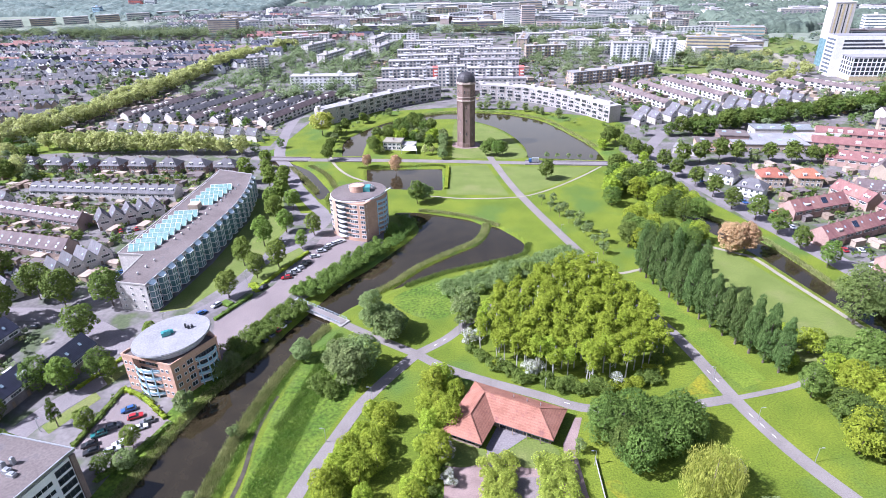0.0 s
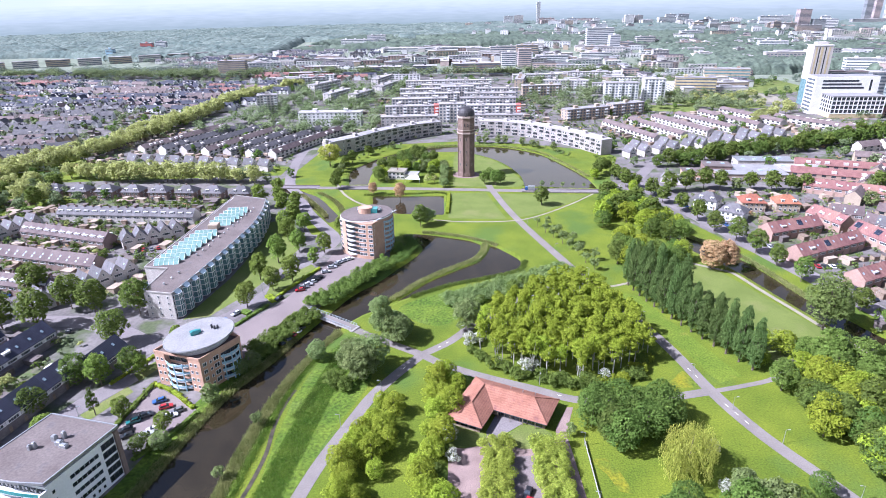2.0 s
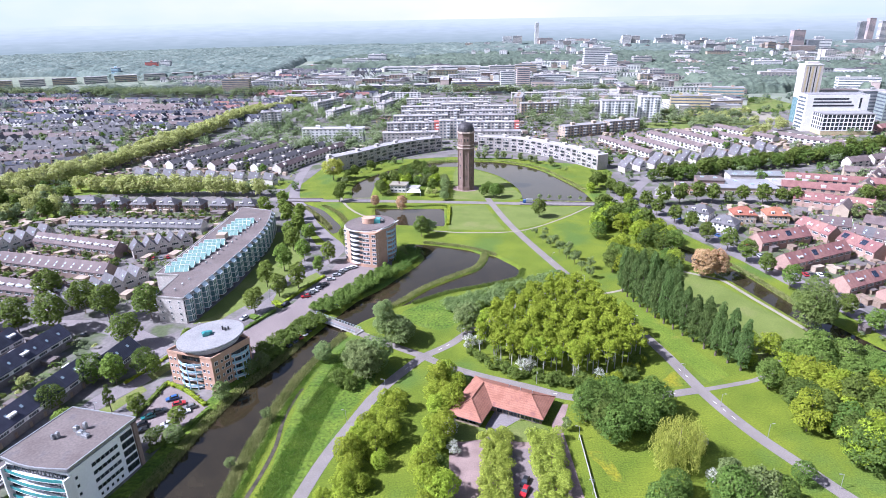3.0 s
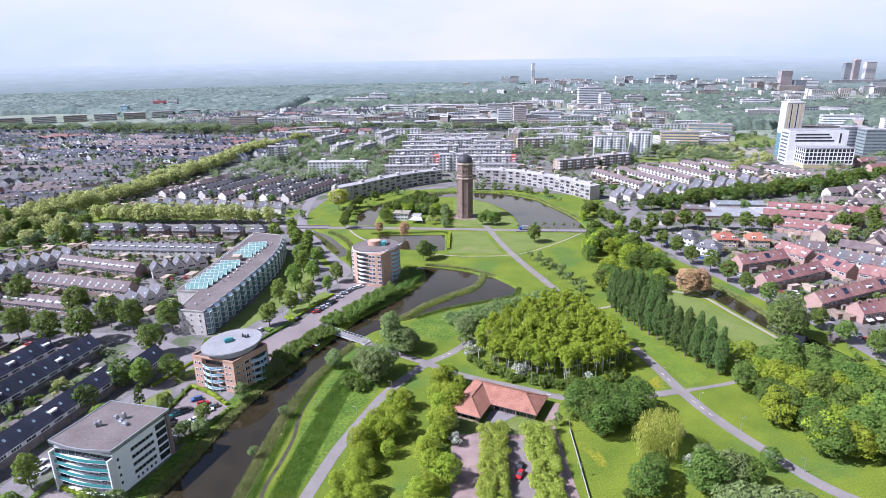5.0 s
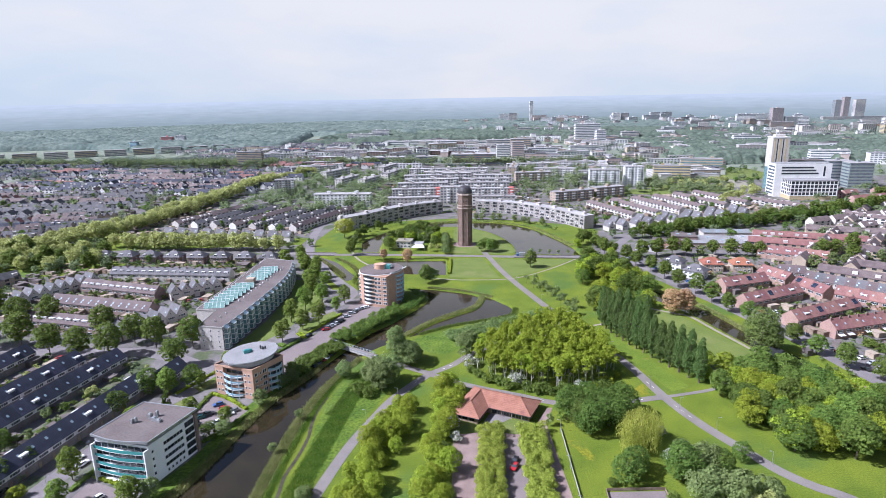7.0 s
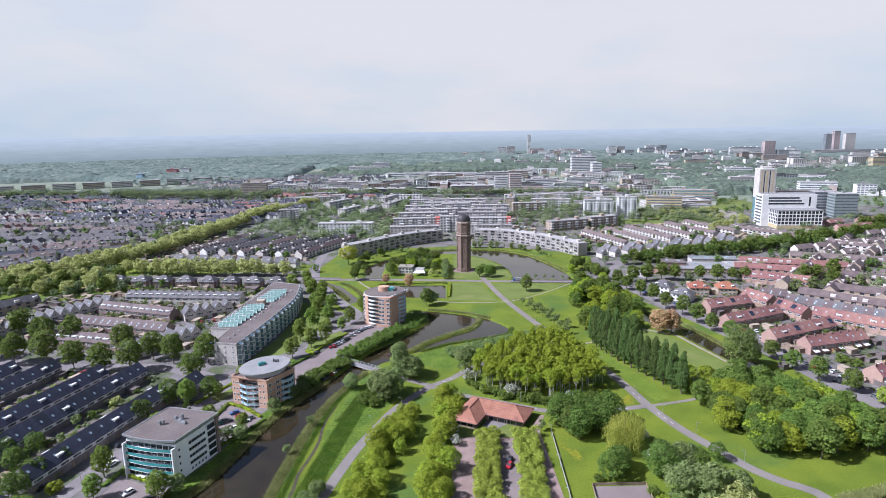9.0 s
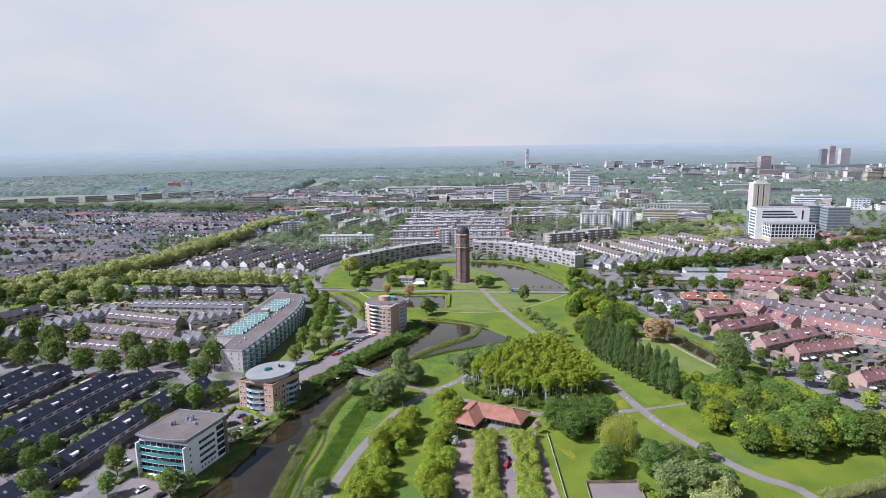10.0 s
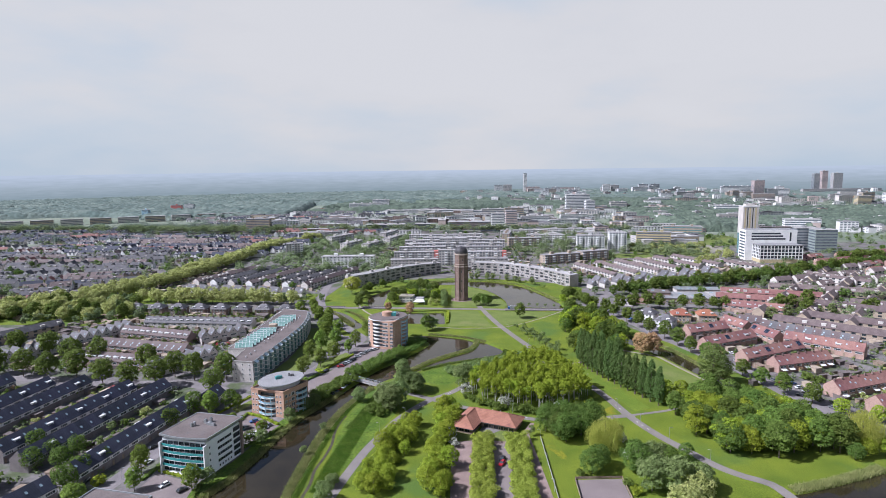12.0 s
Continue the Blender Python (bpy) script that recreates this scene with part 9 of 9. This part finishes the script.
sheds((-158, 210), (-148, 256), 8, 77)
sheds((-206, 226), (-192, 286), 9, 77)
sheds((-250, 238), (-238, 290), 7, 77)
sheds((-234, 416), (-160, 406), 10, -6)
sheds((-236, 386), (-184, 370), 8, -18)
sheds((-234, 357), (-178, 343), 8, -14)
sheds((-250, 452), (-150, 446), 10, -4)
sheds((186, 331), (222, 342), 7, 17)
sheds((188, 358), (214, 362), 5, 14)
sheds((198, 304), (232, 312), 6, 18)
sheds((200, 270), (236, 281), 6, 18)
sheds((-150, 430), (-142, 350), 6, 80)


def fence(name, label, pts, h, material, gap=2.4):
    q = smooth_line(pts, gap)
    o = Vector((q[0].x, q[0].y))
    t = thing(name, label, "fence", local(o, 0))
    for a, b in zip(q, q[1:]):
        a, b = a - o, b - o
        part("panel", Shape().bar((*a, 0.05), (*b, 0.05), 0.06, h), material, t)
        part("post", Shape().box(a.x - 0.06, a.x + 0.06, a.y - 0.06, a.y + 0.06, 0, h + 0.12), material, t)


fence("garden_fence", "weathered wooden garden fence", [(-156, 206), (-145, 258)], 1.7, "wood", 5)
fence("garden_fence", "weathered wooden garden fence", [(-204, 224), (-190, 288)], 1.7, "wood", 6)
fence("garden_fence", "weathered wooden garden fence", [(-236, 414), (-158, 404)], 1.7, "wood", 6)
fence("garden_fence", "weathered wooden garden fence", [(186, 334), (220, 345)], 1.7, "wood", 5)
fence("garden_fence", "weathered wooden garden fence", [(198, 308), (232, 316)], 1.7, "wood", 5)
for a, b in (((43.4, 165), (45.4, 198.6)), ((45.6, 198.8), (63.6, 199.2)), ((63.6, 199), (62.4, 165))):
    fence("yard_fence", "dark low fence round the yard", [a, b], 1.0, "wood", 4)
fence("park_fence", "low pale fence beside the car park", [(37.5, 234), (37.0, 205), (36.2, 165)], 0.9, "concrete", 4)



def outbuildings(material, label, areas, seed):
    """Low sheds, garages and extensions of the back gardens."""
    rng, s = np.random.default_rng(seed), Shape()
    for n, x0, x1, y0, y1, turn in areas:
        for i in range(n):
            x, y = rng.uniform(x0, x1), rng.uniform(y0, y1)
            if on_road(x, y, 7.5):
                continue
            w, d, h, a = rng.uniform(1.5, 3.4), rng.uniform(1.2, 2.2), rng.uniform(2.1, 2.8), radians(turn + rng.choice((0, 90)))
            q = [(x + math.cos(a) * u - math.sin(a) * v, y + math.sin(a) * u + math.cos(a) * v) for u, v in ((-w, -d), (w, -d), (w, d), (-w, d))]
            s.prism(q, 0, h)
            k = [(x + (p[0] - x) * 1.08, y + (p[1] - y) * 1.08) for p in q]
            s.prism(k, h, h + 0.15)
    return tagged(part("outbuildings", s, material), label, "sheds", "", "stuff")


YARDS = ((-330, -142, 190, 296, 77), (-300, -140, 326, 466, -12), (162, 300, 240, 466, 18), (-310, -140, 560, 690, 68), (140, 330, 590, 740, -70), (-120, 120, 650, 900, 3), (-720, -330, 440, 900, 8), (310, 700, 280, 700, 40))
for i, (mt, label, ns) in enumerate((("wood", "weathered wooden sheds in the back gardens", (30, 40, 50, 60, 60, 20, 120, 100)), ("flatroof", "low dark flat-roofed garages and extensions", (40, 80, 70, 60, 60, 60, 140, 120)),
                                     ("buff_brick", "pale low extensions and canopies", (16, 60, 50, 70, 70, 90, 160, 130)))):
    outbuildings(mt, label, [(n, *a) for n, a in zip(ns, YARDS)], 130 + i)


def garden_plots():
    """Grass and beds behind the terraces, one sheet a row."""
    for pts in ([(-164, 208), (-152, 208), (-142, 262), (-152, 282)], [(-206, 222), (-196, 222), (-184, 288), (-194, 290)], [(-248, 234), (-238, 234), (-228, 294), (-238, 296)], [(-238, 408), (-170, 398), (-158, 412), (-238, 420)],
                [(-238, 438), (-148, 430), (-144, 458), (-242, 466)], [(184, 328), (224, 338), (220, 350), (184, 338)], [(196, 298), (232, 308), (228, 318), (194, 308)], [(198, 264), (238, 276), (234, 286), (196, 274)], [(166, 380), (216, 384), (212, 426), (168, 428)]):
        tagged(part("garden_plot", sheet(pts, 0.045), "garden"), "patchy lawns and beds behind the houses", "garden", "", "structure")


MAT["garden"] = mat("garden_beds", (0.06, 0.085, 0.03), (0.15, 0.13, 0.105), scale=0.25, fine=1.5, rough=0.95, stain=((0.08, 0.125, 0.025), 0.2, 0.54))
garden_plots()
